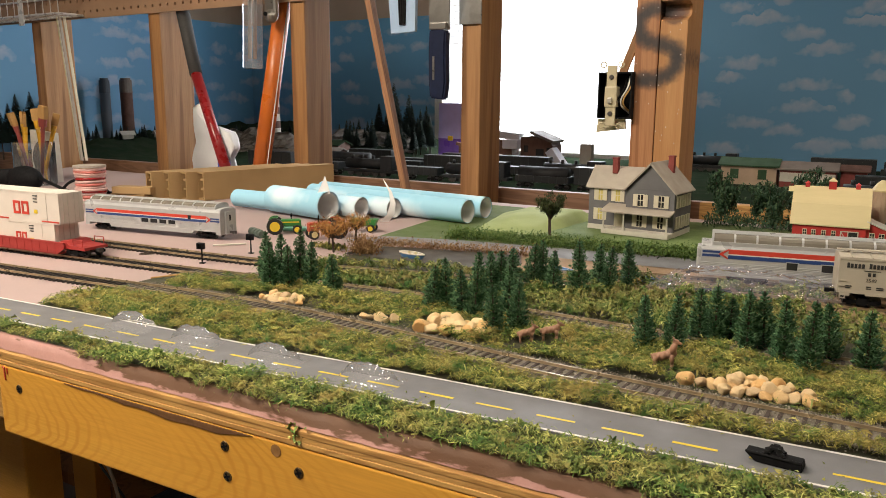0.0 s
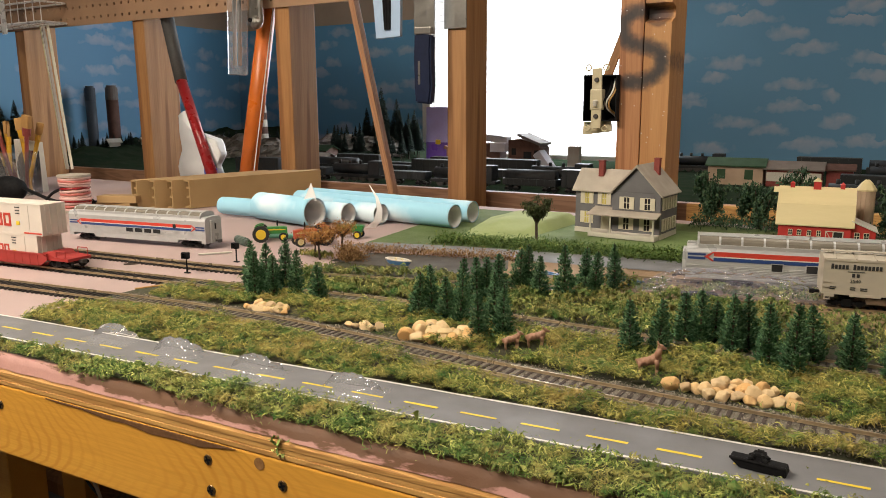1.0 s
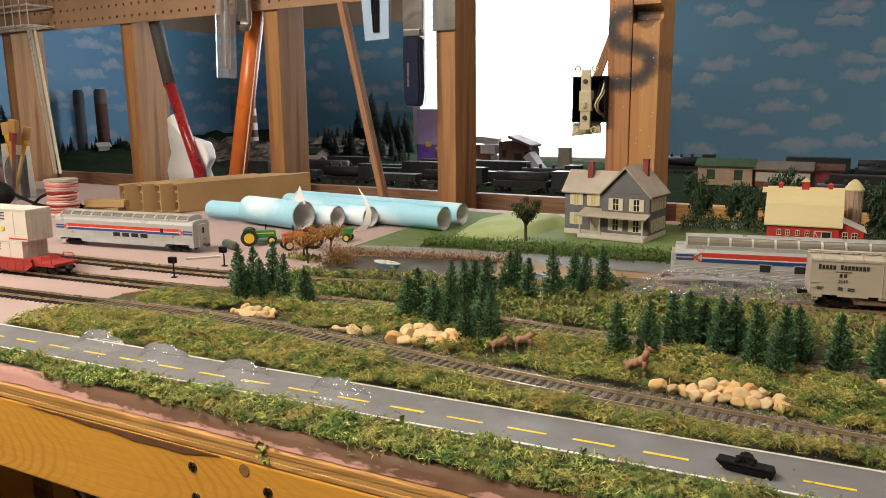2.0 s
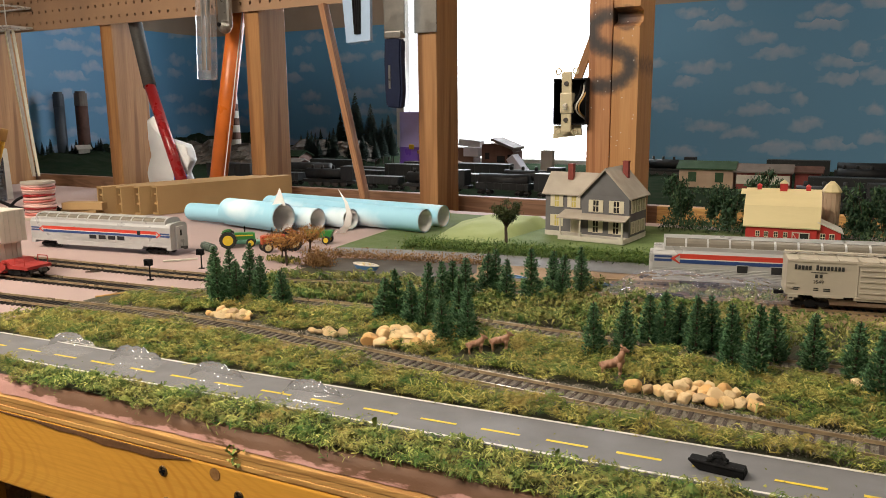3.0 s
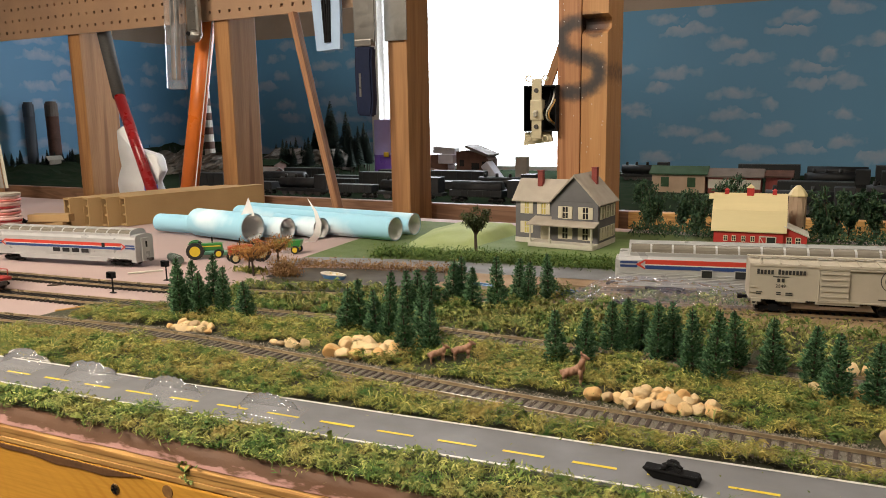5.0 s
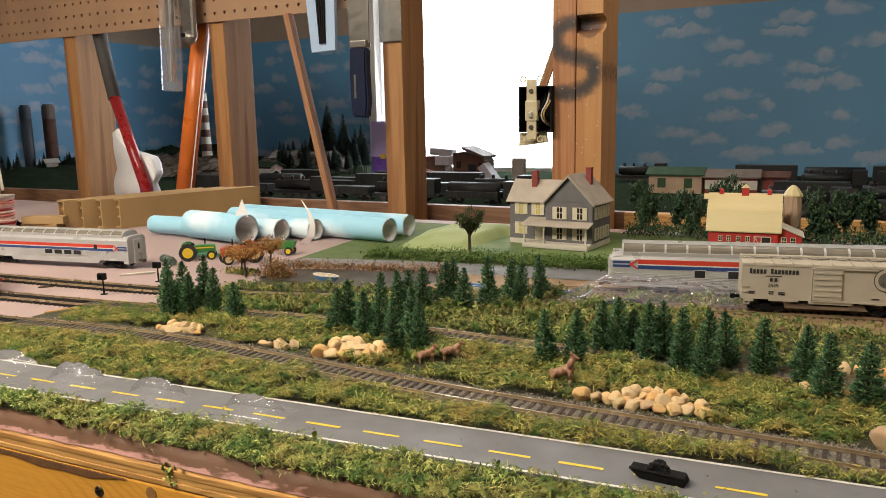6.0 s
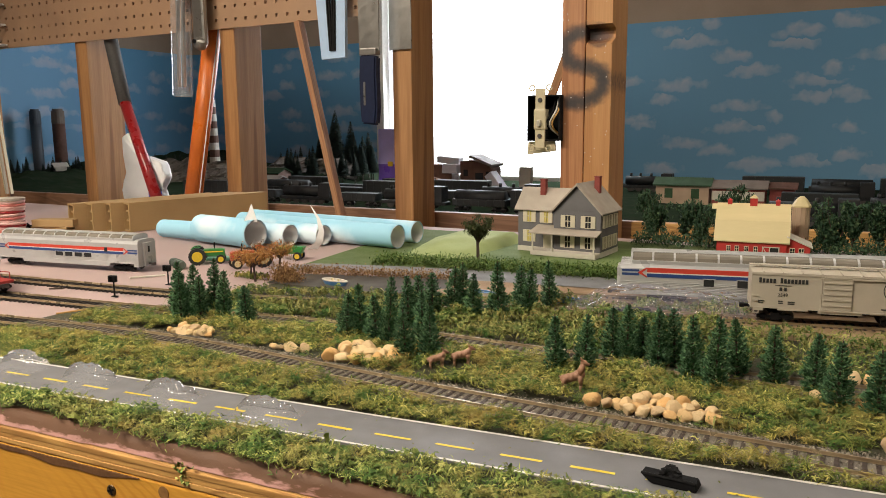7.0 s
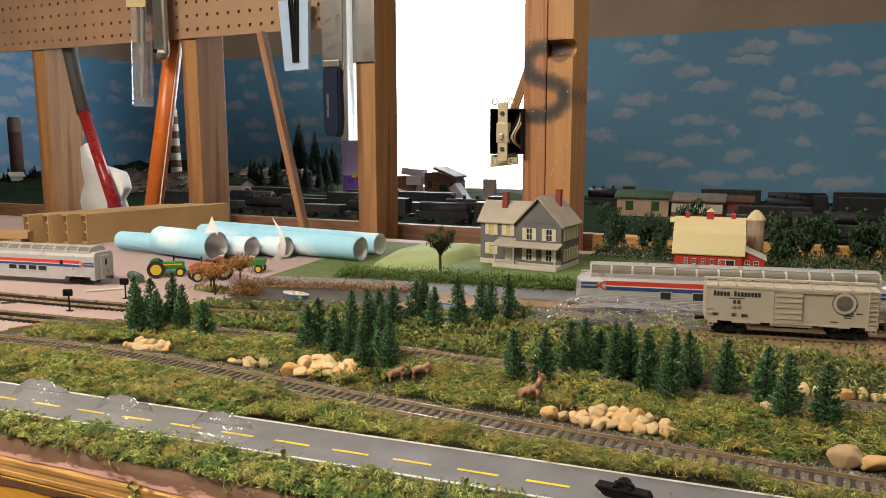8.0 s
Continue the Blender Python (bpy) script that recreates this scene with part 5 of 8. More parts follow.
def dome_car(at, rz, L, label, windows, arrows, ZS=0.0395, drop=0.0, sill=(0.0212, 0.0276), inset=0.042, wheel_z=0.004):
    c = thing("dome_coach", label, "passenger car", "dome coaches", at=at, rz=rz)
    W, Z0, ZD = 0.035, 0.0115, 0.052
    h = W / 2
    bm = bmesh.new()
    flute = []
    for k in range(7):
        z = Z0 + 0.0028 + k * 0.0014
        flute += [(h, z), (h + 0.0003, z + 0.0002), (h + 0.0003, z + 0.0007), (h, z + 0.0009)]
    right = [(h + 0.0004, Z0), (h + 0.0004, Z0 + 0.0016), (h, Z0 + 0.0018)] + flute + [(h, ZS - 0.004), (h - 0.002, ZS)]
    prof = right + [(-a, b) for a, b in right[::-1]]
    prism(bm, prof, -L / 2, L / 2, "x")
    # curved hood at both ends of the dome
    arc = [(-h + 0.001, ZS - 0.001)] + [((h - 0.003) * math.cos(a), ZS + 0.004 + (ZD - ZS - 0.0045) * math.sin(a)) for a in np.linspace(math.pi, 0, 11)] + [(h - 0.001, ZS - 0.001)]
    for s in (-1, 1):
        xa, xb = s * (L / 2 - 0.0005), s * (L / 2 - 0.010)
        low = [(a, ZS - 0.001 + (b - ZS + 0.001) * 0.28) for a, b in arc]
        prism(bm, low, min(xa, xb), max(xa, xb), "x")
    body = part("body", bm, "silver", c)
    # dome: glass core and metal ribs
    d0, d1 = -L / 2 + 0.010, L / 2 - 0.010
    bm = bmesh.new()
    core = [(a * 0.965, b - 0.0004) for a, b in arc]
    prism(bm, core, d0 + 0.001, d1 - 0.001, "x")
    dome = part("dome_window", bm, "domeglass", c, "long glazed dome", smooth=False)
    bm = bmesh.new()
    n = round((d1 - d0) / 0.0185)
    for k in range(n + 1):
        x = d0 + (d1 - d0) * k / n
        w = 0.0009
        prism(bm, arc, x - w, x + w, "x")
    for s in (-1, 1):
        box(bm, d0, d1, s * (h - 0.003) - 0.0012, s * (h - 0.003) + 0.0012, ZS, ZS + 0.0032)
    top = [(a, b) for a, b in arc if b > ZS + 0.004 + (ZD - ZS - 0.0045) * 0.78]
    top = top + [(a * 0.96, b - 0.0008) for a, b in top[::-1]]
    prism(bm, top, d0, d1, "x")
    part("dome_frame", bm, "silver", dome)
    # stripes with the arrow head
    yy = -h - 0.0003
    for z0, z1, m in ((0.0322, 0.0365, "red"), (0.0312, 0.0322, "white"), (0.0278, 0.0312, "blue")):
        bm = bmesh.new()
        box(bm, -L / 2 + 0.024, L / 2 - 0.024, yy, yy + 0.0005, z0 - drop, z1 - drop)
        part("stripe", bm, m, body, m + " stripe")
    for s in (-1, 1):
        bm = bmesh.new()
        a, b = s * (L / 2 - 0.0015), s * (L / 2 - 0.017)
        for z0, z1 in ((0.0326, 0.0345), (0.0290, 0.0312)):
            box(bm, min(a, b), max(a, b), yy, yy + 0.0005, z0 - drop, z1 - drop)
        part("stripe", bm, "blue", body, "blue end stripe")
        if s not in arrows:
            continue
        bm = bmesh.new()
        p, q = s * (L / 2 - 0.0155), s * (L / 2 - 0.024)
        prism(bm, [(p, 0.0318 - drop), (q, 0.0368 - drop), (q, 0.0355 - drop), (p - s * 0.004, 0.0318 - drop), (q, 0.0283 - drop), (q, 0.0270 - drop)], yy - 0.0001, yy + 0.0005, "y")
        part("arrow", bm, "red", body, "red arrow mark")
    lo, hi = sill
    half = 0.0045 if drop == 0 else 0.0064
    for x in windows:
        bm = bmesh.new()
        box(bm, x - half, x + half, yy - 0.0001, yy + 0.0006, lo, hi, 0.0004)
        wv = part("window", bm, "pane", c)
        bm = bmesh.new()
        for a, b, z0, z1 in ((x - half - 0.0007, x + half + 0.0007, lo - 0.0008, lo - 0.0002), (x - half - 0.0007, x + half + 0.0007, hi + 0.0002, hi + 0.0008), (x - half - 0.0009, x - half - 0.0002, lo - 0.0008, hi + 0.0008), (x + half + 0.0002, x + half + 0.0009, lo - 0.0008, hi + 0.0008)):
            box(bm, a, b, yy - 0.0004, yy + 0.0005, z0, z1)
        part("window_frame", bm, "silver", wv)
    if drop:
        # small toilet window in the stripes
        bm = bmesh.new()
        box(bm, 0.0690, 0.0745, yy - 0.0003, yy + 0.0006, 0.0268, 0.0328, 0.0003)
        part("window", bm, "pane", c)
    # end door and diaphragm
    for s in (-1, 1):
        bm = bmesh.new()
        a, b = s * L / 2, s * (L / 2 + 0.003)
        box(bm, min(a, b), max(a, b), -0.008, 0.008, Z0 - 0.004 * (drop > 0), ZS - 0.003, 0.0008)
        part("diaphragm", bm, "silver", c)
        bm = bmesh.new()
        a, b = s * (L / 2 + 0.0029), s * (L / 2 + 0.0034)
        box(bm, min(a, b), max(a, b), -0.005, 0.005, Z0 + 0.001, ZS - 0.006)
        door = part("end_door", bm, "silver", c)
        bm = bmesh.new()
        a, b = s * (L / 2 + 0.0032), s * (L / 2 + 0.0037)
        box(bm, min(a, b), max(a, b), -0.0016, 0.0016, ZS - 0.016, ZS - 0.008)
        part("door_window", bm, "pane", door)
        truck(c, s * (L / 2 - inset), 3, z=wheel_z, pitch=0.0125)
        bm = bmesh.new()
        a, b = s * L / 2, s * (L / 2 + 0.012)
        box(bm, min(a, b), max(a, b), -0.0012, 0.0012, Z0 - 0.0025, Z0, 0.0003)
        box(bm, min(b, b - s * 0.004), max(b, b - s * 0.004), -0.0028, 0.0028, Z0 - 0.0035, Z0 + 0.0006, 0.0006)
        part("coupler", bm, "steel", c)
    bm = bmesh.new()
    if drop:
        # full-width skirt with sloping ends between the trucks, and short ones at the corners
        e = L / 2 - inset - 0.020
        prism(bm, [(-e - 0.004, Z0 + 0.001), (-e, Z0 - 0.0045), (e, Z0 - 0.0045), (e + 0.004, Z0 + 0.001)], -h - 0.0002, h + 0.0002, "y")
        for s in (-1, 1):
            a, b = s * (L / 2 - 0.0075), s * L / 2
            box(bm, min(a, b), max(a, b), -h - 0.0002, h + 0.0002, Z0 - 0.0040, Z0 + 0.001)
    else:
        box(bm, -L / 2 + 0.07, L / 2 - 0.07, -h + 0.002, h - 0.002, Z0 - 0.005, Z0, 0.001)
    part("skirt", bm, "silver", c)
    return c


dome_car((0.0145, 0.443, 0.0), 11.7, 0.266, "silver dome coach with red and blue stripes, partly under plastic film", [-0.055 + 0.0285 * k for k in range(6)], (-1, 1))
dome_car((-0.7672, 0.3169, 0.0), 9.0, 0.2495, "silver dome coach with red and blue stripes on bare foam", (-0.0095, 0.0071, 0.0237, 0.0400), (-1, 1), 0.0425, 0.0036, (0.0178, 0.0236), 0.030, 0.0009).scale = (0.87, 0.87, 0.87)


# ---- paper rolls and cardboard ----
M["paperwhite"] = mat("paper_inside", (0.86, 0.86, 0.85), 0.8, var=0.06, scale=40)


def paper_roll(p0, p1, r, curl=False):
    t = thing("paper_roll", "rolled pale-blue sky paper lying on the table", "paper roll", "paper rolls", at=(0, 0, 0))
    p0, p1 = Vector(p0), Vector(p1)
    d = (p1 - p0).normalized()
    u = d.cross(Vector((0, 0, 1))).normalized()
    w = u.cross(d)
    turns, n = 2.2, 64
    for name, rad, material in (("outer_sheet", 0.0, "rollsky"), ("inner_sheet", -0.0006, "paperwhite")):
        bm = bmesh.new()
        rows = []
        segs = 14
        for i in range(n + 1):
            a = turns * 2 * math.pi * i / n
            rr = r * (1 - 0.10 * i / n) + rad
            off = u * rr * math.cos(a + 2) + w * rr * math.sin(a + 2)
            rows.append([bm.verts.new(p0 + (p1 - p0) * (k / segs) + off) for k in range(segs + 1)])
        for a, b in zip(rows, rows[1:]):
            for k in range(segs):
                bm.faces.new((a[k], a[k + 1], b[k + 1], b[k]))
        part(name, bm, material, t, "", True)
    return t


paper_roll((-0.79, 0.640, 0.0175), (-0.472, 0.598, 0.0175), 0.0170)
paper_roll((-0.81, 0.690, 0.0168), (-0.474, 0.655, 0.0168), 0.0162)
paper_roll((-0.775, 0.535, 0.0215), (-0.652, 0.514, 0.0215), 0.0208)
paper_roll((-0.865, 0.545, 0.0150), (-0.765, 0.534, 0.0170), 0.0140)
paper_roll((-0.74, 0.565, 0.0165), (-0.622, 0.552, 0.0165), 0.0158)
paper_roll((-0.68, 0.600, 0.0158), (-0.583, 0.578, 0.0158), 0.0150)


def card_bar(k, p0, ang, L, w, h):
    t = thing("cardboard_bar", "folded brown corrugated cardboard bar with open cells at its end", "cardboard", "cardboard bars", at=(*p0, 0.0005), rz=ang)
    th = 0.003
    for name, x0, x1, z0, z1 in (("side_panel", 0, th, 0, h), ("side_panel", w - th, w, 0, h), ("bottom_panel", th, w - th, 0, th), ("top_panel", th, w - th, h - th, h), ("divider", th, w - th, h * 0.34, h * 0.34 + th), ("divider", th, w - th, h * 0.67, h * 0.67 + th)):
        bm = bmesh.new()
        box(bm, x0, x1, 0.004 * (name == "divider"), L, z0, z1)
        part(name, bm, "card", t)
    return t


for k in range(4):
    card_bar(k, (-0.985 - 0.024 * k, 0.570 - 0.016 * k), -14, 0.27 - 0.01 * (k % 2), 0.022, 0.048)

# ---- pebbles, figures, small scenery on the front of the layout ----
def pebble_mesh(seed):
    """A broken pebble: a lumpy ball with many flats knocked off, its edges a little worn."""
    bm = bmesh.new()
    bmesh.ops.create_icosphere(bm, subdivisions=3, radius=1.15)
    for v in bm.verts:
        v.co *= 1 + 0.22 * noise.fractal(v.co * 0.8 + Vector((seed * 7.1, 0, 0)), 1.0, 2.0, 3)
    rng = random.Random(seed + 50)
    for k in range(13):
        d = Vector((rng.gauss(0, 1), rng.gauss(0, 1), rng.gauss(0, 1))).normalized()
        h = rng.uniform(0.62, 0.86)
        for v in bm.verts:
            over = v.co.dot(d) - h
            if over > 0:
                v.co -= d * over * 0.96
    for v in bm.verts:
        v.co += v.co.normalized() * 0.035 * noise.noise(v.co * 5 + Vector((0, seed, 0)))
    for f in bm.faces:
        f.smooth = True
    me = bpy.data.meshes.new("pebble")
    bm.to_mesh(me)
    bm.free()
    me.materials.append(M["stone"])
    return me


def stone_tints():
    """Each pebble takes its own tan, ochre or greyish tint."""
    nt = M["stone"].node_tree
    b = nt.nodes["Principled BSDF"]
    old = b.inputs["Base Color"].links[0].from_socket
    info = nt.nodes.new("ShaderNodeObjectInfo")
    ramp = nt.nodes.new("ShaderNodeValToRGB")
    nt.links.new(info.outputs["Random"], ramp.inputs[0])
    e = ramp.color_ramp.elements
    e[0].color, e[1].color = (0.78, 0.42, 0.13, 1), (0.40, 0.29, 0.20, 1)
    q = e.new(0.6)
    q.color = (0.82, 0.64, 0.38, 1)
    nt.links.new(mix_col(nt, 0.6, old, ramp.outputs[0]), b.inputs["Base Color"])


stone_tints()
PEBBLES = [pebble_mesh(k) for k in range(9)]


def stone_pile(x0, y0, x1, y1, rows, size, label):
    """Pebbles set close in a few rows beside a line, each row a little shorter and shifted from the one before."""
    t = thing("stone_pile", label, "stones", "pebble piles", at=(0, 0, 0))
    rng = random.Random(int(1000 * abs(x0)) + rows)
    length = math.hypot(x1 - x0, y1 - y0)
    dx, dy = (x1 - x0) / length, (y1 - y0) / length
    k = 0
    for j in range(rows):
        s0 = rng.uniform(0.0, 1.4) * size + (0.5 * size if j % 2 else 0) + (1.2 * size * max(0, j - 1))
        while s0 < length - rng.uniform(0.0, 1.5) * size * (j + 0.3):
            s = size * rng.uniform(0.72, 1.22)
            v = (j - (rows - 1) / 2) * size * 1.55 + rng.uniform(-0.35, 0.35) * size
            ob = new("stone", PEBBLES[(k * 5 + j) % 9])
            ob.parent = t
            ob.matrix_world = pose(x0 + dx * (s0 + s) - dy * v, y0 + dy * (s0 + s) + dx * v, s * rng.uniform(0.50, 0.68) + 0.0008 + 0.0009 * j, rng.uniform(-30, 30), rng.uniform(-30, 30), rng.uniform(0, 360)) @ Matrix.Diagonal((s * rng.uniform(0.95, 1.25), s * rng.uniform(0.85, 1.05), s * rng.uniform(0.78, 1.0), 1))
            s0 += s * 1.72
            k += 1


stone_pile(-0.423, 0.145, -0.376, 0.150, 2, 0.0047, "short row of tan pebbles beside the track")
stone_pile(-0.313, 0.142, -0.281, 0.147, 1, 0.0048, "few tan pebbles beside the track")
stone_pile(-0.268, 0.147, -0.214, 0.161, 4, 0.0052, "heap of pale tan pebbles beside the track")
stone_pile(-0.066, 0.133, -0.045, 0.138, 1, 0.0047, "row of tan pebbles beside the track")
stone_pile(-0.048, 0.138, 0.005, 0.146, 4, 0.0042, "heap of tan and grey pebbles beside the track")
stone_pile(0.088, 0.134, 0.150, 0.142, 1, 0.0068, "row of larger tan pebbles")
stone_pile(0.072, 0.243, 0.150, 0.256, 1, 0.0052, "tan pebbles behind the track")
stone_pile(0.054, 0.199, 0.084, 0.199, 1, 0.0050, "tan pebbles among the conifers")

M["figure"] = mat("brown_figure", (0.38, 0.20, 0.125), 0.55, var=0.2, scale=250)


def quadruped(x, y, rz, s, alert):
    """A little moulded figure as one plain mesh: rump low, chest and neck raised when alert."""
    bm = bmesh.new()
    lift = 0.0026 if alert else 0.0006
    spine = [(-0.0062, 0.0086), (-0.0030, 0.0092), (0.0008, 0.0094 + lift * 0.4), (0.0042, 0.0098 + lift)]
    for (cx, cz), cr in zip(spine, (0.0028, 0.0033, 0.0032, 0.0034)):
        bmesh.ops.create_uvsphere(bm, u_segments=14, v_segments=9, radius=cr, matrix=pose(cx, 0, cz) @ Matrix.Diagonal((1.25, 0.82, 1, 1)))
    for (ax, az), (bx, bz) in zip(spine, spine[1:]):
        rod(bm, (ax, 0, az), (bx, 0, bz), 0.0029, 0.0030, 10)
    head_at = Vector((0.0072, 0, 0.0182 + lift)) if alert else Vector((0.0080, 0, 0.0145))
    rod(bm, (0.0044, 0, 0.0100 + lift), head_at, 0.0030, 0.0017, 10)
    bmesh.ops.create_uvsphere(bm, u_segments=12, v_segments=8, radius=0.0021, matrix=Matrix.Translation(head_at) @ Matrix.Diagonal((1.2, 0.9, 1, 1)))
    rod(bm, head_at, head_at + Vector((0.0040, 0, -0.0012)), 0.0017, 0.0009, 8)
    for px, py, bend in ((-0.0060, -0.0016, -0.0012), (-0.0054, 0.0016, -0.0006), (0.0046, -0.0016, 0.0008), (0.0040, 0.0016, 0.0014)):
        knee = (px + bend, py, 0.0044)
        rod(bm, (px, py, 0.0092 + (lift if px > 0 else 0)), knee, 0.0021, 0.0011, 8)
        rod(bm, knee, (px + bend * 0.3, py, 0.0), 0.0011, 0.0009, 7)
    rod(bm, (-0.0085, 0, 0.0092), (-0.0102, 0, 0.0104), 0.0009, 0.0004, 6)
    for sgn in (-1, 1):
        rod(bm, head_at + Vector((-0.0008, sgn * 0.0010, 0.0014)), head_at + Vector((-0.0026, sgn * 0.0024, 0.0034)), 0.0008, 0.0003, 6)
    bmesh.ops.transform(bm, matrix=pose(x, y, 0.0008 if alert else 0.0030, 0, 0, rz) @ Matrix.Scale(s, 4), verts=list(bm.verts))
    label = "brown moulded plastic deer figurine looking up from the turf" if alert else "small brown moulded plastic fawn figurine standing in the turf"
    tagged(link_mesh("deer_figurine", bm, "figure", True), label, "figurine", "deer figurines")


quadruped(-0.0775, 0.1540, 15, 0.88, True)
quadruped(-0.1725, 0.1505, 48, 0.74, False)
quadruped(-0.1600, 0.1635, 35, 0.80, False)

# binder clip lying on the road
clip = thing("binder_clip", "black metal binder clip lying on the road", "binder clip", at=(0.0024, 0.0512, 0.0016), rz=-4)
clip.scale = (0.90, 0.82, 0.74)
bm = bmesh.new()
prism(bm, [(-0.0055, 0.0), (-0.0062, 0.0050), (-0.0058, 0.0066), (0.0005, 0.0076), (0.0068, 0.0006), (0.0068, 0.0)], -0.0138, 0.0138, "x")
for v in bm.verts:
    if v.co.x < 0 and v.co.z < 0.003:
        v.co.x += 0.0050
bmesh.ops.bevel(bm, geom=bm.edges[:], offset=0.0005, segments=2, affect="EDGES")
part("spring_body", bm, "black", clip)
bm = bmesh.new()
rod(bm, (-0.0138, -0.0060, 0.0064), (0.0138, -0.0060, 0.0064), 0.0009, seg=8)
part("rolled_lip", bm, "black", clip)
for s, top in ((-1, 0.0112), (1, 0.0104)):
    bm = bmesh.new()
    y0, y1 = -0.0030 + 0.0020 * s, -0.0010 + 0.0030 * s
    loop = [(-0.0040, y0, 0.0066), (-0.0046, y0, 0.0080), (-0.0024, (y0 + y1) / 2, 0.0088), (-0.0016, y1, top), (0.0016, y1, top), (0.0024, (y0 + y1) / 2, 0.0088), (0.0046, y0, 0.0080), (0.0040, y0, 0.0066)]
    for p, q in zip(loop, loop[1:]):
        rod(bm, p, q, 0.0014, seg=7)
    part("handle", bm, "black", clip, "black wire handle folded over")

# clear vacuum-formed shells on the road
def clear_plastic(name, haze, rough=0.06, col=(0.9, 0.92, 0.95), gloss=0.28, streak=(1, 1, 1), ripple=(90, 0.3)):
    """Thin clear plastic: lets the light through, shines at grazing angles and creases, with a little haze."""
    m = bpy.data.materials.new(name)
    nt, b = nodes_of(m)
    b.inputs["Base Color"].default_value = (*col, 1)
    b.inputs["Roughness"].default_value = 0.5
    out = nt.nodes["Material Output"]
    clear = nt.nodes.new("ShaderNodeBsdfTransparent")
    clear.inputs[0].default_value = (0.97, 0.97, 0.98, 1)
    shine = nt.nodes.new("ShaderNodeBsdfGlossy")
    shine.inputs["Roughness"].default_value = rough
    bump = nt.nodes.new("ShaderNodeBump")
    bump.inputs["Strength"].default_value, bump.inputs["Distance"].default_value = ripple[1], 0.002
    nt.links.new(noise_tex(nt, ripple[0], 3), bump.inputs["Height"])
    nt.links.new(bump.outputs[0], shine.inputs["Normal"])
    lw = nt.nodes.new("ShaderNodeLayerWeight")
    lw.inputs["Blend"].default_value = gloss
    nt.links.new(bump.outputs[0], lw.inputs["Normal"])
    hz = nt.nodes.new("ShaderNodeMixShader")
    nt.links.new(grey(nt, noise_tex(nt, 45 if streak[0] == 1 else 260, 3, streak), haze * 0.4, haze * 1.6), hz.inputs[0])
    nt.links.new(clear.outputs[0], hz.inputs[1])
    nt.links.new(b.outputs[0], hz.inputs[2])
    mx = nt.nodes.new("ShaderNodeMixShader")
    nt.links.new(lw.outputs["Fresnel"], mx.inputs[0])
    nt.links.new(hz.outputs[0], mx.inputs[1])
    nt.links.new(shine.outputs[0], mx.inputs[2])
    nt.links.new(mx.outputs[0], out.inputs["Surface"])
    return m


M["clear"] = clear_plastic("clear_blister", 0.05, 0.08, (0.95, 0.95, 0.97), 0.09, ripple=(170, 0.9))
M["film"] = clear_plastic("crinkled_film", 0.15, 0.08, (0.42, 0.41, 0.52), 0.20, (0.12, 1, 1), ripple=(60, 0.15))


M["shell"] = clear_plastic("clear_car_shell", 0.05, 0.07, (0.95, 0.95, 0.97), 0.36, ripple=(110, 0.35))


def dome(d, flat, soft):
    """Height 1 inside, falling in a rounded shoulder to 0 at the outline."""
    t = min(1.0, max(0.0, (flat + soft - d) / soft))
    return t * t * (3 - 2 * t)


def clear_shell(x, y, rz, seed):
    """A flat clear sheet with a car body drawn up out of its far half."""
    bm = bmesh.new()
    nx, ny = 64, 44
    L, D = 0.0440, 0.0330
    g = []
    for i in range(nx + 1):
        row = []
        for j in range(ny + 1):
            px, py = (i / nx - 0.5) * L, (j / ny - 0.62) * D
            bx, by = px / 0.0195, py / 0.0078
            body = dome((abs(bx) ** 5 + abs(by) ** 5) ** 0.2, 0.80, 0.20)
            cx, cy = (px + 0.0030) / 0.0135, py / 0.0070
            cabin = dome((abs(cx) ** 3 + abs(cy) ** 3) ** (1 / 3), 0.66, 0.30)
            z = 0.0052 * body + 0.0040 * cabin * body
            z += 0.0011 * body * noise.noise(Vector((px * 260 + seed * 7, py * 260, 2)))
            z += 0.0009 * (0.5 + noise.noise(Vector((px * 55 + seed * 5, py * 55, 1))))
            row.append(bm.verts.new((px, py, max(0.0003, z))))
        g.append(row)
    for i in range(nx):
        for j in range(ny):
            f = bm.faces.new((g[i][j], g[i + 1][j], g[i + 1][j + 1], g[i][j + 1]))
            edge = i in (0, nx - 1) or j in (0, ny - 1)
            f.material_index = 1 if edge or max(v.co.z for v in f.verts) > 0.0024 else 0
    ob = solid("plastic_shell", bm, "clear", "clear crinkled plastic car-shaped shell lying on the road", "plastic shell", "clear shells on the road", smooth=True)
    ob.data.materials.append(M["shell"])
    ob.matrix_world = pose(x, y, road_z(x, 0.5) + 0.0006, 0, 0, rz)
    ob.visible_shadow = False
    return ob


for k, (x, y, rz) in enumerate(((-0.437, 0.031, 4), (-0.370, 0.031, 8), (-0.297, 0.032, 3), (-0.222, 0.033, 6))):
    clear_shell(x, y, rz, k)

# film over the foot of the dome coach
def fold(p, q, k):
    """Sharp-edged creases that run mostly along the sheet."""
    n = abs(noise.noise(Vector((p * 3.1 + q * 1.2, q * 5.0, k)))) + 0.5 * abs(noise.noise(Vector((p * 9 - q * 3, q * 13, k + 4))))
    return 1.0 - 2.2 * n


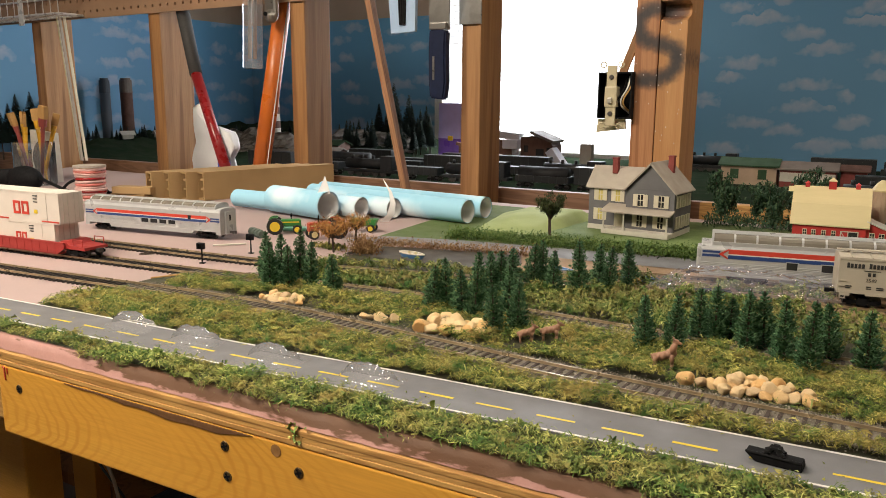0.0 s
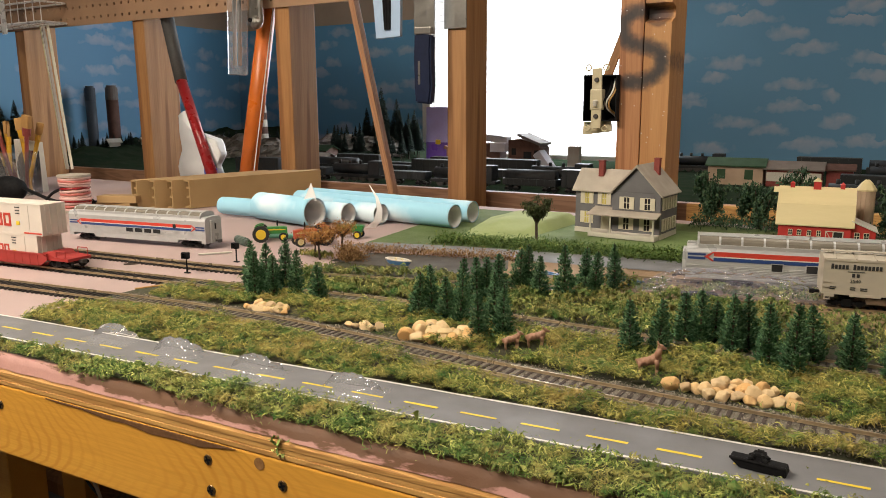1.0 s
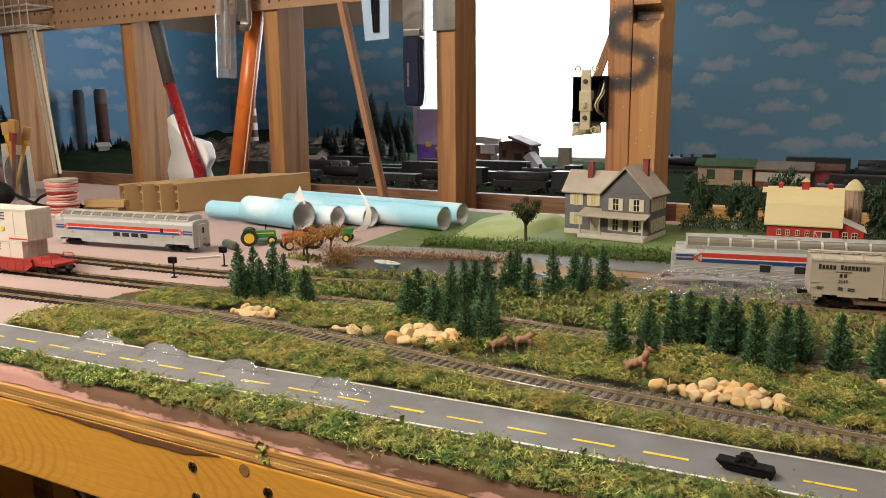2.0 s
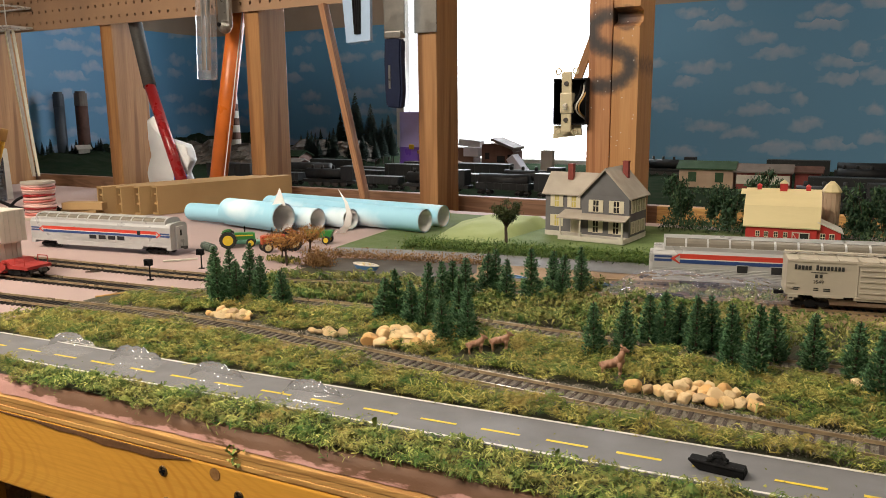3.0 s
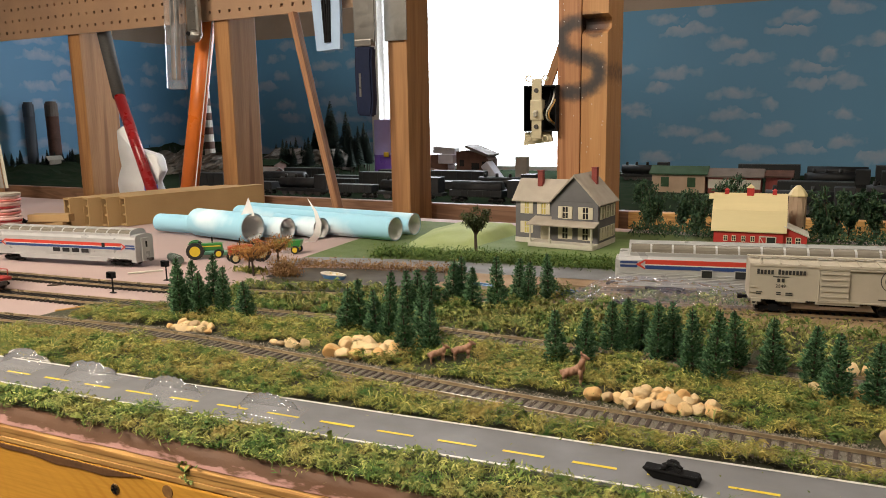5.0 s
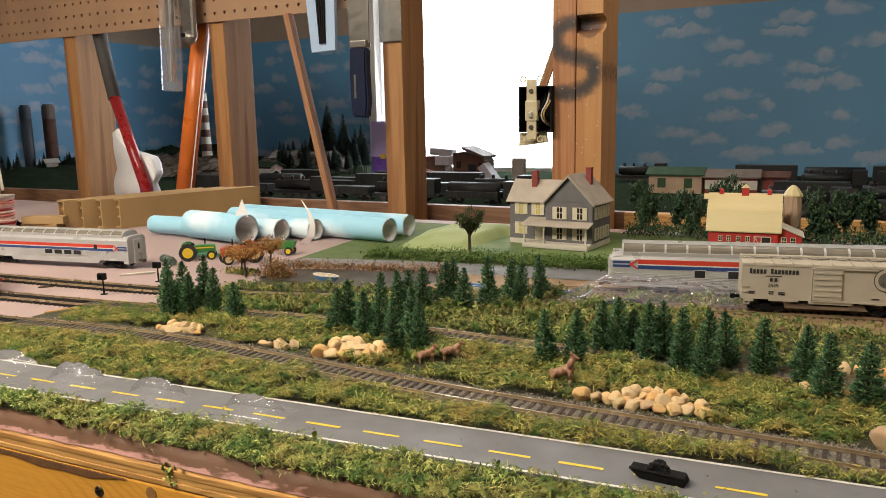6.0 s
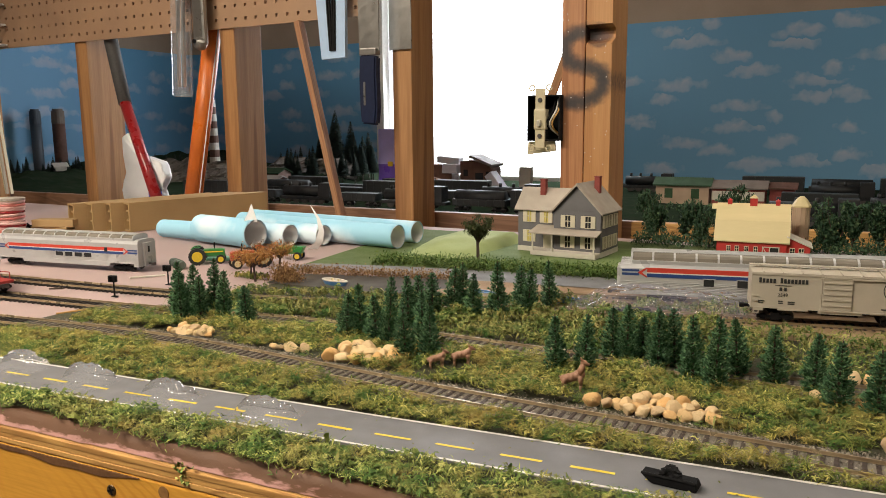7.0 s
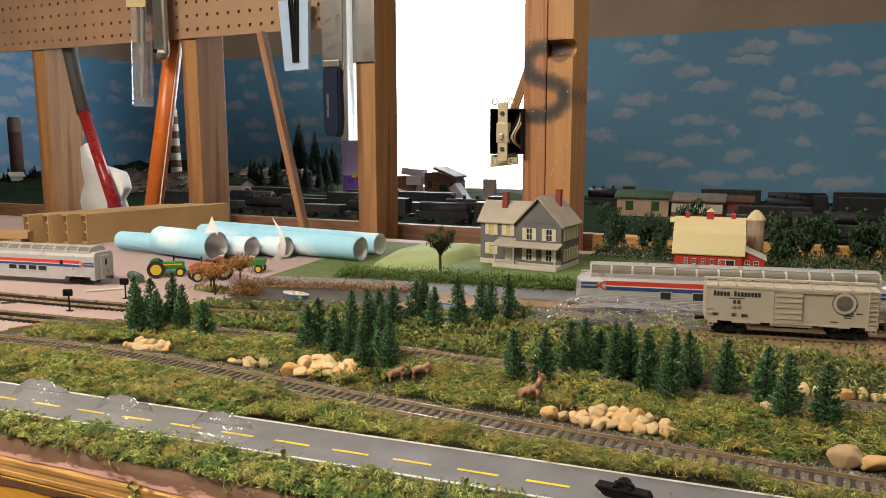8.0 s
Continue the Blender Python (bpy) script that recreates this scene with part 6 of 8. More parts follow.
bm = bmesh.new()
nx, ny = 72, 22
g = []
for i in range(nx + 1):
    row = []
    for j in range(ny + 1):
        u, v = i / nx, j / ny
        x = -0.148 + 0.160 * u + 0.004 * noise.noise(Vector((u * 6, v * 6, 3)))
        front_y = 0.350 + 0.245 * (x + 0.135)
        back_y = 0.4225 + 0.207 * x
        arch = min(1.0, 5.0 * u + 0.05) * min(1.0, 3.0 * (1.0 - u) + 0.15)
        z = 0.0035 + 0.0175 * math.sin(min(1.0, v * 1.15) * math.pi / 2) * arch * (0.85 + 0.25 * noise.noise(Vector((u * 4, 1, 1))))
        z += 0.0042 * fold(u * 1.6, v, 2) * (0.3 + 0.7 * v)
        row.append(bm.verts.new((x, front_y + (back_y - front_y) * v - 0.004 * fold(u * 2, v, 9) * (1 - v), max(0.0042, z))))
    g.append(row)
for i in range(nx):
    for j in range(ny):
        bm.faces.new((g[i][j], g[i + 1][j], g[i + 1][j + 1], g[i][j + 1]))
film = solid("plastic_film", bm, "film", "crumpled clear plastic film in front of the coach", "plastic film", smooth=False)
film.visible_shadow = False
# dark oddments seen through the film
bm = bmesh.new()
prism(bm, [(-0.016, 0.0), (0.018, 0.0), (0.016, 0.003), (0.004, 0.0042), (-0.014, 0.003)], -0.004, 0.004, "y")
ob = solid("coupler_strip", bm, "black", "flat black plastic strip lying under the clear film", "plastic strip")
ob.matrix_world = pose(-0.094, 0.372, 0.0012, 0, 0, 14)


# track-side signals
def signal(x, y, rz):
    t = thing("track_signal", "small black track-side signal on a post", "signal", "track signals", at=(x, y, 0), rz=rz)
    bm = bmesh.new()
    rod(bm, (0, 0, 0), (0, 0, 0.016), 0.0009, 0.0007, 8)
    box(bm, -0.003, 0.003, -0.002, 0.002, 0, 0.0010, 0.0003)
    part("post", bm, "black", t)
    bm = bmesh.new()
    box(bm, -0.0052, 0.0034, -0.0022, 0.0022, 0.015, 0.0218, 0.0010)
    head_ob = part("head", bm, "black", t)
    for z in (0.0170, 0.0200):
        bm = bmesh.new()
        rod(bm, (-0.001, -0.0022, z), (-0.001, -0.0040, z), 0.0012, 0.0014, 10, caps=False)
        part("visor", bm, "black", head_ob)
    return t


signal(-0.5752, 0.2176, 15)
signal(-0.5714, 0.2833, 10)
bm = bmesh.new()
box(bm, -0.019, 0.019, -0.002, 0.002, 0.0, 0.0016, 0.0003)
ob = solid("wood_strip", bm, "offwhite", "thin pale wooden strip lying on the foam", "wood strip")
ob.matrix_world = pose(-0.628, 0.305, 0.0, 0, 0, 50)
bm = bmesh.new()
box(bm, -0.013, 0.013, -0.0015, 0.0015, 0.0, 0.0014, 0.0003)
ob = solid("wood_strip", bm, "ply", "thin tan wooden strip lying on the foam", "wood strip")
ob.matrix_world = pose(-0.556, 0.155, 0.0, 0, 0, 65)


# ---- small trees ----
def leaf_tree(x, y, height, crown_r, leaf, n, seed, label, leaf_size=0.0028, lift=0.9, name="deciduous_tree"):
    rng = random.Random(seed)
    t = thing(name, label, "tree", at=(x, y, 0))
    bm = bmesh.new()
    tips = []
    top = Vector((rng.uniform(-0.1, 0.1) * height, rng.uniform(-0.1, 0.1) * height, height * 0.55))
    rod(bm, (0, 0, -0.001), top * 0.6, height * 0.024, height * 0.018, 8)
    for k in range(9):
        a = k * 2.4 + rng.uniform(-0.3, 0.3)
        base = top * rng.uniform(0.45, 0.62)
        mid = base + Vector((math.cos(a), math.sin(a), lift)) * crown_r * rng.uniform(0.35, 0.5)
        tip = mid + Vector((math.cos(a + 0.4), math.sin(a + 0.4), rng.uniform(0.2, 0.9) + lift - 0.9)) * crown_r * rng.uniform(0.35, 0.6)
        rod(bm, base, mid, height * 0.018, height * 0.011, 6)
        rod(bm, mid, tip, height * 0.011, height * 0.004, 6)
        tips += [mid, tip]
    part("trunk", bm, "trunk", t)
    spots = []
    for k in range(n):
        c = tips[rng.randrange(len(tips))]
        spots.append((c.x + rng.gauss(0, crown_r * 0.20), c.y + rng.gauss(0, crown_r * 0.20), c.z + rng.gauss(0, crown_r * 0.16)))
    ob = flakes("crown", spots, leaf_size, leaf, "", "", flat=1.2, rise=0.001, kind="")
    for key in ("label", "category", "kind"):
        if key in ob:
            del ob[key]
    ob.parent = t
    return t


leaf_tree(-0.500, 0.340, 0.058, 0.020, "rust", 2000, 3, "small model tree with orange-red autumn leaves", 0.0021)
leaf_tree(-0.515, 0.350, 0.049, 0.016, "rust", 800, 8, "small model tree with rusty autumn leaves", 0.0021)
leaf_tree(-0.510, 0.392, 0.062, 0.015, "rust", 1200, 5, "small sparse model tree with rusty leaves", 0.0021)
M["olive"] = leafy("olive_leaves", (0.03, 0.045, 0.015), (0.055, 0.07, 0.025), (0.085, 0.10, 0.035))
leaf_tree(-0.328, 0.551, 0.092, 0.0150, "olive", 3200, 9, "dark olive model tree on the lawn", 0.0026, 1.7)
hs = [(-0.464 + random.gauss(0, 0.0085), 0.350 + random.gauss(0, 0.005), abs(random.gauss(0, 0.0075))) for k in range(3600)]
flakes("shrub", hs, 0.0022, "brush", "round brown bush beside the water", "shrub", flat=1.2, rise=0.004)
hs = [(-0.515 + random.gauss(0, 0.012), 0.352 + random.gauss(0, 0.004), abs(random.gauss(0, 0.002))) for k in range(500)]
flakes("shrub", hs, 0.0034, "grass", "low green bush beside the foam", "shrub", flat=1.0, rise=0.003)
# shrubs behind the barn and house
M["shrub"] = leafy("shrub_leaves", (0.016, 0.045, 0.024), (0.040, 0.085, 0.042), (0.10, 0.15, 0.065))


def upright_shrub(x, y, h, seed):
    """A few knobbly stems, each hung with clumps of small leaves."""
    rng = random.Random(seed)
    t = thing("model_shrub", "shaggy upright dark green model shrub behind the farm", "shrub", "shrubs behind the farm", at=(x, y, 0))
    bm = bmesh.new()
    spots = []
    for k in range(5):
        a = rng.uniform(0, 6.283)
        lean = rng.uniform(0.05, 0.36)
        tip = Vector((math.cos(a) * lean, math.sin(a) * lean, 1.0)) * h * rng.uniform(0.62, 1.0)
        rod(bm, (0, 0, -0.001), tip, h * 0.016, h * 0.006, 5)
        for q in range(6):
            u = 0.22 + 0.78 * (q + rng.uniform(0, 0.7)) / 6
            clump = tip * u + Vector((rng.gauss(0, 1), rng.gauss(0, 1), rng.gauss(0, 0.4))) * h * 0.05
            for w in range(52):
                spots.append((clump.x + rng.gauss(0, h * 0.038), clump.y + rng.gauss(0, h * 0.038), clump.z + rng.gauss(0, h * 0.042)))
    part("stem", bm, "trunk", t)
    ob = flakes("crown", spots, 0.0044, "shrub", "", "", flat=1.3, rise=0.001, kind="", slim=(0.3, 0.6))
    for key in ("label", "category", "kind"):
        if key in ob:
            del ob[key]
    ob.parent = t


for k in range(30):
    x = -0.19 + 0.0235 * k + random.uniform(-0.009, 0.009)
    if -0.052 < x < 0.040:
        continue
    upright_shrub(x, 0.830 + random.uniform(-0.04, 0.05), random.uniform(0.058, 0.086), 40 + k)
hs = []
for k in range(9000):
    x = random.uniform(-0.19, 0.46)
    hs.append((x, 0.80 + 0.04 * x + random.gauss(0, 0.022), abs(random.gauss(0, 0.006))))
flakes("undergrowth", hs, 0.0045, "shrub", "dark green undergrowth behind the farm", "undergrowth", flat=0.8, rise=0.006, slim=(0.25, 0.5))


# ---- boat and pool toys ----
M["boatblue"] = mat("boat_blue", (0.06, 0.16, 0.33), 0.4, var=0.1, scale=150)


def boat(x, y, rz, L, W, H, mats, label):
    t = thing("model_boat", label, "boat", "model boats", at=(x, y, 0.0013), rz=rz)
    n = 20
    ring = [(L * math.cos(a) * (1.12 if math.cos(a) > 0 else 1), W * math.sin(a) * (1 - 0.35 * max(0, math.cos(a)))) for a in np.linspace(0, 2 * math.pi, n, endpoint=False)]
    for name, z0, z1, k0, k1, m in (("hull", 0, H * 0.8, 0.80, 1.0, mats[0]), ("gunwale", H * 0.8, H, 1.0, 1.02, mats[1])):
        bm = bmesh.new()
        lo = [bm.verts.new((a * k0, b * k0, z0)) for a, b in ring]
        hi = [bm.verts.new((a * k1, b * k1, z1)) for a, b in ring]
        inn = [bm.verts.new((a * 0.84, b * 0.80, z1)) for a, b in ring]
        dn = [bm.verts.new((a * 0.80, b * 0.76, z1 * 0.55)) for a, b in ring]
        for p, q in ((lo, hi), (hi, inn), (inn, dn)):
            for i in range(n):
                bm.faces.new((p[i], p[(i + 1) % n], q[(i + 1) % n], q[i]))
        bm.faces.new(dn[::-1])
        bmesh.ops.recalc_face_normals(bm, faces=bm.faces)
        part(name, bm, m, t)
    return t


bt = boat(-0.406, 0.357, -8, 0.017, 0.0072, 0.0055, ("boatblue", "offwhite"), "little white and blue rowing boat with two plain pegs")
for k, x in enumerate((-0.003, 0.006)):
    bm = bmesh.new()
    rod(bm, (x, 0, 0.002), (x, 0, 0.0068), 0.0016, 0.0012, 10)
    part("peg", bm, "straw", bt)
boat(-0.165, 0.383, 10, 0.017, 0.008, 0.004, ("boatblue", "boatblue"), "little blue boat lying on the dirt")
boat(-0.243, 0.378, -5, 0.014, 0.006, 0.004, ("offwhite", "boatblue"), "little pale boat among the trees")


# ---- tractors ----
M["tgreen"] = mat("tractor_green", (0.03, 0.20, 0.04), 0.4, var=0.1, scale=150)
M["tyellow"] = mat("tractor_yellow", (0.70, 0.50, 0.03), 0.45, var=0.08, scale=150)
M["tred"] = mat("tractor_red", (0.48, 0.07, 0.03), 0.4, var=0.1, scale=150)
M["tyre"] = mat("tyre_rubber", (0.018, 0.018, 0.018), 0.75, var=0.2, scale=300)


def wheel(parent, x, y, r, w, rim):
    bm = bmesh.new()
    rod(bm, (x, y - w / 2, r), (x, y + w / 2, r), r, seg=24)
    for k in range(18):
        a = k * math.pi / 9
        cx, cz = x + r * math.cos(a), r + r * math.sin(a)
        box(bm, -r * 0.05, r * 0.05, y - w / 2, y + w / 2, -r * 0.05, r * 0.05, m=Matrix.Translation((cx, 0, cz)) @ pose(0, 0, 0, 0, -math.degrees(a), 0))
    wv = part("wheel", bm, "tyre", parent)
    bm = bmesh.new()
    rod(bm, (x, y - w / 2 - 0.0004, r), (x, y + w / 2 + 0.0004, r), r * 0.62, seg=20)
    rod(bm, (x, y - w / 2 - 0.0012, r), (x, y + w / 2 + 0.0012, r), r * 0.16, seg=10)
    part("rim", bm, rim, wv)


def tractor(x, y, rz, body, rim, label, s=1.0):
    t = thing("toy_tractor", label, "tractor", "toy farm vehicles", at=(x, y, 0.0), rz=rz)
    t.scale = (s, s, s)
    bm = bmesh.new()
    box(bm, -0.002, 0.020, -0.004, 0.004, 0.0085, 0.0165, 0.0012)
    box(bm, -0.012, 0.0, -0.0035, 0.0035, 0.007, 0.0120, 0.0008)
    box(bm, 0.0185, 0.0210, -0.0038, 0.0038, 0.0075, 0.0160, 0.0006)
    bd = part("bonnet", bm, body, t)
    bm = bmesh.new()
    box(bm, -0.001, 0.019, -0.0043, 0.0043, 0.0128, 0.0140)
    part("trim_band", bm, rim, bd)
    for sgn in (-1, 1):
        bm = bmesh.new()
        arc = [(-0.008 + 0.0108 * math.cos(a), 0.009 + 0.0108 * math.sin(a)) for a in np.linspace(1.25, 2.3, 9)]
        arc += [(-0.008 + 0.0100 * math.cos(a), 0.009 + 0.0100 * math.sin(a)) for a in np.linspace(2.3, 1.25, 9)]
        prism(bm, arc, sgn * 0.0060 - 0.0014, sgn * 0.0060 + 0.0014, "y")
        part("fender", bm, body, t)
        wheel(t, -0.008, sgn * 0.0085, 0.0092, 0.004, rim)
        wheel(t, 0.0165, sgn * 0.0060, 0.0050, 0.0025, rim)
    bm = bmesh.new()
    rod(bm, (0.010, 0, 0.016), (0.010, 0, 0.0235), 0.0006, seg=8)
    rod(bm, (0.010, 0, 0.0185), (0.010, 0, 0.0215), 0.0009, seg=8)
    part("exhaust", bm, "black", t)
    bm = bmesh.new()
    rod(bm, (-0.004, 0, 0.0125), (-0.0065, 0, 0.0175), 0.0005, seg=6)
    for k in range(12):
        a, b = k * math.pi / 6, (k + 1) * math.pi / 6
        f = lambda q: Vector((-0.0065 + 0.0012 * math.cos(q), 0.0026 * math.sin(q), 0.0175 + 0.0012 * math.cos(q)))
        rod(bm, f(a), f(b), 0.0003, seg=5)
    part("steering_wheel", bm, "black", t)
    bm = bmesh.new()
    box(bm, -0.0125, -0.0085, -0.0025, 0.0025, 0.0118, 0.0130, 0.0004)
    box(bm, -0.0132, -0.0122, -0.0025, 0.0025, 0.0118, 0.0155, 0.0004)
    part("seat", bm, body, t)
    return t


tractor(-0.6330, 0.400, 40, "tgreen", "tyellow", "green toy tractor with yellow wheels on the foam", 1.12)
tractor(-0.5640, 0.408, 238, "tred", "straw", "red toy tractor with cream wheels behind the autumn trees", 1.25)
t = thing("toy_cart", "green toy farm cart with yellow wheels", "cart", "toy farm vehicles", at=(-0.552, 0.470, 0), rz=20)
bm = bmesh.new()
prism(bm, [(-0.018, 0.008), (0.012, 0.008), (0.016, 0.017), (-0.020, 0.017)], -0.006, 0.006, "y")
part("hopper", bm, "tgreen", t)
for sgn in (-1, 1):
    wheel(t, 0.008, sgn * 0.0075, 0.0052, 0.0025, "tyellow")
bm = bmesh.new()
rod(bm, (-0.016, 0, 0.009), (-0.034, 0, 0.006), 0.0008, seg=6)
rod(bm, (-0.034, 0, 0.006), (-0.034, 0, 0.0), 0.0008, seg=6)
part("drawbar", bm, "tgreen", t)
M["mint"] = mat("mint_plastic", (0.14, 0.36, 0.26), 0.5, var=0.1, scale=100)
bm = bmesh.new()
box(bm, -0.022, 0.022, -0.007, 0.007, 0.0, 0.0045, 0.0012)
box(bm, -0.016, 0.012, -0.005, 0.005, 0.0045, 0.0070, 0.0010)
ob = solid("toy_harrow", bm, "mint", "pale green toy implement behind the tractor", "toy implement")
ob.matrix_world = pose(-0.640, 0.425, 0, 0, 0, 22)

# a little grey-green tank lying by the tractor, and a sliver of bark on the foam
M["tank"] = mat("grey_green_metal", (0.13, 0.17, 0.14), 0.5, alt=(0.07, 0.09, 0.075), var=0.4, scale=180)
tank = thing("toy_tank", "grey-green toy cylinder tank lying on the foam", "toy tank", at=(-0.640, 0.362, 0.0052), rz=-24)
bm = bmesh.new()
rod(bm, (-0.018, 0, 0), (0.015, 0, 0), 0.0052, 0.0044, seg=18)
for x in (-0.010, 0.0, 0.009):
    rod(bm, (x - 0.0006, 0, 0), (x + 0.0006, 0, 0), 0.0055, seg=18)
part("barrel", bm, "tank", tank)
bm = bmesh.new()
rod(bm, (-0.0215, 0, 0), (-0.018, 0, 0), 0.0026, 0.0040, seg=14)
part("cap", bm, "mint", tank)
bm = bmesh.new()
rod(bm, (-0.0072, 0, 0.0008), (0.0, 0.0006, 0.0010), 0.0007, 0.0012, seg=7)
rod(bm, (0.0, 0.0006, 0.0010), (0.0075, -0.0004, 0.0008), 0.0012, 0.0005, seg=7)
chip = solid("bark_chip", bm, "trunk", "brown sliver of bark lying on the foam", "wood chip")
chip.matrix_world = pose(-0.6625, 0.2157, 0, 0, 0, 40)

# a sprig of turf hanging from the edge of the foam
sprig = [(-0.231 + random.gauss(0, 0.0022), -0.0215 + random.gauss(0, 0.0008), random.uniform(-0.020, -0.008)) for k in range(34)]
flakes("turf_sprig", sprig, 0.0042, "turf_leaf", "sprig of green turf hanging over the table edge", "turf sprig", flat=1.0, rise=0.001, kind="", slim=(0.2, 0.5))
crumbs = [(random.uniform(-0.5, 0.12), 0, 0) for k in range(70)]
crumbs = [(x, random.uniform(road_lo(x) + 0.003, road_hi(x) - 0.003), road_z(x, 0.5) + 0.0003) for x, _, _ in crumbs]
flakes("crumbs", crumbs, 0.0014, "grass", "crumbs of turf fallen on the road", "debris", flat=0.2, rise=0.0002, slim=(0.3, 0.8))

# ---- screws and knots in the apron ----
M["screw"] = mat("bronze_screw", (0.20, 0.13, 0.06), 0.38, 0.8, var=0.2, scale=300)
M["hole"] = mat("bored_wood", (0.17, 0.075, 0.025), 0.8, var=0.3, scale=200)
for sx, sz in ((-0.481, -0.035), (-0.284, -0.032), (-0.283, -0.051), (-0.229, -0.035), (-0.05, -0.035), (-0.052, -0.053)):
    m = E2 @ pose(sx, -0.004, sz, 90)
    bm = bmesh.new()
    bmesh.ops.create_cone(bm, cap_ends=True, segments=20, radius1=0.0036, radius2=0.0030, depth=0.0012, matrix=m)
    sc = part("screw", bm, "screw", apron)
    bm = bmesh.new()
    for a in (0, 90):
        box(bm, -0.0024, 0.0024, -0.0006, 0.0006, 0.0005, 0.0009, m=m @ pose(0, 0, 0, 0, 0, a + 20))
    part("slot", bm, "black", sc)
M["bore"] = mat("torn_bore", (0.34, 0.17, 0.05), 0.8, alt=(0.16, 0.07, 0.02), var=0.3, scale=260)
for sx, sz in ((-0.245, -0.0255), (-0.252, -0.060)):
    m = E2 @ pose(sx, -0.004, sz, 90)
    bm = bmesh.new()
    bmesh.ops.create_cone(bm, cap_ends=True, segments=20, radius1=0.0036, radius2=0.0036, depth=0.0007, matrix=m)
    part("bore_hole", bm, "bore", apron)
# waney gap under the plywood
bm = bmesh.new()
prism(bm, [(-0.43, -0.0208), (-0.412, -0.0218), (-0.395, -0.0216), (-0.37, -0.0238), (-0.352, -0.0232), (-0.33, -0.0256), (-0.312, -0.0246), (-0.29, -0.0252), (-0.275, -0.0226), (-0.262, -0.0208)], -0.0046, -0.0035, "y")
bmesh.ops.transform(bm, matrix=E2, verts=list(bm.verts))
part("waney_edge", bm, "hole", apron, "dark bark edge")
M["redink"] = mat("red_ink", (0.5, 0.04, 0.02), 0.6, var=0.2, scale=200)
bm = bmesh.new()
for x0, z0, x1, z1 in ((-0.4985, -0.0215, -0.4960, -0.0220), (-0.4965, -0.0220, -0.4960, -0.0310), (-0.4935, -0.0215, -0.4930, -0.0262)):
    rod(bm, E2 @ Vector((x0, -0.0043, z0)), E2 @ Vector((x1, -0.0043, z1)), 0.0006, seg=6)
part("ink_mark", bm, "redink", apron)

# things under the table
M["bluegrey"] = mat("blue_grey_crate", (0.06, 0.075, 0.095), 0.5, var=0.15, scale=10)
bx = thing("storage_crate", "dark blue-grey storage crate under the table", "crate", at=(-0.62, 0.42, FLOOR))
bm = bmesh.new()
box(bm, -0.25, 0.25, -0.2, 0.2, 0, 0.5, 0.01)
part("body", bm, "bluegrey", bx)
bm = bmesh.new()
box(bm, -0.26, 0.26, -0.21, 0.21, 0.5, 0.53, 0.008)
part("lid", bm, "black", bx)


def cable(points, r, material, label, name="cable"):
    cu = bpy.data.curves.new(name, "CURVE")
    cu.dimensions, cu.bevel_depth, cu.bevel_resolution, cu.resolution_u = "3D", r, 2, 6
    sp = cu.splines.new("BEZIER")
    sp.bezier_points.add(len(points) - 1)
    for bp, p in zip(sp.bezier_points, points):
        bp.co, bp.handle_left_type, bp.handle_right_type = p, "AUTO", "AUTO"
    tmp = bpy.data.objects.new(name, cu)
    me = bpy.data.meshes.new_from_object(tmp)
    bpy.data.objects.remove(tmp)
    me.materials.clear()
    me.materials.append(M[material])
    for p in me.polygons:
        p.use_smooth = True
    ob = new(name, me)
    if label:
        tagged(ob, label, "cable")
    return ob


cable([(-0.56, 0.06, -0.02), (-0.545, 0.05, -0.10), (-0.52, 0.06, -0.16), (-0.50, 0.05, -0.25), (-0.53, 0.05, -0.4)], 0.0015, "offwhite", "pale thin wire hanging under the table")
cable([(-0.54, 0.07, -0.02), (-0.55, 0.06, -0.13), (-0.51, 0.07, -0.2), (-0.53, 0.05, -0.4)], 0.0012, "bluegrey", "thin blue wire hanging under the table")
cable([(-0.44, 0.08, -0.02), (-0.43, 0.07, -0.12), (-0.40, 0.07, -0.22), (-0.42, 0.07, -0.5)], 0.0045, "black", "thick black cable hanging under the table")

# ---- tools and stock on the partition ----
def slanted(name, p0, p1, r0, r1, material, parent, seg=20):
    bm = bmesh.new()
    rod(bm, p0, p1, r0, r1, seg)
    return part(name, bm, material, parent, "", True)


M["orange"] = mat("orange_plastic", (0.62, 0.15, 0.02), 0.35, var=0.12, scale=30)
M["redpaint"] = mat("red_enamel", (0.29, 0.014, 0.016), 0.3, var=0.15, scale=40)
M["rubber"] = mat("dark_grip", (0.06, 0.058, 0.055), 0.7, var=0.2, scale=300, stretch=(1, 1, 2))
M["clearbag"] = clear_plastic("clear_bag", 0.12, 0.10, gloss=0.12)
M["whitebag"] = mat("white_bag", (0.74, 0.74, 0.74), 0.5, var=0.05, scale=30)
M["inkblue"] = mat("ink_blue", (0.03, 0.08, 0.45), 0.5, var=0.05, scale=30)
M["blade"] = mat("blade_steel", (0.32, 0.305, 0.28), 0.35, 0.8, var=0.15, scale=60)
M["chrome"] = mat("bright_wire", (0.72, 0.71, 0.69), 0.3, 0.3, var=0.1, scale=60)
M["navy"] = mat("navy_handle", (0.010, 0.016, 0.045), 0.55, var=0.15, scale=100, spec=0.2)
M["ivory"] = mat("ivory_bakelite", (0.58, 0.50, 0.33), 0.45, var=0.1, scale=100)

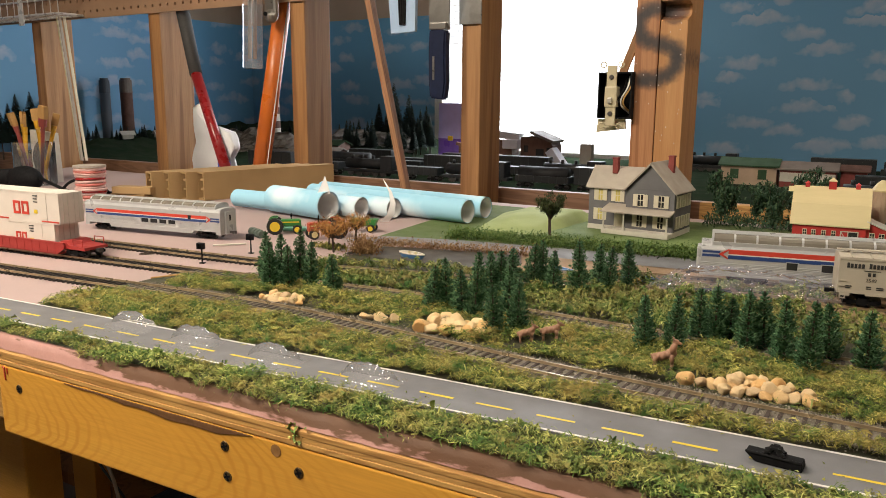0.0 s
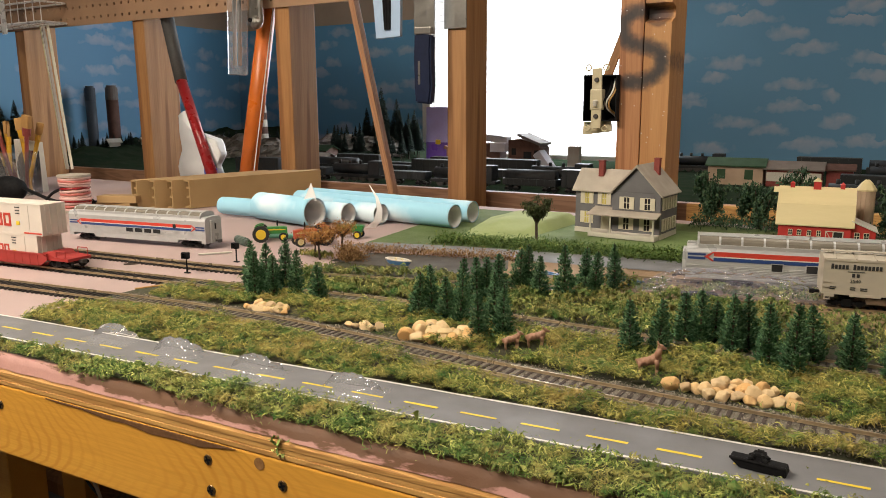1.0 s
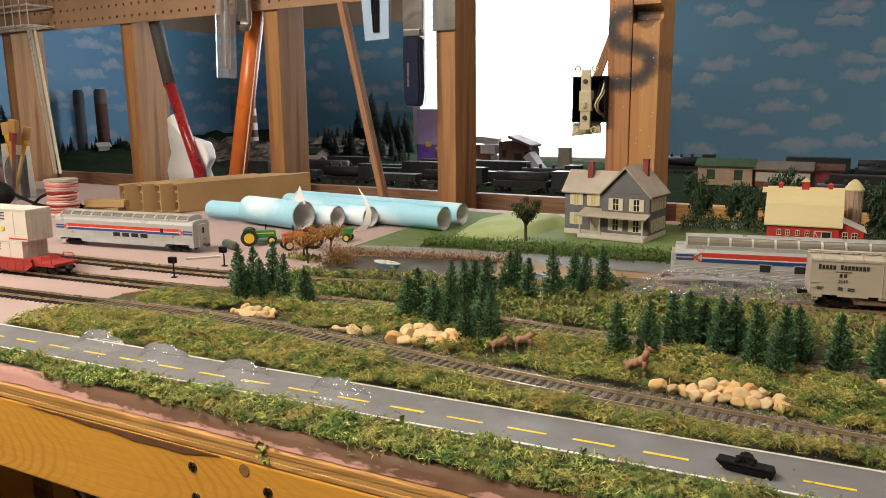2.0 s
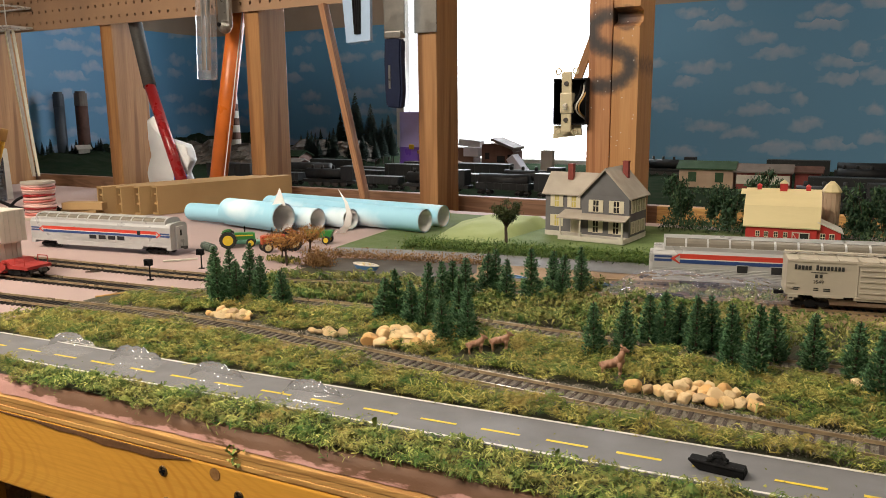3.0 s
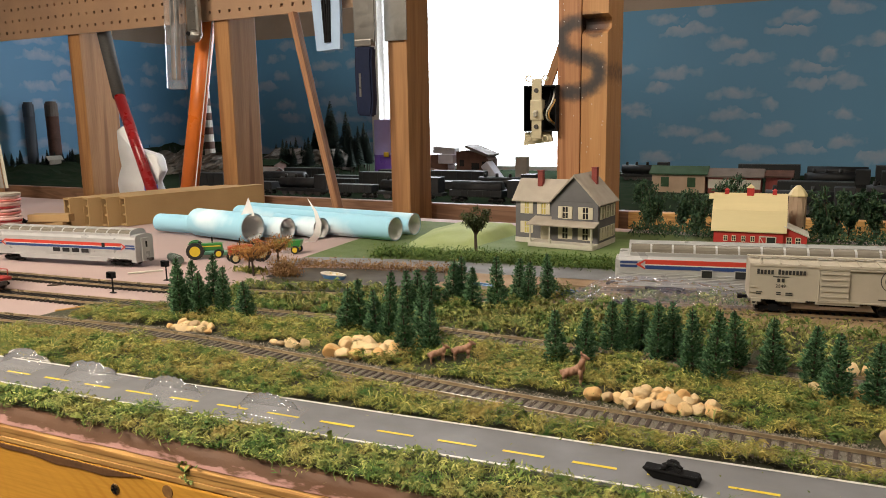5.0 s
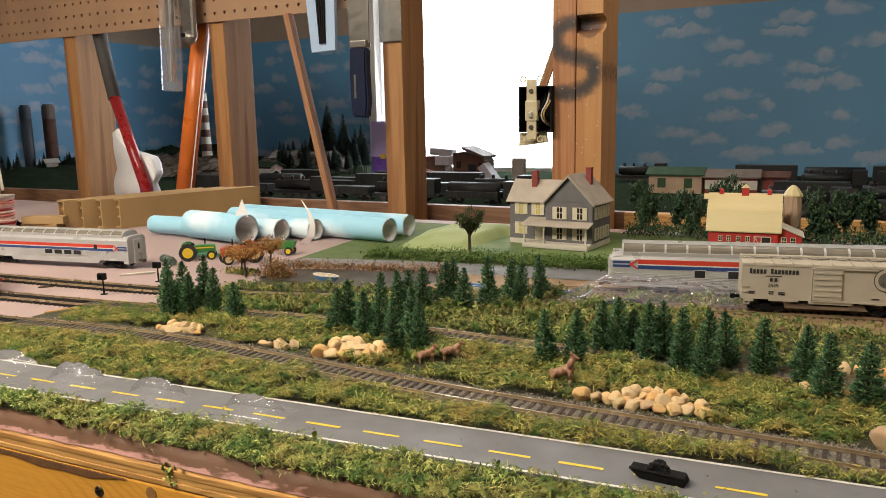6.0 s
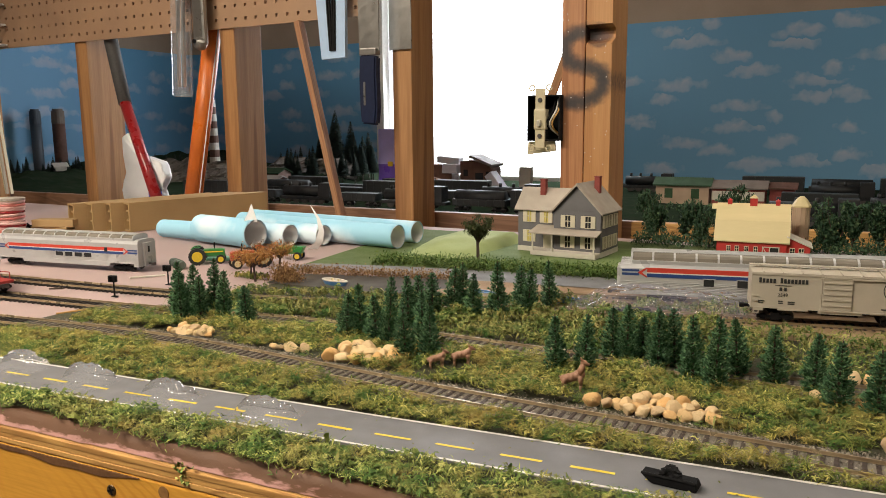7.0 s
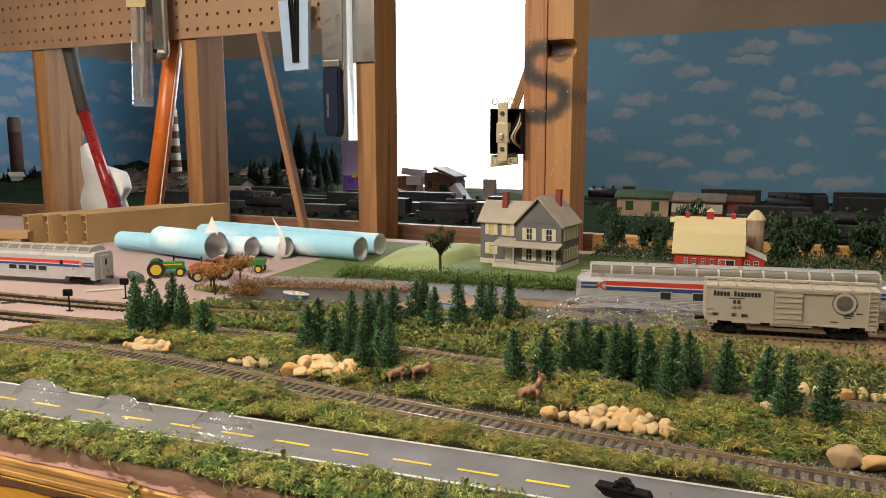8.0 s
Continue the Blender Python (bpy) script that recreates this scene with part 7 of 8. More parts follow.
t = thing("orange_tube", "long orange plastic tube leaning on the partition", "tube", at=(0, 0, 0))
bm = bmesh.new()
rod(bm, (-1.098, YW - 0.052, 0.0), (-1.074, YW + 0.029, 0.44), 0.0178, 0.0172, 24)
part("tube", bm, "orange", t, "", True)
bm = bmesh.new()
rod(bm, (-1.0803, YW - 0.0540, 0.0), (-1.0568, YW + 0.026, 0.44), 0.0013, seg=6)
part("seam", bm, "white", t, "white edge strip")
t = thing("jack_handle", "red steel bar with dark rubber grip leaning on a stud", "bar", at=(0, 0, 0))
a, b, c = Vector((-1.170, YW - 0.065, 0.0)), Vector((-1.314, YW - 0.015, 0.227)), Vector((-1.424, YW + 0.040, 0.43))
slanted("bar", a, b, 0.0115, 0.0115, "redpaint", t)
slanted("grip", b - (c - b) * 0.02, c, 0.0135, 0.0155, "rubber", t)
# thin white rod along the bar stands in for its bright highlight
bm = bmesh.new()
rod(bm, a + Vector((0.0100, -0.0065, 0)), b + Vector((0.0100, -0.0065, 0)), 0.0010, seg=6)
part("edge", bm, "white", t, "white line painted as the highlight of the bar")
# thin timber brace
bm = bmesh.new()
d = Vector((-0.755, YW - 0.004, -0.01)) - Vector((-0.842, YW - 0.004, 0.365))
L = d.length
box(bm, -0.0082, 0.0082, -0.006, 0.006, 0, L, 0.001)
ob = solid("timber_strip", bm, "stud_dark", "thin softwood strip leaning against the pegboard", "strip")
ob.matrix_world = Matrix.Translation((-0.842, YW - 0.010, 0.362)) @ d.to_track_quat("Z", "Y").to_matrix().to_4x4()

# white bag behind the red bar
bm = bmesh.new()
out = [(-1.325, 0.0), (-1.312, 0.075), (-1.305, 0.150), (-1.288, 0.160), (-1.262, 0.115), (-1.236, 0.108), (-1.205, 0.100), (-1.190, 0.068), (-1.200, 0.045), (-1.196, 0.0)]
prism(bm, out, YW - 0.030, YW - 0.012, "y")
bmesh.ops.subdivide_edges(bm, edges=bm.edges[:], cuts=3, use_grid_fill=True)
for v in bm.verts:
    v.co.y += 0.012 * noise.fractal(v.co * 25, 1.0, 2.0, 3)
bg = thing("plastic_bag", "white plastic bag with a blue corner behind the red bar", "bag", at=(0, 0, 0))
part("bag", bm, "whitebag", bg, "", True)
bm = bmesh.new()
box(bm, -1.222, -1.197, YW - 0.050, YW - 0.034, 0.0, 0.040, 0.003)
part("print_patch", bm, "inkblue", bg)

# clear blister pack, silver tool, bag of ties, knife, plate, switch
t = thing("blister_pack", "clear blister pack hanging on the pegboard", "blister pack", at=(-1.108, YW - 0.040, 0.335))
bm = bmesh.new()
box(bm, -0.020, 0.017, -0.012, 0.012, -0.104, 0.16, 0.005, m=pose(0, 0, 0, 0, 3, 0))
part("blister", bm, "clearbag", t)
bm = bmesh.new()
for x in (-0.010, 0.004):
    box(bm, x - 0.002, x + 0.002, -0.004, 0.004, -0.085, 0.14, 0.001, m=pose(0, 0, 0, 0, 3, 0))
part("insert", bm, "blade", t)
bm = bmesh.new()
box(bm, -0.027, 0.023, -0.0135, -0.0125, 0.085, 0.16, m=pose(0, 0, 0, 0, 3, 0))
part("card", bm, "straw", t)
t = thing("grey_tool", "dull grey steel tool hanging beside the blister pack", "tool", at=(-1.062, YW - 0.035, 0.42))
bm = bmesh.new()
box(bm, -0.016, 0.016, -0.006, 0.006, -0.092, 0.10, 0.006)
bmesh.ops.create_uvsphere(bm, u_segments=14, v_segments=8, radius=0.0135, matrix=pose(0.002, -0.004, -0.088))
part("head", bm, "blade", t)
bm = bmesh.new()
rod(bm, (0.0, -0.016, -0.085), (0.0, -0.020, -0.085), 0.004, seg=10)
part("rivet", bm, "black", t)
t = thing("bag_of_ties", "small clear bag of black cable ties on the pegboard", "bag", at=(-0.752, YW - 0.028, 0.36))
bm = bmesh.new()
prism(bm, [(-0.034, 0.05), (0.030, 0.05), (0.027, -0.070), (-0.024, -0.072)], -0.004, 0.004, "y")
part("bag", bm, mat("pale_blue_bag", (0.42, 0.56, 0.76), 0.35, var=0.06, scale=60), t)
for x0, x1 in ((-0.009, -0.003), (-0.003, 0.0), (0.004, 0.003), (0.009, 0.006)):
    bm = bmesh.new()
    rod(bm, (x0, -0.0055, 0.05), (x1, -0.0055, -0.058), 0.0024, seg=6)
    part("cable_tie", bm, "black", t)
t = thing("knife", "knife with wide steel blade and navy handle hanging", "knife", at=(-0.672, YW - 0.035, 0.30))
bm = bmesh.new()
prism(bm, [(-0.020, 0.0), (0.020, -0.004), (0.022, 0.14), (-0.022, 0.16)], -0.0012, 0.0012, "y")
part("blade", bm, "blade", t)
bm = bmesh.new()
prism(bm, [(-0.015, -0.126), (0.014, -0.129), (0.018, -0.100), (0.0165, -0.04), (0.018, -0.012), (-0.016, -0.008), (-0.018, -0.05), (-0.017, -0.1)], -0.009, 0.009, "y")
bmesh.ops.bevel(bm, geom=bm.edges[:], offset=0.003, segments=2, affect="EDGES")
hd = part("handle", bm, "navy", t)
bm = bmesh.new()
box(bm, -0.0165, 0.0175, -0.0085, 0.0085, -0.010, 0.002, 0.002)
part("ferrule", bm, "blade", hd)
bm = bmesh.new()
box(bm, -0.008, -0.004, -0.0096, -0.0090, -0.095, -0.055)
part("mark_bar", bm, "blade", hd)
bm = bmesh.new()
box(bm, -0.022, 0.022, -0.0015, 0.0015, -0.035, 0.10, 0.0008)
ob = solid("steel_plate", bm, "blade", "plain sheet steel bracket on the stud", "bracket")
ob.location = (-0.628, YW - 0.0035, 0.335)

sw = thing("light_switch", "bare ivory toggle switch in a black box on the stud", "switch", at=(-0.360, YW - 0.012, 0.179))
bm = bmesh.new()
for x0, x1, y0, y1, z0, z1 in ((-0.027, 0.027, 0.022, 0.024, -0.036, 0.036), (-0.027, -0.0252, -0.004, 0.022, -0.036, 0.036), (0.0252, 0.027, -0.004, 0.022, -0.036, 0.036), (-0.0252, 0.0252, -0.004, 0.022, 0.034, 0.036), (-0.0252, 0.0252, -0.004, 0.022, -0.036, -0.034)):
    box(bm, x0, x1, y0, y1, z0, z1)
part("switch_box", bm, "black", sw)
bm = bmesh.new()
box(bm, -0.0115, 0.0045, -0.010, -0.006, -0.047, 0.046, 0.001)
box(bm, -0.0135, 0.0065, -0.012, 0.004, -0.018, 0.014, 0.002)
st = part("strap", bm, "ivory", sw)
bm = bmesh.new()
box(bm, -0.0065, -0.0005, -0.020, -0.012, -0.006, 0.002, 0.001, m=pose(0, 0, 0, 20, 0, 0))
part("toggle", bm, "offwhite", st)
for z in (0.047, -0.047):
    for x in (-0.0175, 0.0105):
        bm = bmesh.new()
        for k in range(10):
            a0, a1 = k * math.pi / 5, (k + 1) * math.pi / 5
            rod(bm, (x + 0.0045 * math.cos(a0), -0.008, z + 0.0045 * math.sin(a0)), (x + 0.0045 * math.cos(a1), -0.008, z + 0.0045 * math.sin(a1)), 0.0011, seg=5)
        part("ear", bm, "ivory", st)
for z in (0.028, -0.028):
    bm = bmesh.new()
    rod(bm, (-0.0035, -0.0125, z), (-0.0035, -0.0100, z), 0.0034, 0.0038, 12)
    part("screw", bm, "steel", st)
for k, (x, mt) in enumerate(((0.012, "black"), (0.017, "white"), (0.021, "ply"))):
    w = cable([(x, 0.018, 0.030), (x + 0.004, -0.004, 0.012), (x - 0.006, -0.004, -0.010), (x + 0.002, 0.018, -0.028)], 0.0014, mt, "", "wire")
    w.parent = sw
bm = bmesh.new()
prism(bm, [(-0.030, -0.058), (0.018, -0.052), (0.016, -0.036), (-0.028, -0.037)], 0.004, 0.010, "y")
part("lower_tab", bm, "ivory", sw)
bm = bmesh.new()
box(bm, -0.0065, 0.0065, -0.003, 0.003, 0, 0.095, 0.001)
ob = solid("wood_brace", bm, "stud", "short softwood brace beside the switch", "brace")
ob.matrix_world = pose(-0.3632, YW + 0.03, 0.2144, 0, 20.6, 0)

# left stud: bundle of strips, wire basket
t = thing("strip_bundle", "bundle of thin pale strips leaning on the stud", "strips", at=(0, 0, 0))
for k, (x0, x1, y) in enumerate(((-1.806, -1.702, 0.0), (-1.795, -1.694, -0.004), (-1.784, -1.686, -0.008), (-1.773, -1.676, -0.003))):
    bm = bmesh.new()
    d = Vector((x1, YW - 0.05 + y, 0.02)) - Vector((x0, YW - 0.015 + y, 0.37))
    box(bm, -0.003, 0.003, -0.002, 0.002, 0, d.length, 0.0004, m=Matrix.Translation((x0, YW - 0.015 + y, 0.37)) @ d.to_track_quat("Z", "Y").to_matrix().to_4x4())
    part("strip", bm, ("straw", "offwhite", "roofing", "cream")[k], t)
t = thing("wire_basket", "chromed wire basket hooked on the pegboard", "wire basket", at=(0, 0, 0))
bm = bmesh.new()
x0, x1, y0, y1, z0, z1 = -2.10, -1.705, YW - 0.075, YW - 0.012, 0.368, 0.46
for z in (z0, (z0 + z1) / 2, z1):
    for p, q in (((x0, y0, z), (x1, y0, z)), ((x1, y0, z), (x1, y1, z)), ((x0, y1, z), (x1, y1, z)), ((x0, y0, z), (x0, y1, z))):
        rod(bm, p, q, 0.0026, seg=6)
part("hoop_frame", bm, "chrome", t)
bm = bmesh.new()
for k in range(14):
    x = x0 + (x1 - x0) * k / 13
    rod(bm, (x, y0, z0), (x, y0, z1), 0.0012, seg=6)
    rod(bm, (x, y0, z0), (x, y1, z0), 0.0012, seg=6)
part("wire_mesh", bm, "chrome", t)
bm = bmesh.new()
box(bm, -1.862, -1.842, YW - 0.081, YW - 0.078, 0.345, 0.48, 0.001)
part("bracket", bm, "chrome", t)

# spool, brushes in a jar, soldering iron on the foam
sp = thing("wire_spool", "spool of red and white wire standing on the table", "spool", at=(-1.110, 0.455, 0.0))
sp.scale = (1.22, 1.22, 1.22)
for z in (0.0, 0.047):
    bm = bmesh.new()
    rod(bm, (0, 0, z), (0, 0, z + 0.003), 0.021, 0.021, 24)
    part("flange", bm, "roofing", sp)
bm = bmesh.new()
rod(bm, (0, 0, 0.003), (0, 0, 0.047), 0.014, seg=16)
part("core", bm, "ply", sp)
M["pinkwire"] = mat("pink_white_wire", (0.66, 0.42, 0.38), 0.5, var=0.1, scale=100)
M["paleredwire"] = mat("faded_red_wire", (0.55, 0.16, 0.13), 0.5, var=0.15, scale=100)
for k in range(13):
    # each turn of wire is one closed, slightly uneven tube
    bm = bmesh.new()
    n, q = 28, 6
    r, z = 0.0178 + random.uniform(-0.0010, 0.0014), 0.0045 + k * 0.0034
    rings = []
    for i in range(n):
        a = 2 * math.pi * i / n
        zz = z + 0.0008 * math.sin(a + k) + random.uniform(-0.0002, 0.0002)
        rings.append([bm.verts.new(((r + 0.0019 * math.cos(c)) * math.cos(a), (r + 0.0019 * math.cos(c)) * math.sin(a), zz + 0.0019 * math.sin(c))) for c in np.linspace(0, 2 * math.pi, q, endpoint=False)])
    for i in range(n):
        for j in range(q):
            bm.faces.new((rings[i][j], rings[(i + 1) % n][j], rings[(i + 1) % n][(j + 1) % q], rings[i][(j + 1) % q]))
    part("winding", bm, ("pinkwire", "paleredwire", "pinkwire", "redpaint", "pinkwire")[k % 5], sp, "", True)

jar = thing("brush_jar", "glass jar full of paint brushes", "jar of brushes", at=(-1.435, 0.555, 0.0))
jar.scale = (1.12, 1.12, 1.12)
M["jarglass"] = clear_plastic("jar_glass", 0.08, 0.03, gloss=0.4)
bm = bmesh.new()
rod(bm, (0, 0, 0), (0, 0, 0.075), 0.034, 0.034, 28, caps=False)
rod(bm, (0, 0, 0.0005), (0, 0, 0.003), 0.033, 0.033, 28)
part("jar", bm, "jarglass", jar, "", True)
M["bristle"] = mat("tan_bristles", (0.45, 0.25, 0.08), 0.8, var=0.25, scale=60, stretch=(1, 1, 0.1))
M["amber"] = mat("amber_handle", (0.62, 0.34, 0.03), 0.25, var=0.1, scale=60)
for k, (a, tilt, h, w) in enumerate(((0.0, 10, 0.10, 0.009), (0.9, -8, 0.095, 0.007), (1.9, 14, 0.092, 0.006), (2.6, -13, 0.09, 0.006), (3.6, 4, 0.088, 0.006), (4.5, -3, 0.084, 0.005), (5.3, 8, 0.086, 0.005))):
    m = pose(0.016 * math.cos(a), 0.016 * math.sin(a), 0.004, tilt * math.sin(a), tilt, k * 30)
    bm = bmesh.new()
    vs = rod(bm, (0, 0, 0), (0, 0, h), 0.0028, 0.0035, 8)
    vs += rod(bm, (0, 0, h), (0, 0, h + 0.014), w * 0.7, w * 0.8, 10)
    bmesh.ops.transform(bm, matrix=m, verts=vs)
    br = part("brush", bm, "amber" if k % 3 else "brickred", jar)
    bm = bmesh.new()
    vs = box(bm, -w, w, -w * 0.45, w * 0.45, h + 0.014, h + 0.036, 0.001)
    bmesh.ops.transform(bm, matrix=m, verts=vs)
    part("bristles", bm, "bristle", br)
iron = thing("soldering_gun", "black plastic hand tool with cord lying on the table", "power tool", at=(-1.34, 0.47, 0.0), rz=10)
bm = bmesh.new()
bmesh.ops.create_uvsphere(bm, u_segments=18, v_segments=12, radius=0.024, matrix=pose(0.01, 0, 0.024) @ Matrix.Diagonal((1.6, 0.9, 1, 1)))
rod(bm, (-0.02, 0, 0.026), (-0.12, 0.01, 0.020), 0.016, 0.013, 14)
part("body", bm, "black", iron, "", True)
w = cable([(0.045, 0, 0.028), (0.09, -0.01, 0.018), (0.12, 0.0, 0.006), (0.16, 0.02, 0.003), (0.20, 0.05, 0.003), (0.24, 0.06, 0.003)], 0.003, "black", "", "cord")
w.parent = iron
cable([(-1.20, 0.45, 0.004), (-1.17, 0.46, 0.03), (-1.13, 0.47, 0.032), (-1.10, 0.49, 0.006)], 0.0025, "black", "black cord looping over the table")
bm = bmesh.new()
prism(bm, [(-0.05, 0.0), (0.035, 0.0), (0.03, 0.10), (-0.05, 0.105)], 0.0, 0.012, "y")
pk = thing("grey_packet", "grey and white packet standing behind the tool", "packet", at=(-1.47, 0.60, 0.0))
part("packet", bm, "offwhite", pk)
bm = bmesh.new()
bmesh.ops.create_cone(bm, cap_ends=True, segments=28, radius1=0.04, radius2=0.04, depth=0.001, matrix=pose(-0.005, -0.0012, 0.045, 90))
part("label_disc", bm, "rubber", pk)
for k, (x, y, rz) in enumerate(((-0.98, 0.52, 20), (-1.02, 0.56, 12))):
    bm = bmesh.new()
    box(bm, -0.035, 0.035, -0.012, 0.012, 0.0 + 0.012 * k, 0.012 + 0.012 * k, 0.001)
    ob = solid("cardboard_piece", bm, "card", "flat scrap of cardboard on the table", "cardboard")
    ob.matrix_world = pose(-1.075 + 0.01 * k, 0.505, 0, 0, 0, 15 + 8 * k)

# flaps of the paper rolls
for pts, w in (([(-0.655, 0.513, 0.038), (-0.655, 0.513, 0.050), (-0.656, 0.513, 0.063)], 0.014), ([(-0.568, 0.535, 0.003), (-0.555, 0.533, 0.014), (-0.551, 0.532, 0.030), (-0.556, 0.532, 0.046), (-0.569, 0.532, 0.063)], 0.010)):
    bm = bmesh.new()
    prev = None
    n = 12
    for i in range(n + 1):
        u = i / n * (len(pts) - 1)
        k = min(int(u), len(pts) - 2)
        p = Vector(pts[k]).lerp(Vector(pts[k + 1]), u - k)
        ww = w * (1 - i / n) + 0.0006
        row = [bm.verts.new(p + Vector((-ww * 0.8, -ww * 0.4, 0))), bm.verts.new(p + Vector((ww * 0.4, ww * 0.2, 0)))]
        if prev:
            bm.faces.new((prev[0], prev[1], row[1], row[0]))
        prev = row
    solid("paper_flap", bm, "paperwhite", "curled white flap of rolled paper", "paper flap", "paper flaps", smooth=True)

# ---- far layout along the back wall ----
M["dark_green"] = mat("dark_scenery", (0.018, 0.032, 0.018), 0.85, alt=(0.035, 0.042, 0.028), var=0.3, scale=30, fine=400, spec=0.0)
M["rockwall"] = mat("rock_face", (0.34, 0.31, 0.28), 0.85, alt=(0.15, 0.13, 0.11), var=0.4, scale=30, fine=250, bump=0.6, dist=0.004)
M["loco"] = mat("loco_black", (0.006, 0.007, 0.009), 0.6, var=0.2, scale=60)
M["lococar"] = mat("dark_car", (0.010, 0.012, 0.013), 0.5, var=0.25, scale=60)
M["rooftan"] = mat("weathered_roof", (0.21, 0.17, 0.145), 0.7, var=0.2, scale=40)
M["brownbrick"] = mat("brown_brick", (0.14, 0.065, 0.045), 0.7, var=0.25, scale=60)
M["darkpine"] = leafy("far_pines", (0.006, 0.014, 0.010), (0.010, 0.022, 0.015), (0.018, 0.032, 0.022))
M["tgreen_roof"] = mat("mossy_green_roof", (0.035, 0.085, 0.035), 0.8, var=0.2, scale=40)
M["snow"] = mat("pale_roadbed", (0.55, 0.54, 0.56), 0.6, var=0.15, scale=30)

# hills at the wall
bm = bmesh.new()
nx, ny = 110, 40
g = []
for i in range(nx + 1):
    row = []
    for j in range(ny + 1):
        x = X_LEFT + 0.012 + 2.6 * (i / nx) ** 1.3
        v = j / ny
        y = 1.02 + (Y_BACK - 1.035) * v
        k = min(1.0, max(0.0, (-1.33 - x) / 0.12))
        w = min(1.0, max(0.0, (-1.92 - x) / 0.30))
        q = noise.fractal(Vector((x * 9, y * 9, 0)), 1, 2, 4)
        z = -0.0115 + k * (0.075 * max(0, v - 0.3) ** 1.3) + w * w * (3 - 2 * w) * (0.045 + 0.02 * q) * min(1, 5 * v + 0.1) + 0.012 * q * k * v
        row.append(bm.verts.new((x, y, max(-0.0118, z))))
    g.append(row)
for i in range(nx):
    for j in range(ny):
        bm.faces.new((g[i][j], g[i + 1][j], g[i + 1][j + 1], g[i][j + 1]))
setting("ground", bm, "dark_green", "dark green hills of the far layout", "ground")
# rock cuttings
for x0, x1, y, h in ((-2.08, -1.60, 1.50, 0.058), (-1.78, -1.36, 1.80, 0.06)):
    bm = bmesh.new()
    n, m_ = 60, 12
    g = []
    for i in range(n + 1):
        row = []
        for j in range(m_ + 1):
            u, v = i / n, j / m_
            x = x0 + (x1 - x0) * u
            top = h * (0.55 + 0.6 * abs(noise.noise(Vector((x * 9, 1, 0))))) * min(1, 6 * u, 6 * (1 - u))
            q = noise.fractal(Vector((x * 30, v * 5, y)), 0.8, 2.0, 5)
            row.append(bm.verts.new((x, y + 0.05 * v + 0.02 * q, 0.0 + (top + 0.03) * v + 0.004 * q)))
        g.append(row)
    for i in range(n):
        for j in range(m_):
            bm.faces.new((g[i][j], g[i + 1][j], g[i + 1][j + 1], g[i][j + 1]))
    setting("rock_face", bm, "rockwall", "grey-brown model rock cutting", "rocks")


def shed(x, y, z, w, d, h, rise, wall, roof, label, rz=0.0, wins=0):
    t = thing("model_building", label, "building", "far buildings", at=(x, y, z), rz=rz)
    bm = bmesh.new()
    prism(bm, [(0, 0), (d, 0), (d, h), (d / 2, h + rise), (0, h)], 0, w, "x")
    part("wall", bm, wall, t)
    bm = bmesh.new()
    gable_roof(bm, 0, w, 0, d, h, h + rise, 0.006, 0.003, "x")
    part("roof", bm, roof, t)
    for k in range(wins):
        bm = bmesh.new()
        xx = w * (k + 0.5) / wins
        box(bm, xx - 0.009, xx + 0.009, -0.0015, 0.0, h * 0.3, h * 0.8)
        part("window", bm, {"silo": "tgreen_roof", "brickred": "offwhite"}.get(wall, "pane"), t)
    return t


def far_pine(x, y, h, z=0.04):
    rng = np.random.default_rng(int(abs(x * 1000)) + int(h * 5000))
    t = thing("pine_tree", "dark slender model pine on the far layout", "tree", "far pines", at=(x, y, z))
    bm = bmesh.new()
    rod(bm, (0, 0, -0.045), (0, 0, h * 0.95), h * 0.02, h * 0.006, 6)
    part("trunk", bm, "trunk", t)
    V, F = [], []
    for k in range(780):
        u = rng.uniform(0.06, 1) ** 0.85
        a = rng.uniform(0, 6.283)
        r = h * 0.20 * (1 - u) ** 0.9 + h * 0.010
        L = h * 0.10 * (1.15 - u)
        ca, sa = math.cos(a), math.sin(a)
        c = np.array((ca * r * 0.5, sa * r * 0.5, h * u))
        out = np.array((ca * r * 0.9, sa * r * 0.9, -L * 0.55))
        side = np.array((-sa, ca, 0)) * L * 0.42
        k0 = len(V)
        V += [tuple(c - side * 0.4), tuple(c + side * 0.4), tuple(c + out * 0.6 + side), tuple(c + out), tuple(c + out * 0.6 - side)]
        F += [(k0, k0 + 1, k0 + 2, k0 + 4), (k0 + 4, k0 + 2, k0 + 3)]
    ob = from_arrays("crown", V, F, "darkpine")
    ob.parent = t


rng = random.Random(4)
for x, y, h in ((-1.58, 1.9, 0.075), (-1.555, 1.88, 0.105), (-1.53, 1.92, 0.135), (-1.505, 1.9, 0.16), (-1.48, 1.88, 0.12), (-1.455, 1.92, 0.13), (-1.43, 1.9, 0.10), (-1.40, 1.91, 0.09), (-1.37, 1.9, 0.10), (-1.345, 1.88, 0.075), (-1.66, 1.9, 0.06), (-1.70, 1.92, 0.05), (-1.75, 1.9, 0.045), (-1.62, 1.9, 0.055)):
    far_pine(x, y, h * 1.25, 0.030)
for k in range(34):
    far_pine(rng.uniform(-1.60, -1.32), rng.uniform(1.70, 1.92), rng.uniform(0.05, 0.105), 0.012)
for k in range(16):
    far_pine(-2.30 + 0.03 * k + rng.uniform(-0.01, 0.01), 1.60 + 0.01 * k, rng.uniform(0.03, 0.05), 0.045)
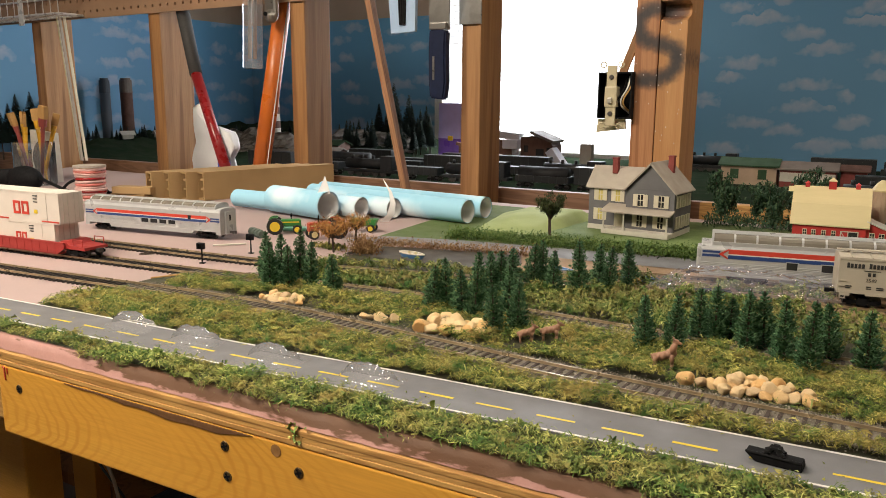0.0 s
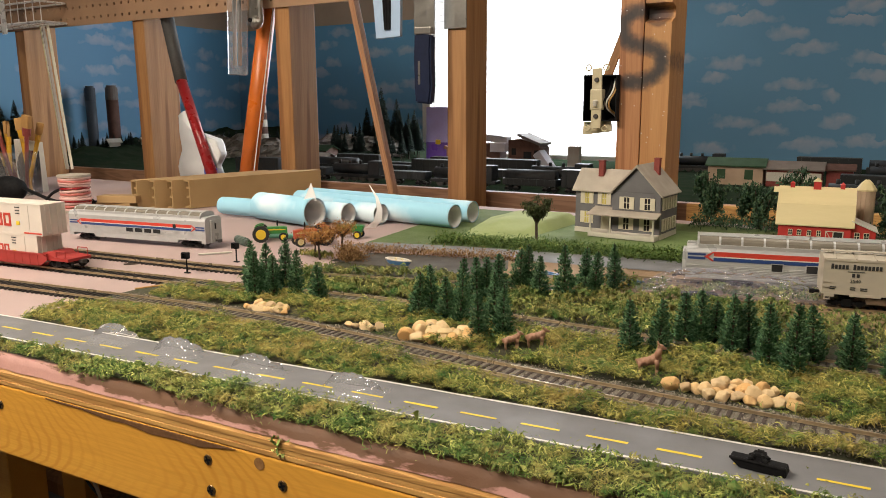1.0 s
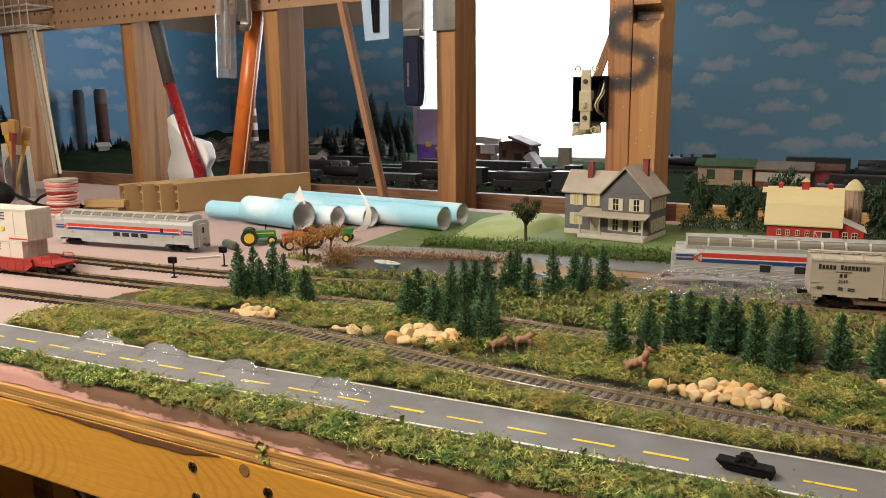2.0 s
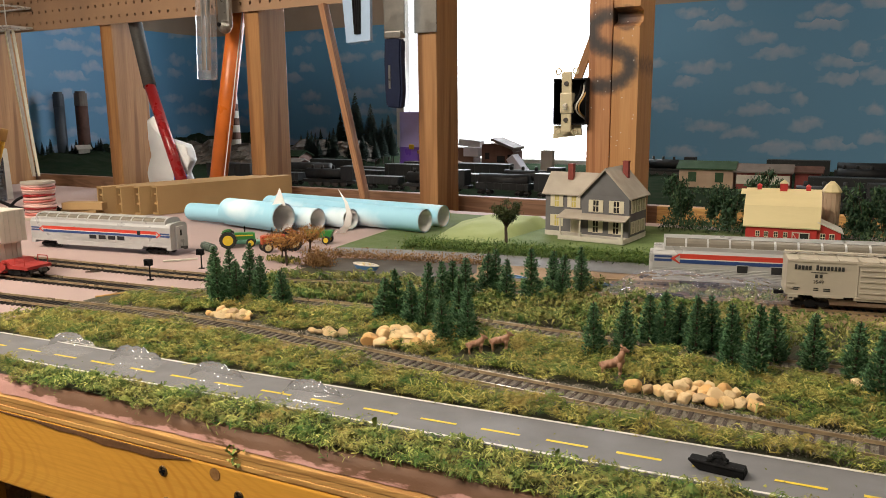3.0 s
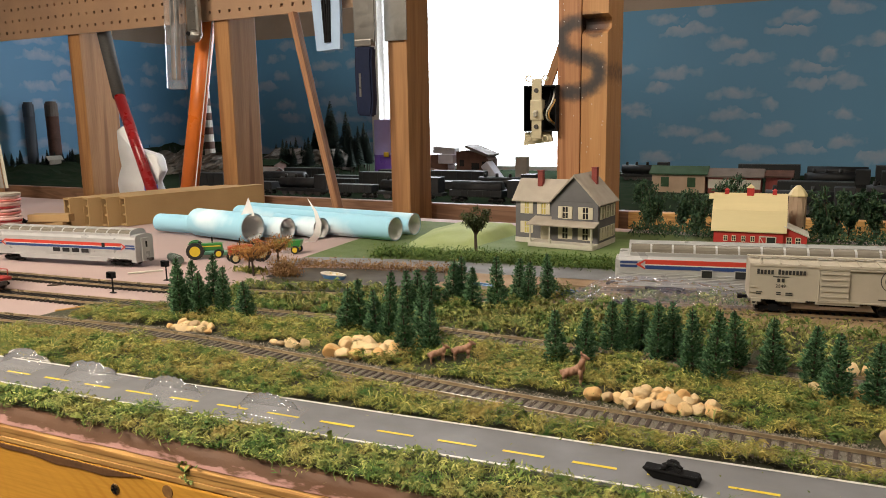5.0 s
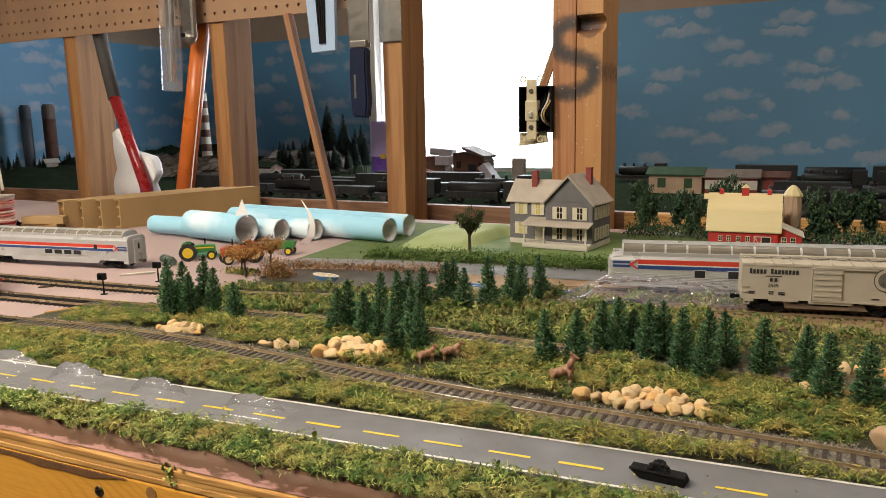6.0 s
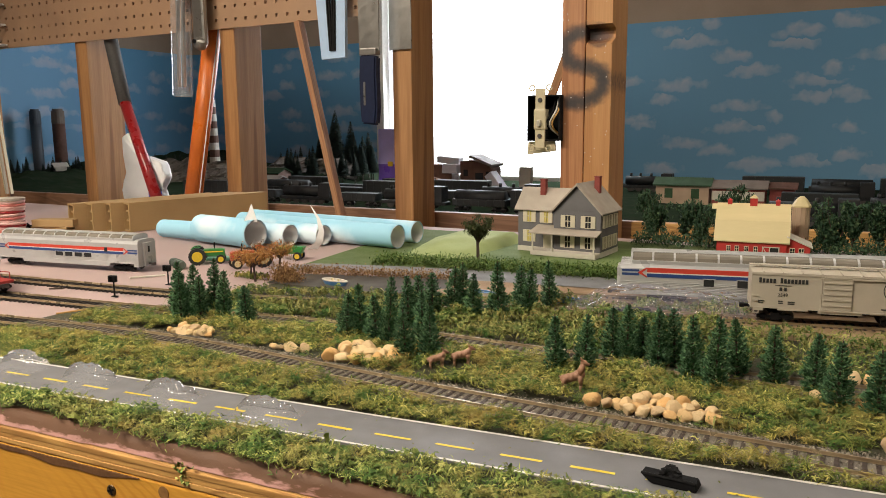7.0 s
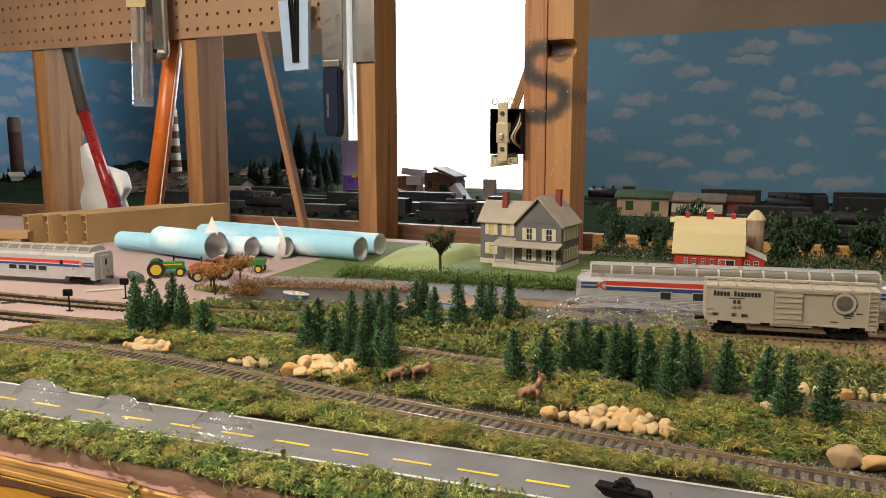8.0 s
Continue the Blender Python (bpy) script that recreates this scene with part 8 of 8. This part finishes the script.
for k in range(11):
    far_pine(-2.33 + 0.015 * rng.uniform(-1, 1), 0.92 + 0.028 * k, rng.uniform(0.08, 0.15), 0.05 if k > 3 else 0.03)
for k in range(30):
    far_pine(-2.27 + 0.05 * rng.uniform(-1, 1), 1.05 + 0.022 * k, rng.uniform(0.03, 0.055), 0.035)
for x, y in ((-2.22, 1.33), (-2.20, 1.45), (-2.24, 1.50), (-2.10, 1.52)):
    shed(x, y, 0.036, 0.035, 0.03, 0.016, 0.008, "offwhite", "offwhite", "small white model house on the far hill", 70)

# towers
for x, y, r, h, m1, m2, lab in ((-2.30, 1.412, 0.0205, 0.215, "brownbrick", "rooftan", "brown model brick tower with pale top"), (-2.30, 1.329, 0.0170, 0.212, "bluegrey", "bluegrey", "dark blue-grey model tower block")):
    t = thing("model_tower", lab, "tower", "far towers", at=(x, y, 0.02))
    bm = bmesh.new()
    rod(bm, (0, 0, -0.04), (0, 0, h * 0.8), r, r, 16)
    part("shaft", bm, m1, t, "", True)
    bm = bmesh.new()
    rod(bm, (0, 0, h * 0.8), (0, 0, h), r * 1.04, r, 16)
    rod(bm, (0, 0, h), (0, 0, h * 1.03), r * 0.8, r * 0.8, 16)
    part("top", bm, m2, t)
t = thing("striped_chimney", "red and white banded model chimney", "chimney", at=(-1.800, 1.62, 0.03))
for k in range(10):
    bm = bmesh.new()
    rod(bm, (0, 0, 0.0235 * k), (0, 0, 0.0235 * (k + 1)), 0.0185 - 0.0008 * k, 0.0177 - 0.0008 * k, 16)
    part("band", bm, "offwhite" if k % 2 else "brownbrick", t)
bm = bmesh.new()
rod(bm, (0, 0, 0.235), (0, 0, 0.267), 0.0075, 0.0060, 12)
rod(bm, (0, 0, 0.235), (0, 0, 0.239), 0.0125, 0.0125, 16)
part("cap", bm, "bluegrey", t)


def train_car(x, y, z, L, kind):
    if kind == "loco":
        t = thing("steam_locomotive", "black model steam locomotive on the far layout", "locomotive", "far trains", at=(x, y, z))
        bm = bmesh.new()
        rod(bm, (-L * 0.45, 0, 0.030), (L * 0.25, 0, 0.030), 0.0125, 0.0125, 16)
        for q in (-0.36, -0.18, 0.02):
            rod(bm, (L * q, 0, 0.04), (L * q, 0, 0.050), 0.004, 0.0035, 10)
        part("boiler", bm, "loco", t, "", True)
        bm = bmesh.new()
        box(bm, L * 0.22, L * 0.42, -0.016, 0.016, 0.016, 0.050, 0.001)
        part("cab", bm, "loco", t)
        bm = bmesh.new()
        box(bm, -L * 0.5, L * 0.46, -0.013, 0.013, 0.010, 0.017, 0.001)
        part("frame", bm, "loco", t)
        for k in range(5):
            xx = -L * 0.35 + k * L * 0.15
            for s in (-1, 1):
                bm = bmesh.new()
                rod(bm, (xx, s * 0.009, 0.0095), (xx, s * 0.012, 0.0095), 0.0090, seg=16)
                part("wheel", bm, "steel", t)
    else:
        t = thing("freight_car", "dark model freight car on the far layout", "freight car", "far trains", at=(x, y, z))
        bm = bmesh.new()
        top = {"box": 0.048, "gon": 0.030, "tank": 0.026, "red": 0.046}[kind]
        box(bm, -L / 2, L / 2, -0.016, 0.016, 0.012, top, 0.001)
        bd = part("body", bm, "brickred" if kind == "red" else "lococar", t)
        for k in range(7):
            bm = bmesh.new()
            xx = -L / 2 + L * (k + 0.5) / 7
            box(bm, xx - 0.001, xx + 0.001, -0.0168, 0.0168, 0.013, top - 0.002)
            part("rib", bm, "brickred" if kind == "red" else "lococar", bd)
        if kind == "tank":
            bm = bmesh.new()
            rod(bm, (-L * 0.46, 0, 0.030), (L * 0.46, 0, 0.030), 0.0145, seg=18)
            part("tank", bm, "loco", t, "", True)
        for s in (-1, 1):
            truck(t, s * L * 0.36, z=0.0)


bm = bmesh.new()
box(bm, X_LEFT + 0.02, 0.9, 1.012, 1.11, -0.0115, -0.0085)
setting("road", bm, "snow", "pale strip along the edge of the far layout", "strip")
xx = -1.44
for L, kind in ((0.15, "box"), (0.14, "gon"), (0.16, "loco"), (0.10, "gon"), (0.17, "loco"), (0.12, "tank"), (0.15, "box"), (0.14, "gon"), (0.15, "box"), (0.16, "loco"), (0.12, "gon"), (0.14, "gon"), (0.14, "box"), (0.15, "loco"), (0.14, "box")):
    if not -0.42 < xx + L / 2 < -0.02:
        train_car(xx + L / 2, 1.15, -0.0085, L, kind)
    xx += L + 0.012
xx = -1.30
for L, kind in ((0.14, "tank"), (0.15, "gon"), (0.15, "box"), (0.14, "gon"), (0.16, "loco"), (0.12, "gon"), (0.15, "gon"), (0.16, "loco"), (0.13, "box"), (0.15, "loco"), (0.14, "box")):
    if not -0.42 < xx + L / 2 < -0.04:
        train_car(xx + L / 2, 1.30, -0.010, L, kind)
    xx += L + 0.012

for x_from, y_row, kinds in ((-0.62, 1.80, ("box", "loco", "gon", "box", "tank", "box", "loco", "box", "gon")), (0.0, 1.62, ("loco", "box", "loco", "tank")), (-1.30, 1.40, ("box", "gon", "box", "box"))):
    xx = x_from
    for kind in kinds:
        train_car(xx + 0.072, y_row, -0.011, 0.144, kind)
        xx += 0.154


Z2 = -0.0115
shed(-1.01, 1.52, Z2, 0.10, 0.09, 0.052, 0.016, "brownbrick", "rooftan", "brown model building before the window", 0, 2)
# half-built kits and scraps piled before the window
M["pale_card"] = mat("pale_lilac_card", (0.60, 0.58, 0.66), 0.7, var=0.12, scale=40)
kit = thing("model_building", "half-built brown model house with grey roof on a pile of scraps", "building", "far buildings", at=(-0.822, 1.50, Z2 + 0.030))
bm = bmesh.new()
prism(bm, [(0.0, 0.0), (0.090, 0.0), (0.090, 0.040), (0.082, 0.052), (0.030, 0.064), (0.0, 0.060)], 0.0, 0.06, "y")
kit_wall = part("wall", bm, "brownbrick", kit)
for a, z0, w in ((0.010, 0.022, 0.012), (0.044, 0.014, 0.022), (0.074, 0.018, 0.010)):
    bm = bmesh.new()
    box(bm, a, a + w, -0.0015, 0.0, z0, z0 + 0.017)
    part("window", bm, "pane", kit_wall)
bm = bmesh.new()
prism(bm, [(0.027, 0.071), (0.030, 0.077), (0.094, 0.053), (0.091, 0.047)], -0.008, 0.068, "y")
part("roof", bm, "rooftan", kit)
for x, y, z, sx, sy, sz, ry, rz, tone, what in ((-0.830, 1.53, Z2 + 0.014, 0.20, 0.07, 0.030, 0, 0, "brownbrick", "long brown kit box under the scraps"), (-0.862, 1.520, Z2 + 0.092, 0.062, 0.04, 0.018, 6, 8, "snow", "white card box on the pile of scraps"), (-0.846, 1.500, Z2 + 0.071, 0.046, 0.03, 0.024, 0, -6, "pale_card", "lilac card scrap on the pile"), (-0.880, 1.515, Z2 + 0.056, 0.070, 0.05, 0.050, 0, 4, "brownbrick", "brown kit box under the scraps"), (-0.714, 1.510, Z2 + 0.026, 0.085, 0.04, 0.022, 52, 0, "pale_card", "pale card panel leaning on the brown kit")):
    bm = bmesh.new()
    box(bm, -sx / 2, sx / 2, -sy / 2, sy / 2, -sz / 2, sz / 2, 0.002)
    ob = solid("card_scrap", bm, tone, what, "scrap", "scraps before the window")
    ob.matrix_world = pose(x, y, z, 0, ry, rz)
shed(-1.56, 1.42, Z2, 0.17, 0.09, 0.022, 0.018, "brownbrick", "rooftan", "low brown model station with pale roof", 0, 3)
shed(-1.52, 1.52, Z2, 0.07, 0.06, 0.045, 0.012, "brownbrick", "dark_green", "small model hut with dark green roof", 0)
shed(-1.36, 1.44, Z2, 0.10, 0.06, 0.024, 0.010, "silo", "snow", "low pale model shed", 0)
shed(-0.315, 1.50, Z2, 0.118, 0.05, 0.044, 0.012, "silo", "tgreen_roof", "tan model station with dark green roof and doors", 0, 2)
shed(-0.190, 1.50, Z2, 0.110, 0.05, 0.040, 0.012, "brickred", "rooftan", "red-framed model shed with grey roof", 0, 6)
shed(-0.072, 1.52, Z2, 0.05, 0.04, 0.040, 0.008, "brickred", "brownbrick", "small red model building", 0)
t = thing("grey_block", "plain grey card block standing before the window", "block", at=(-0.669, 1.58, Z2))
bm = bmesh.new()
box(bm, -0.016, 0.016, -0.01, 0.01, 0, 0.0735, 0.001)
part("block", bm, "roofing", t)
# ramp timbers
bm = bmesh.new()
d = Vector((0.16, 0.0, -0.035))
box(bm, 0, d.length, -0.006, 0.006, -0.004, 0.004, m=pose(-0.98, 1.44, 0.060, 0, math.degrees(math.atan2(0.035, 0.16)), 0))
solid("timber_trestle", bm, "plank_dark", "sloping dark timber trestle on the far layout", "trestle")
bm = bmesh.new()
for x in (-0.97, -0.92, -0.87, -0.83):
    box(bm, x - 0.003, x + 0.003, 1.436, 1.444, Z2, 0.058 - (x + 0.98) * 0.21)
part("trestle_posts", bm, "plank_dark", bpy.data.objects["timber_trestle"])

# purple bag near the window
M["purple"] = mat("purple_foil", (0.17, 0.08, 0.50), 0.35, var=0.2, scale=25)
# lilac is paled to stand for window light passing through the top
M["lilac"] = mat("backlit_lilac_foil", (0.52, 0.47, 0.90), 0.35, var=0.15, scale=25)
t = thing("snack_bag", "purple foil bag standing on the far table, its lilac top paled as if backlit", "bag", at=(-1.035, 1.50, Z2))
t.scale = (1.15, 1.1, 1.3)
for name, z0, z1, m_ in (("lower", 0.0, 0.062, "purple"), ("upper", 0.062, 0.135, "lilac")):
    bm = bmesh.new()
    n, k_ = 24, 8
    rings = []
    for j in range(k_ + 1):
        z = z0 + (z1 - z0) * j / k_
        u = z / 0.135
        ring = []
        for i in range(n):
            a = 2 * math.pi * i / n
            q = 1 + 0.10 * noise.noise(Vector((math.cos(a) * 2, math.sin(a) * 2, z * 40)))
            ring.append(bm.verts.new((0.034 * math.cos(a) * q, 0.022 * math.sin(a) * q * (1.05 - 0.75 * u), z)))
        rings.append(ring)
    for a, b in zip(rings, rings[1:]):
        for i in range(n):
            bm.faces.new((a[i], a[(i + 1) % n], b[(i + 1) % n], b[i]))
    part(name, bm, m_, t, "", True)
bm = bmesh.new()
box(bm, 0.004, 0.018, -0.0235, -0.0205, 0.058, 0.068, 0.002)
part("badge", bm, "tyellow", t)

# lit lamp on the far left and ceiling fixtures
t = thing("model_lamp", "tiny lit lamp on the far layout", "lamp", at=(-1.98, 1.38, 0.0))
bm = bmesh.new()
rod(bm, (0, 0, -0.02), (0, 0, 0.052), 0.002, seg=8)
part("post", bm, "black", t)
bm = bmesh.new()
bmesh.ops.create_uvsphere(bm, u_segments=12, v_segments=8, radius=0.0065, matrix=pose(0, 0, 0.056))
part("bulb", bm, glow("warm_bulb", (1.0, 0.75, 0.4), 5.0), t, "lit warm bulb")
for lx, ly in ((-0.72, -0.52), (0.55, 0.66)):
    t = thing("ceiling_light", "long white ceiling light fitting", "ceiling light", "ceiling lights", at=(lx, ly, CEIL))
    bm = bmesh.new()
    box(bm, -0.62, 0.62, -0.17, 0.17, -0.075, 0.0, 0.006)
    part("housing", bm, "white", t)


# ---- well car with two stacked containers on the middle track ----
M["wellred"] = mat("well_red", (0.36, 0.035, 0.03), 0.5, var=0.12, scale=80)
M["container"] = mat("container_white", (0.66, 0.60, 0.53), 0.45, var=0.06, scale=40, fine=600)
WX = -0.806
slope = math.degrees(math.atan2(t2(WX + 0.05) - t2(WX - 0.05), 0.1))
wc = thing("well_car", "red model container well car on the middle track", "freight car", at=(WX, t2(WX) + 0.001, 0.0), rz=slope)
bm = bmesh.new()
h = 0.0165
for s in (-1, 1):
    prism(bm, [(-0.098, 0.0125), (-0.088, 0.0065), (0.088, 0.0065), (0.098, 0.0125), (0.098, 0.0165), (0.088, 0.0185), (-0.088, 0.0185), (-0.098, 0.0165)], s * h - 0.0007, s * h + 0.0007, "y")
    box(bm, -0.098, 0.098, s * h - 0.0012, s * h + 0.0012, 0.0178, 0.0190)
    for k in range(15):
        x = -0.084 + k * 0.012
        box(bm, x - 0.0006, x + 0.0006, s * (h + 0.0004) - 0.0006, s * (h + 0.0004) + 0.0006, 0.0070, 0.0180)
box(bm, -0.088, 0.088, -h, h, 0.0055, 0.0068)
part("well", bm, "wellred", wc)
for s in (-1, 1):
    bm = bmesh.new()
    prism(bm, [(s * 0.090, 0.0120), (s * 0.126, 0.0120), (s * 0.126, 0.0150), (s * 0.104, 0.0160), (s * 0.096, 0.0200), (s * 0.090, 0.0200)], -0.0145, 0.0145, "y")
    pf = part("end_platform", bm, "wellred", wc)
    for y in (-0.0135, 0.0135):
        bm = bmesh.new()
        rod(bm, (s * 0.122, y, 0.015), (s * 0.122, y, 0.0225), 0.0005, seg=6)
        rod(bm, (s * 0.108, y, 0.0158), (s * 0.108, y, 0.0225), 0.0005, seg=6)
        rod(bm, (s * 0.108, y, 0.0225), (s * 0.122, y, 0.0225), 0.0005, seg=6)
        part("handrail", bm, "wellred", pf)
    truck(wc, s * 0.110, z=0.004)
    bm = bmesh.new()
    a, b = s * 0.126, s * 0.133
    box(bm, min(a, b), max(a, b), -0.0015, 0.0015, 0.010, 0.0125, 0.0003)
    box(bm, min(b, b - s * 0.003), max(b, b - s * 0.003), -0.003, 0.003, 0.0092, 0.0135, 0.0006)
    part("coupler", bm, "steel", wc)


def container(at, rz, L, H, label, logo):
    t = thing("shipping_container", label, "container", "stacked containers", at=at, rz=rz)
    W = 0.0292
    bm = bmesh.new()
    box(bm, -L / 2, L / 2, -W / 2, W / 2, 0, H, 0.0004)
    body = part("body", bm, "container", t)
    bm = bmesh.new()
    for s in (-1, 1):
        for x in (-L / 2 + 0.0006, L / 2 - 0.0006, -L / 2 + 0.020, L / 2 - 0.020):
            box(bm, x - 0.0008, x + 0.0008, s * W / 2 - 0.0004, s * W / 2 + 0.0004, 0.0004, H - 0.0004)
        box(bm, -L / 2, L / 2, s * W / 2 - 0.0004, s * W / 2 + 0.0004, H - 0.0014, H + 0.0002)
        box(bm, -L / 2, L / 2, s * W / 2 - 0.0004, s * W / 2 + 0.0004, 0, 0.0012)
    part("frame", bm, "container", t)
    y = -W / 2 - 0.0003
    bm = bmesh.new()
    for a, b in ((-L / 2 + 0.001, -L / 2 + 0.018), (-0.028, 0.012), (L / 2 - 0.028, L / 2 - 0.001)):
        box(bm, a, b, y - 0.0003, y + 0.0004, 0.0014, 0.0028)
    part("stripe", bm, "red", t, "red warning stripe")
    if logo:
        s = logo
        bm = bmesh.new()
        z0, z1, e = H * 0.44 - 0.0056 * s, H * 0.44 + 0.0066 * s, 0.0024 * s
        for cx in (-0.0058 * s, 0.0058 * s):
            a, b = cx - 0.0048 * s, cx + 0.0048 * s
            for x0, x1, c0, c1 in ((a, b, z1 - e, z1), (a, b, z0, z0 + e), (a, a + e, z0 + e, z1 - e), (b - e, b, z0 + e, z1 - e)):
                box(bm, x0, x1, y - 0.0002, y + 0.0004, c0, c1)
        for v in bm.verts:
            v.co.x += L * 0.18
        part("emblem", bm, "red", t, "red block emblem")
    bm = bmesh.new()
    for x, z, w in ((-L / 2 + 0.020, 0.86, 0.012), (-L / 2 + 0.018, 0.79, 0.008), (-L / 2 + 0.019, 0.72, 0.010), (L / 2 - 0.036, 0.86, 0.007), (L / 2 - 0.036, 0.76, 0.006), (L / 2 - 0.036, 0.66, 0.006)):
        box(bm, x - w / 2, x + w / 2, y - 0.0002, y + 0.0004, H * z, H * z + 0.0010)
    part("small_print", bm, "print", t)["kind"] = "stuff"
    bm = bmesh.new()
    box(bm, L / 2 - 0.039, L / 2 - 0.034, y - 0.0002, y + 0.0004, H * 0.30, H * 0.42)
    part("sticker", bm, "tyellow", t)
    bm = bmesh.new()
    for q in (-0.0095, -0.004, 0.004, 0.0095):
        rod(bm, (L / 2 + 0.0004, q, 0.001), (L / 2 + 0.0004, q, H - 0.001), 0.0004, seg=6)
    part("door_bars", bm, "offwhite", t)
    return t


cy = t2(WX) + 0.001
container((WX, cy, 0.0069), slope, 0.166, 0.0300, "white model container with red block emblem resting in the well car", 0.8)
container((WX, cy, 0.0372), slope, 0.186, 0.0330, "long white model container with red block emblem stacked on another", 1.15)
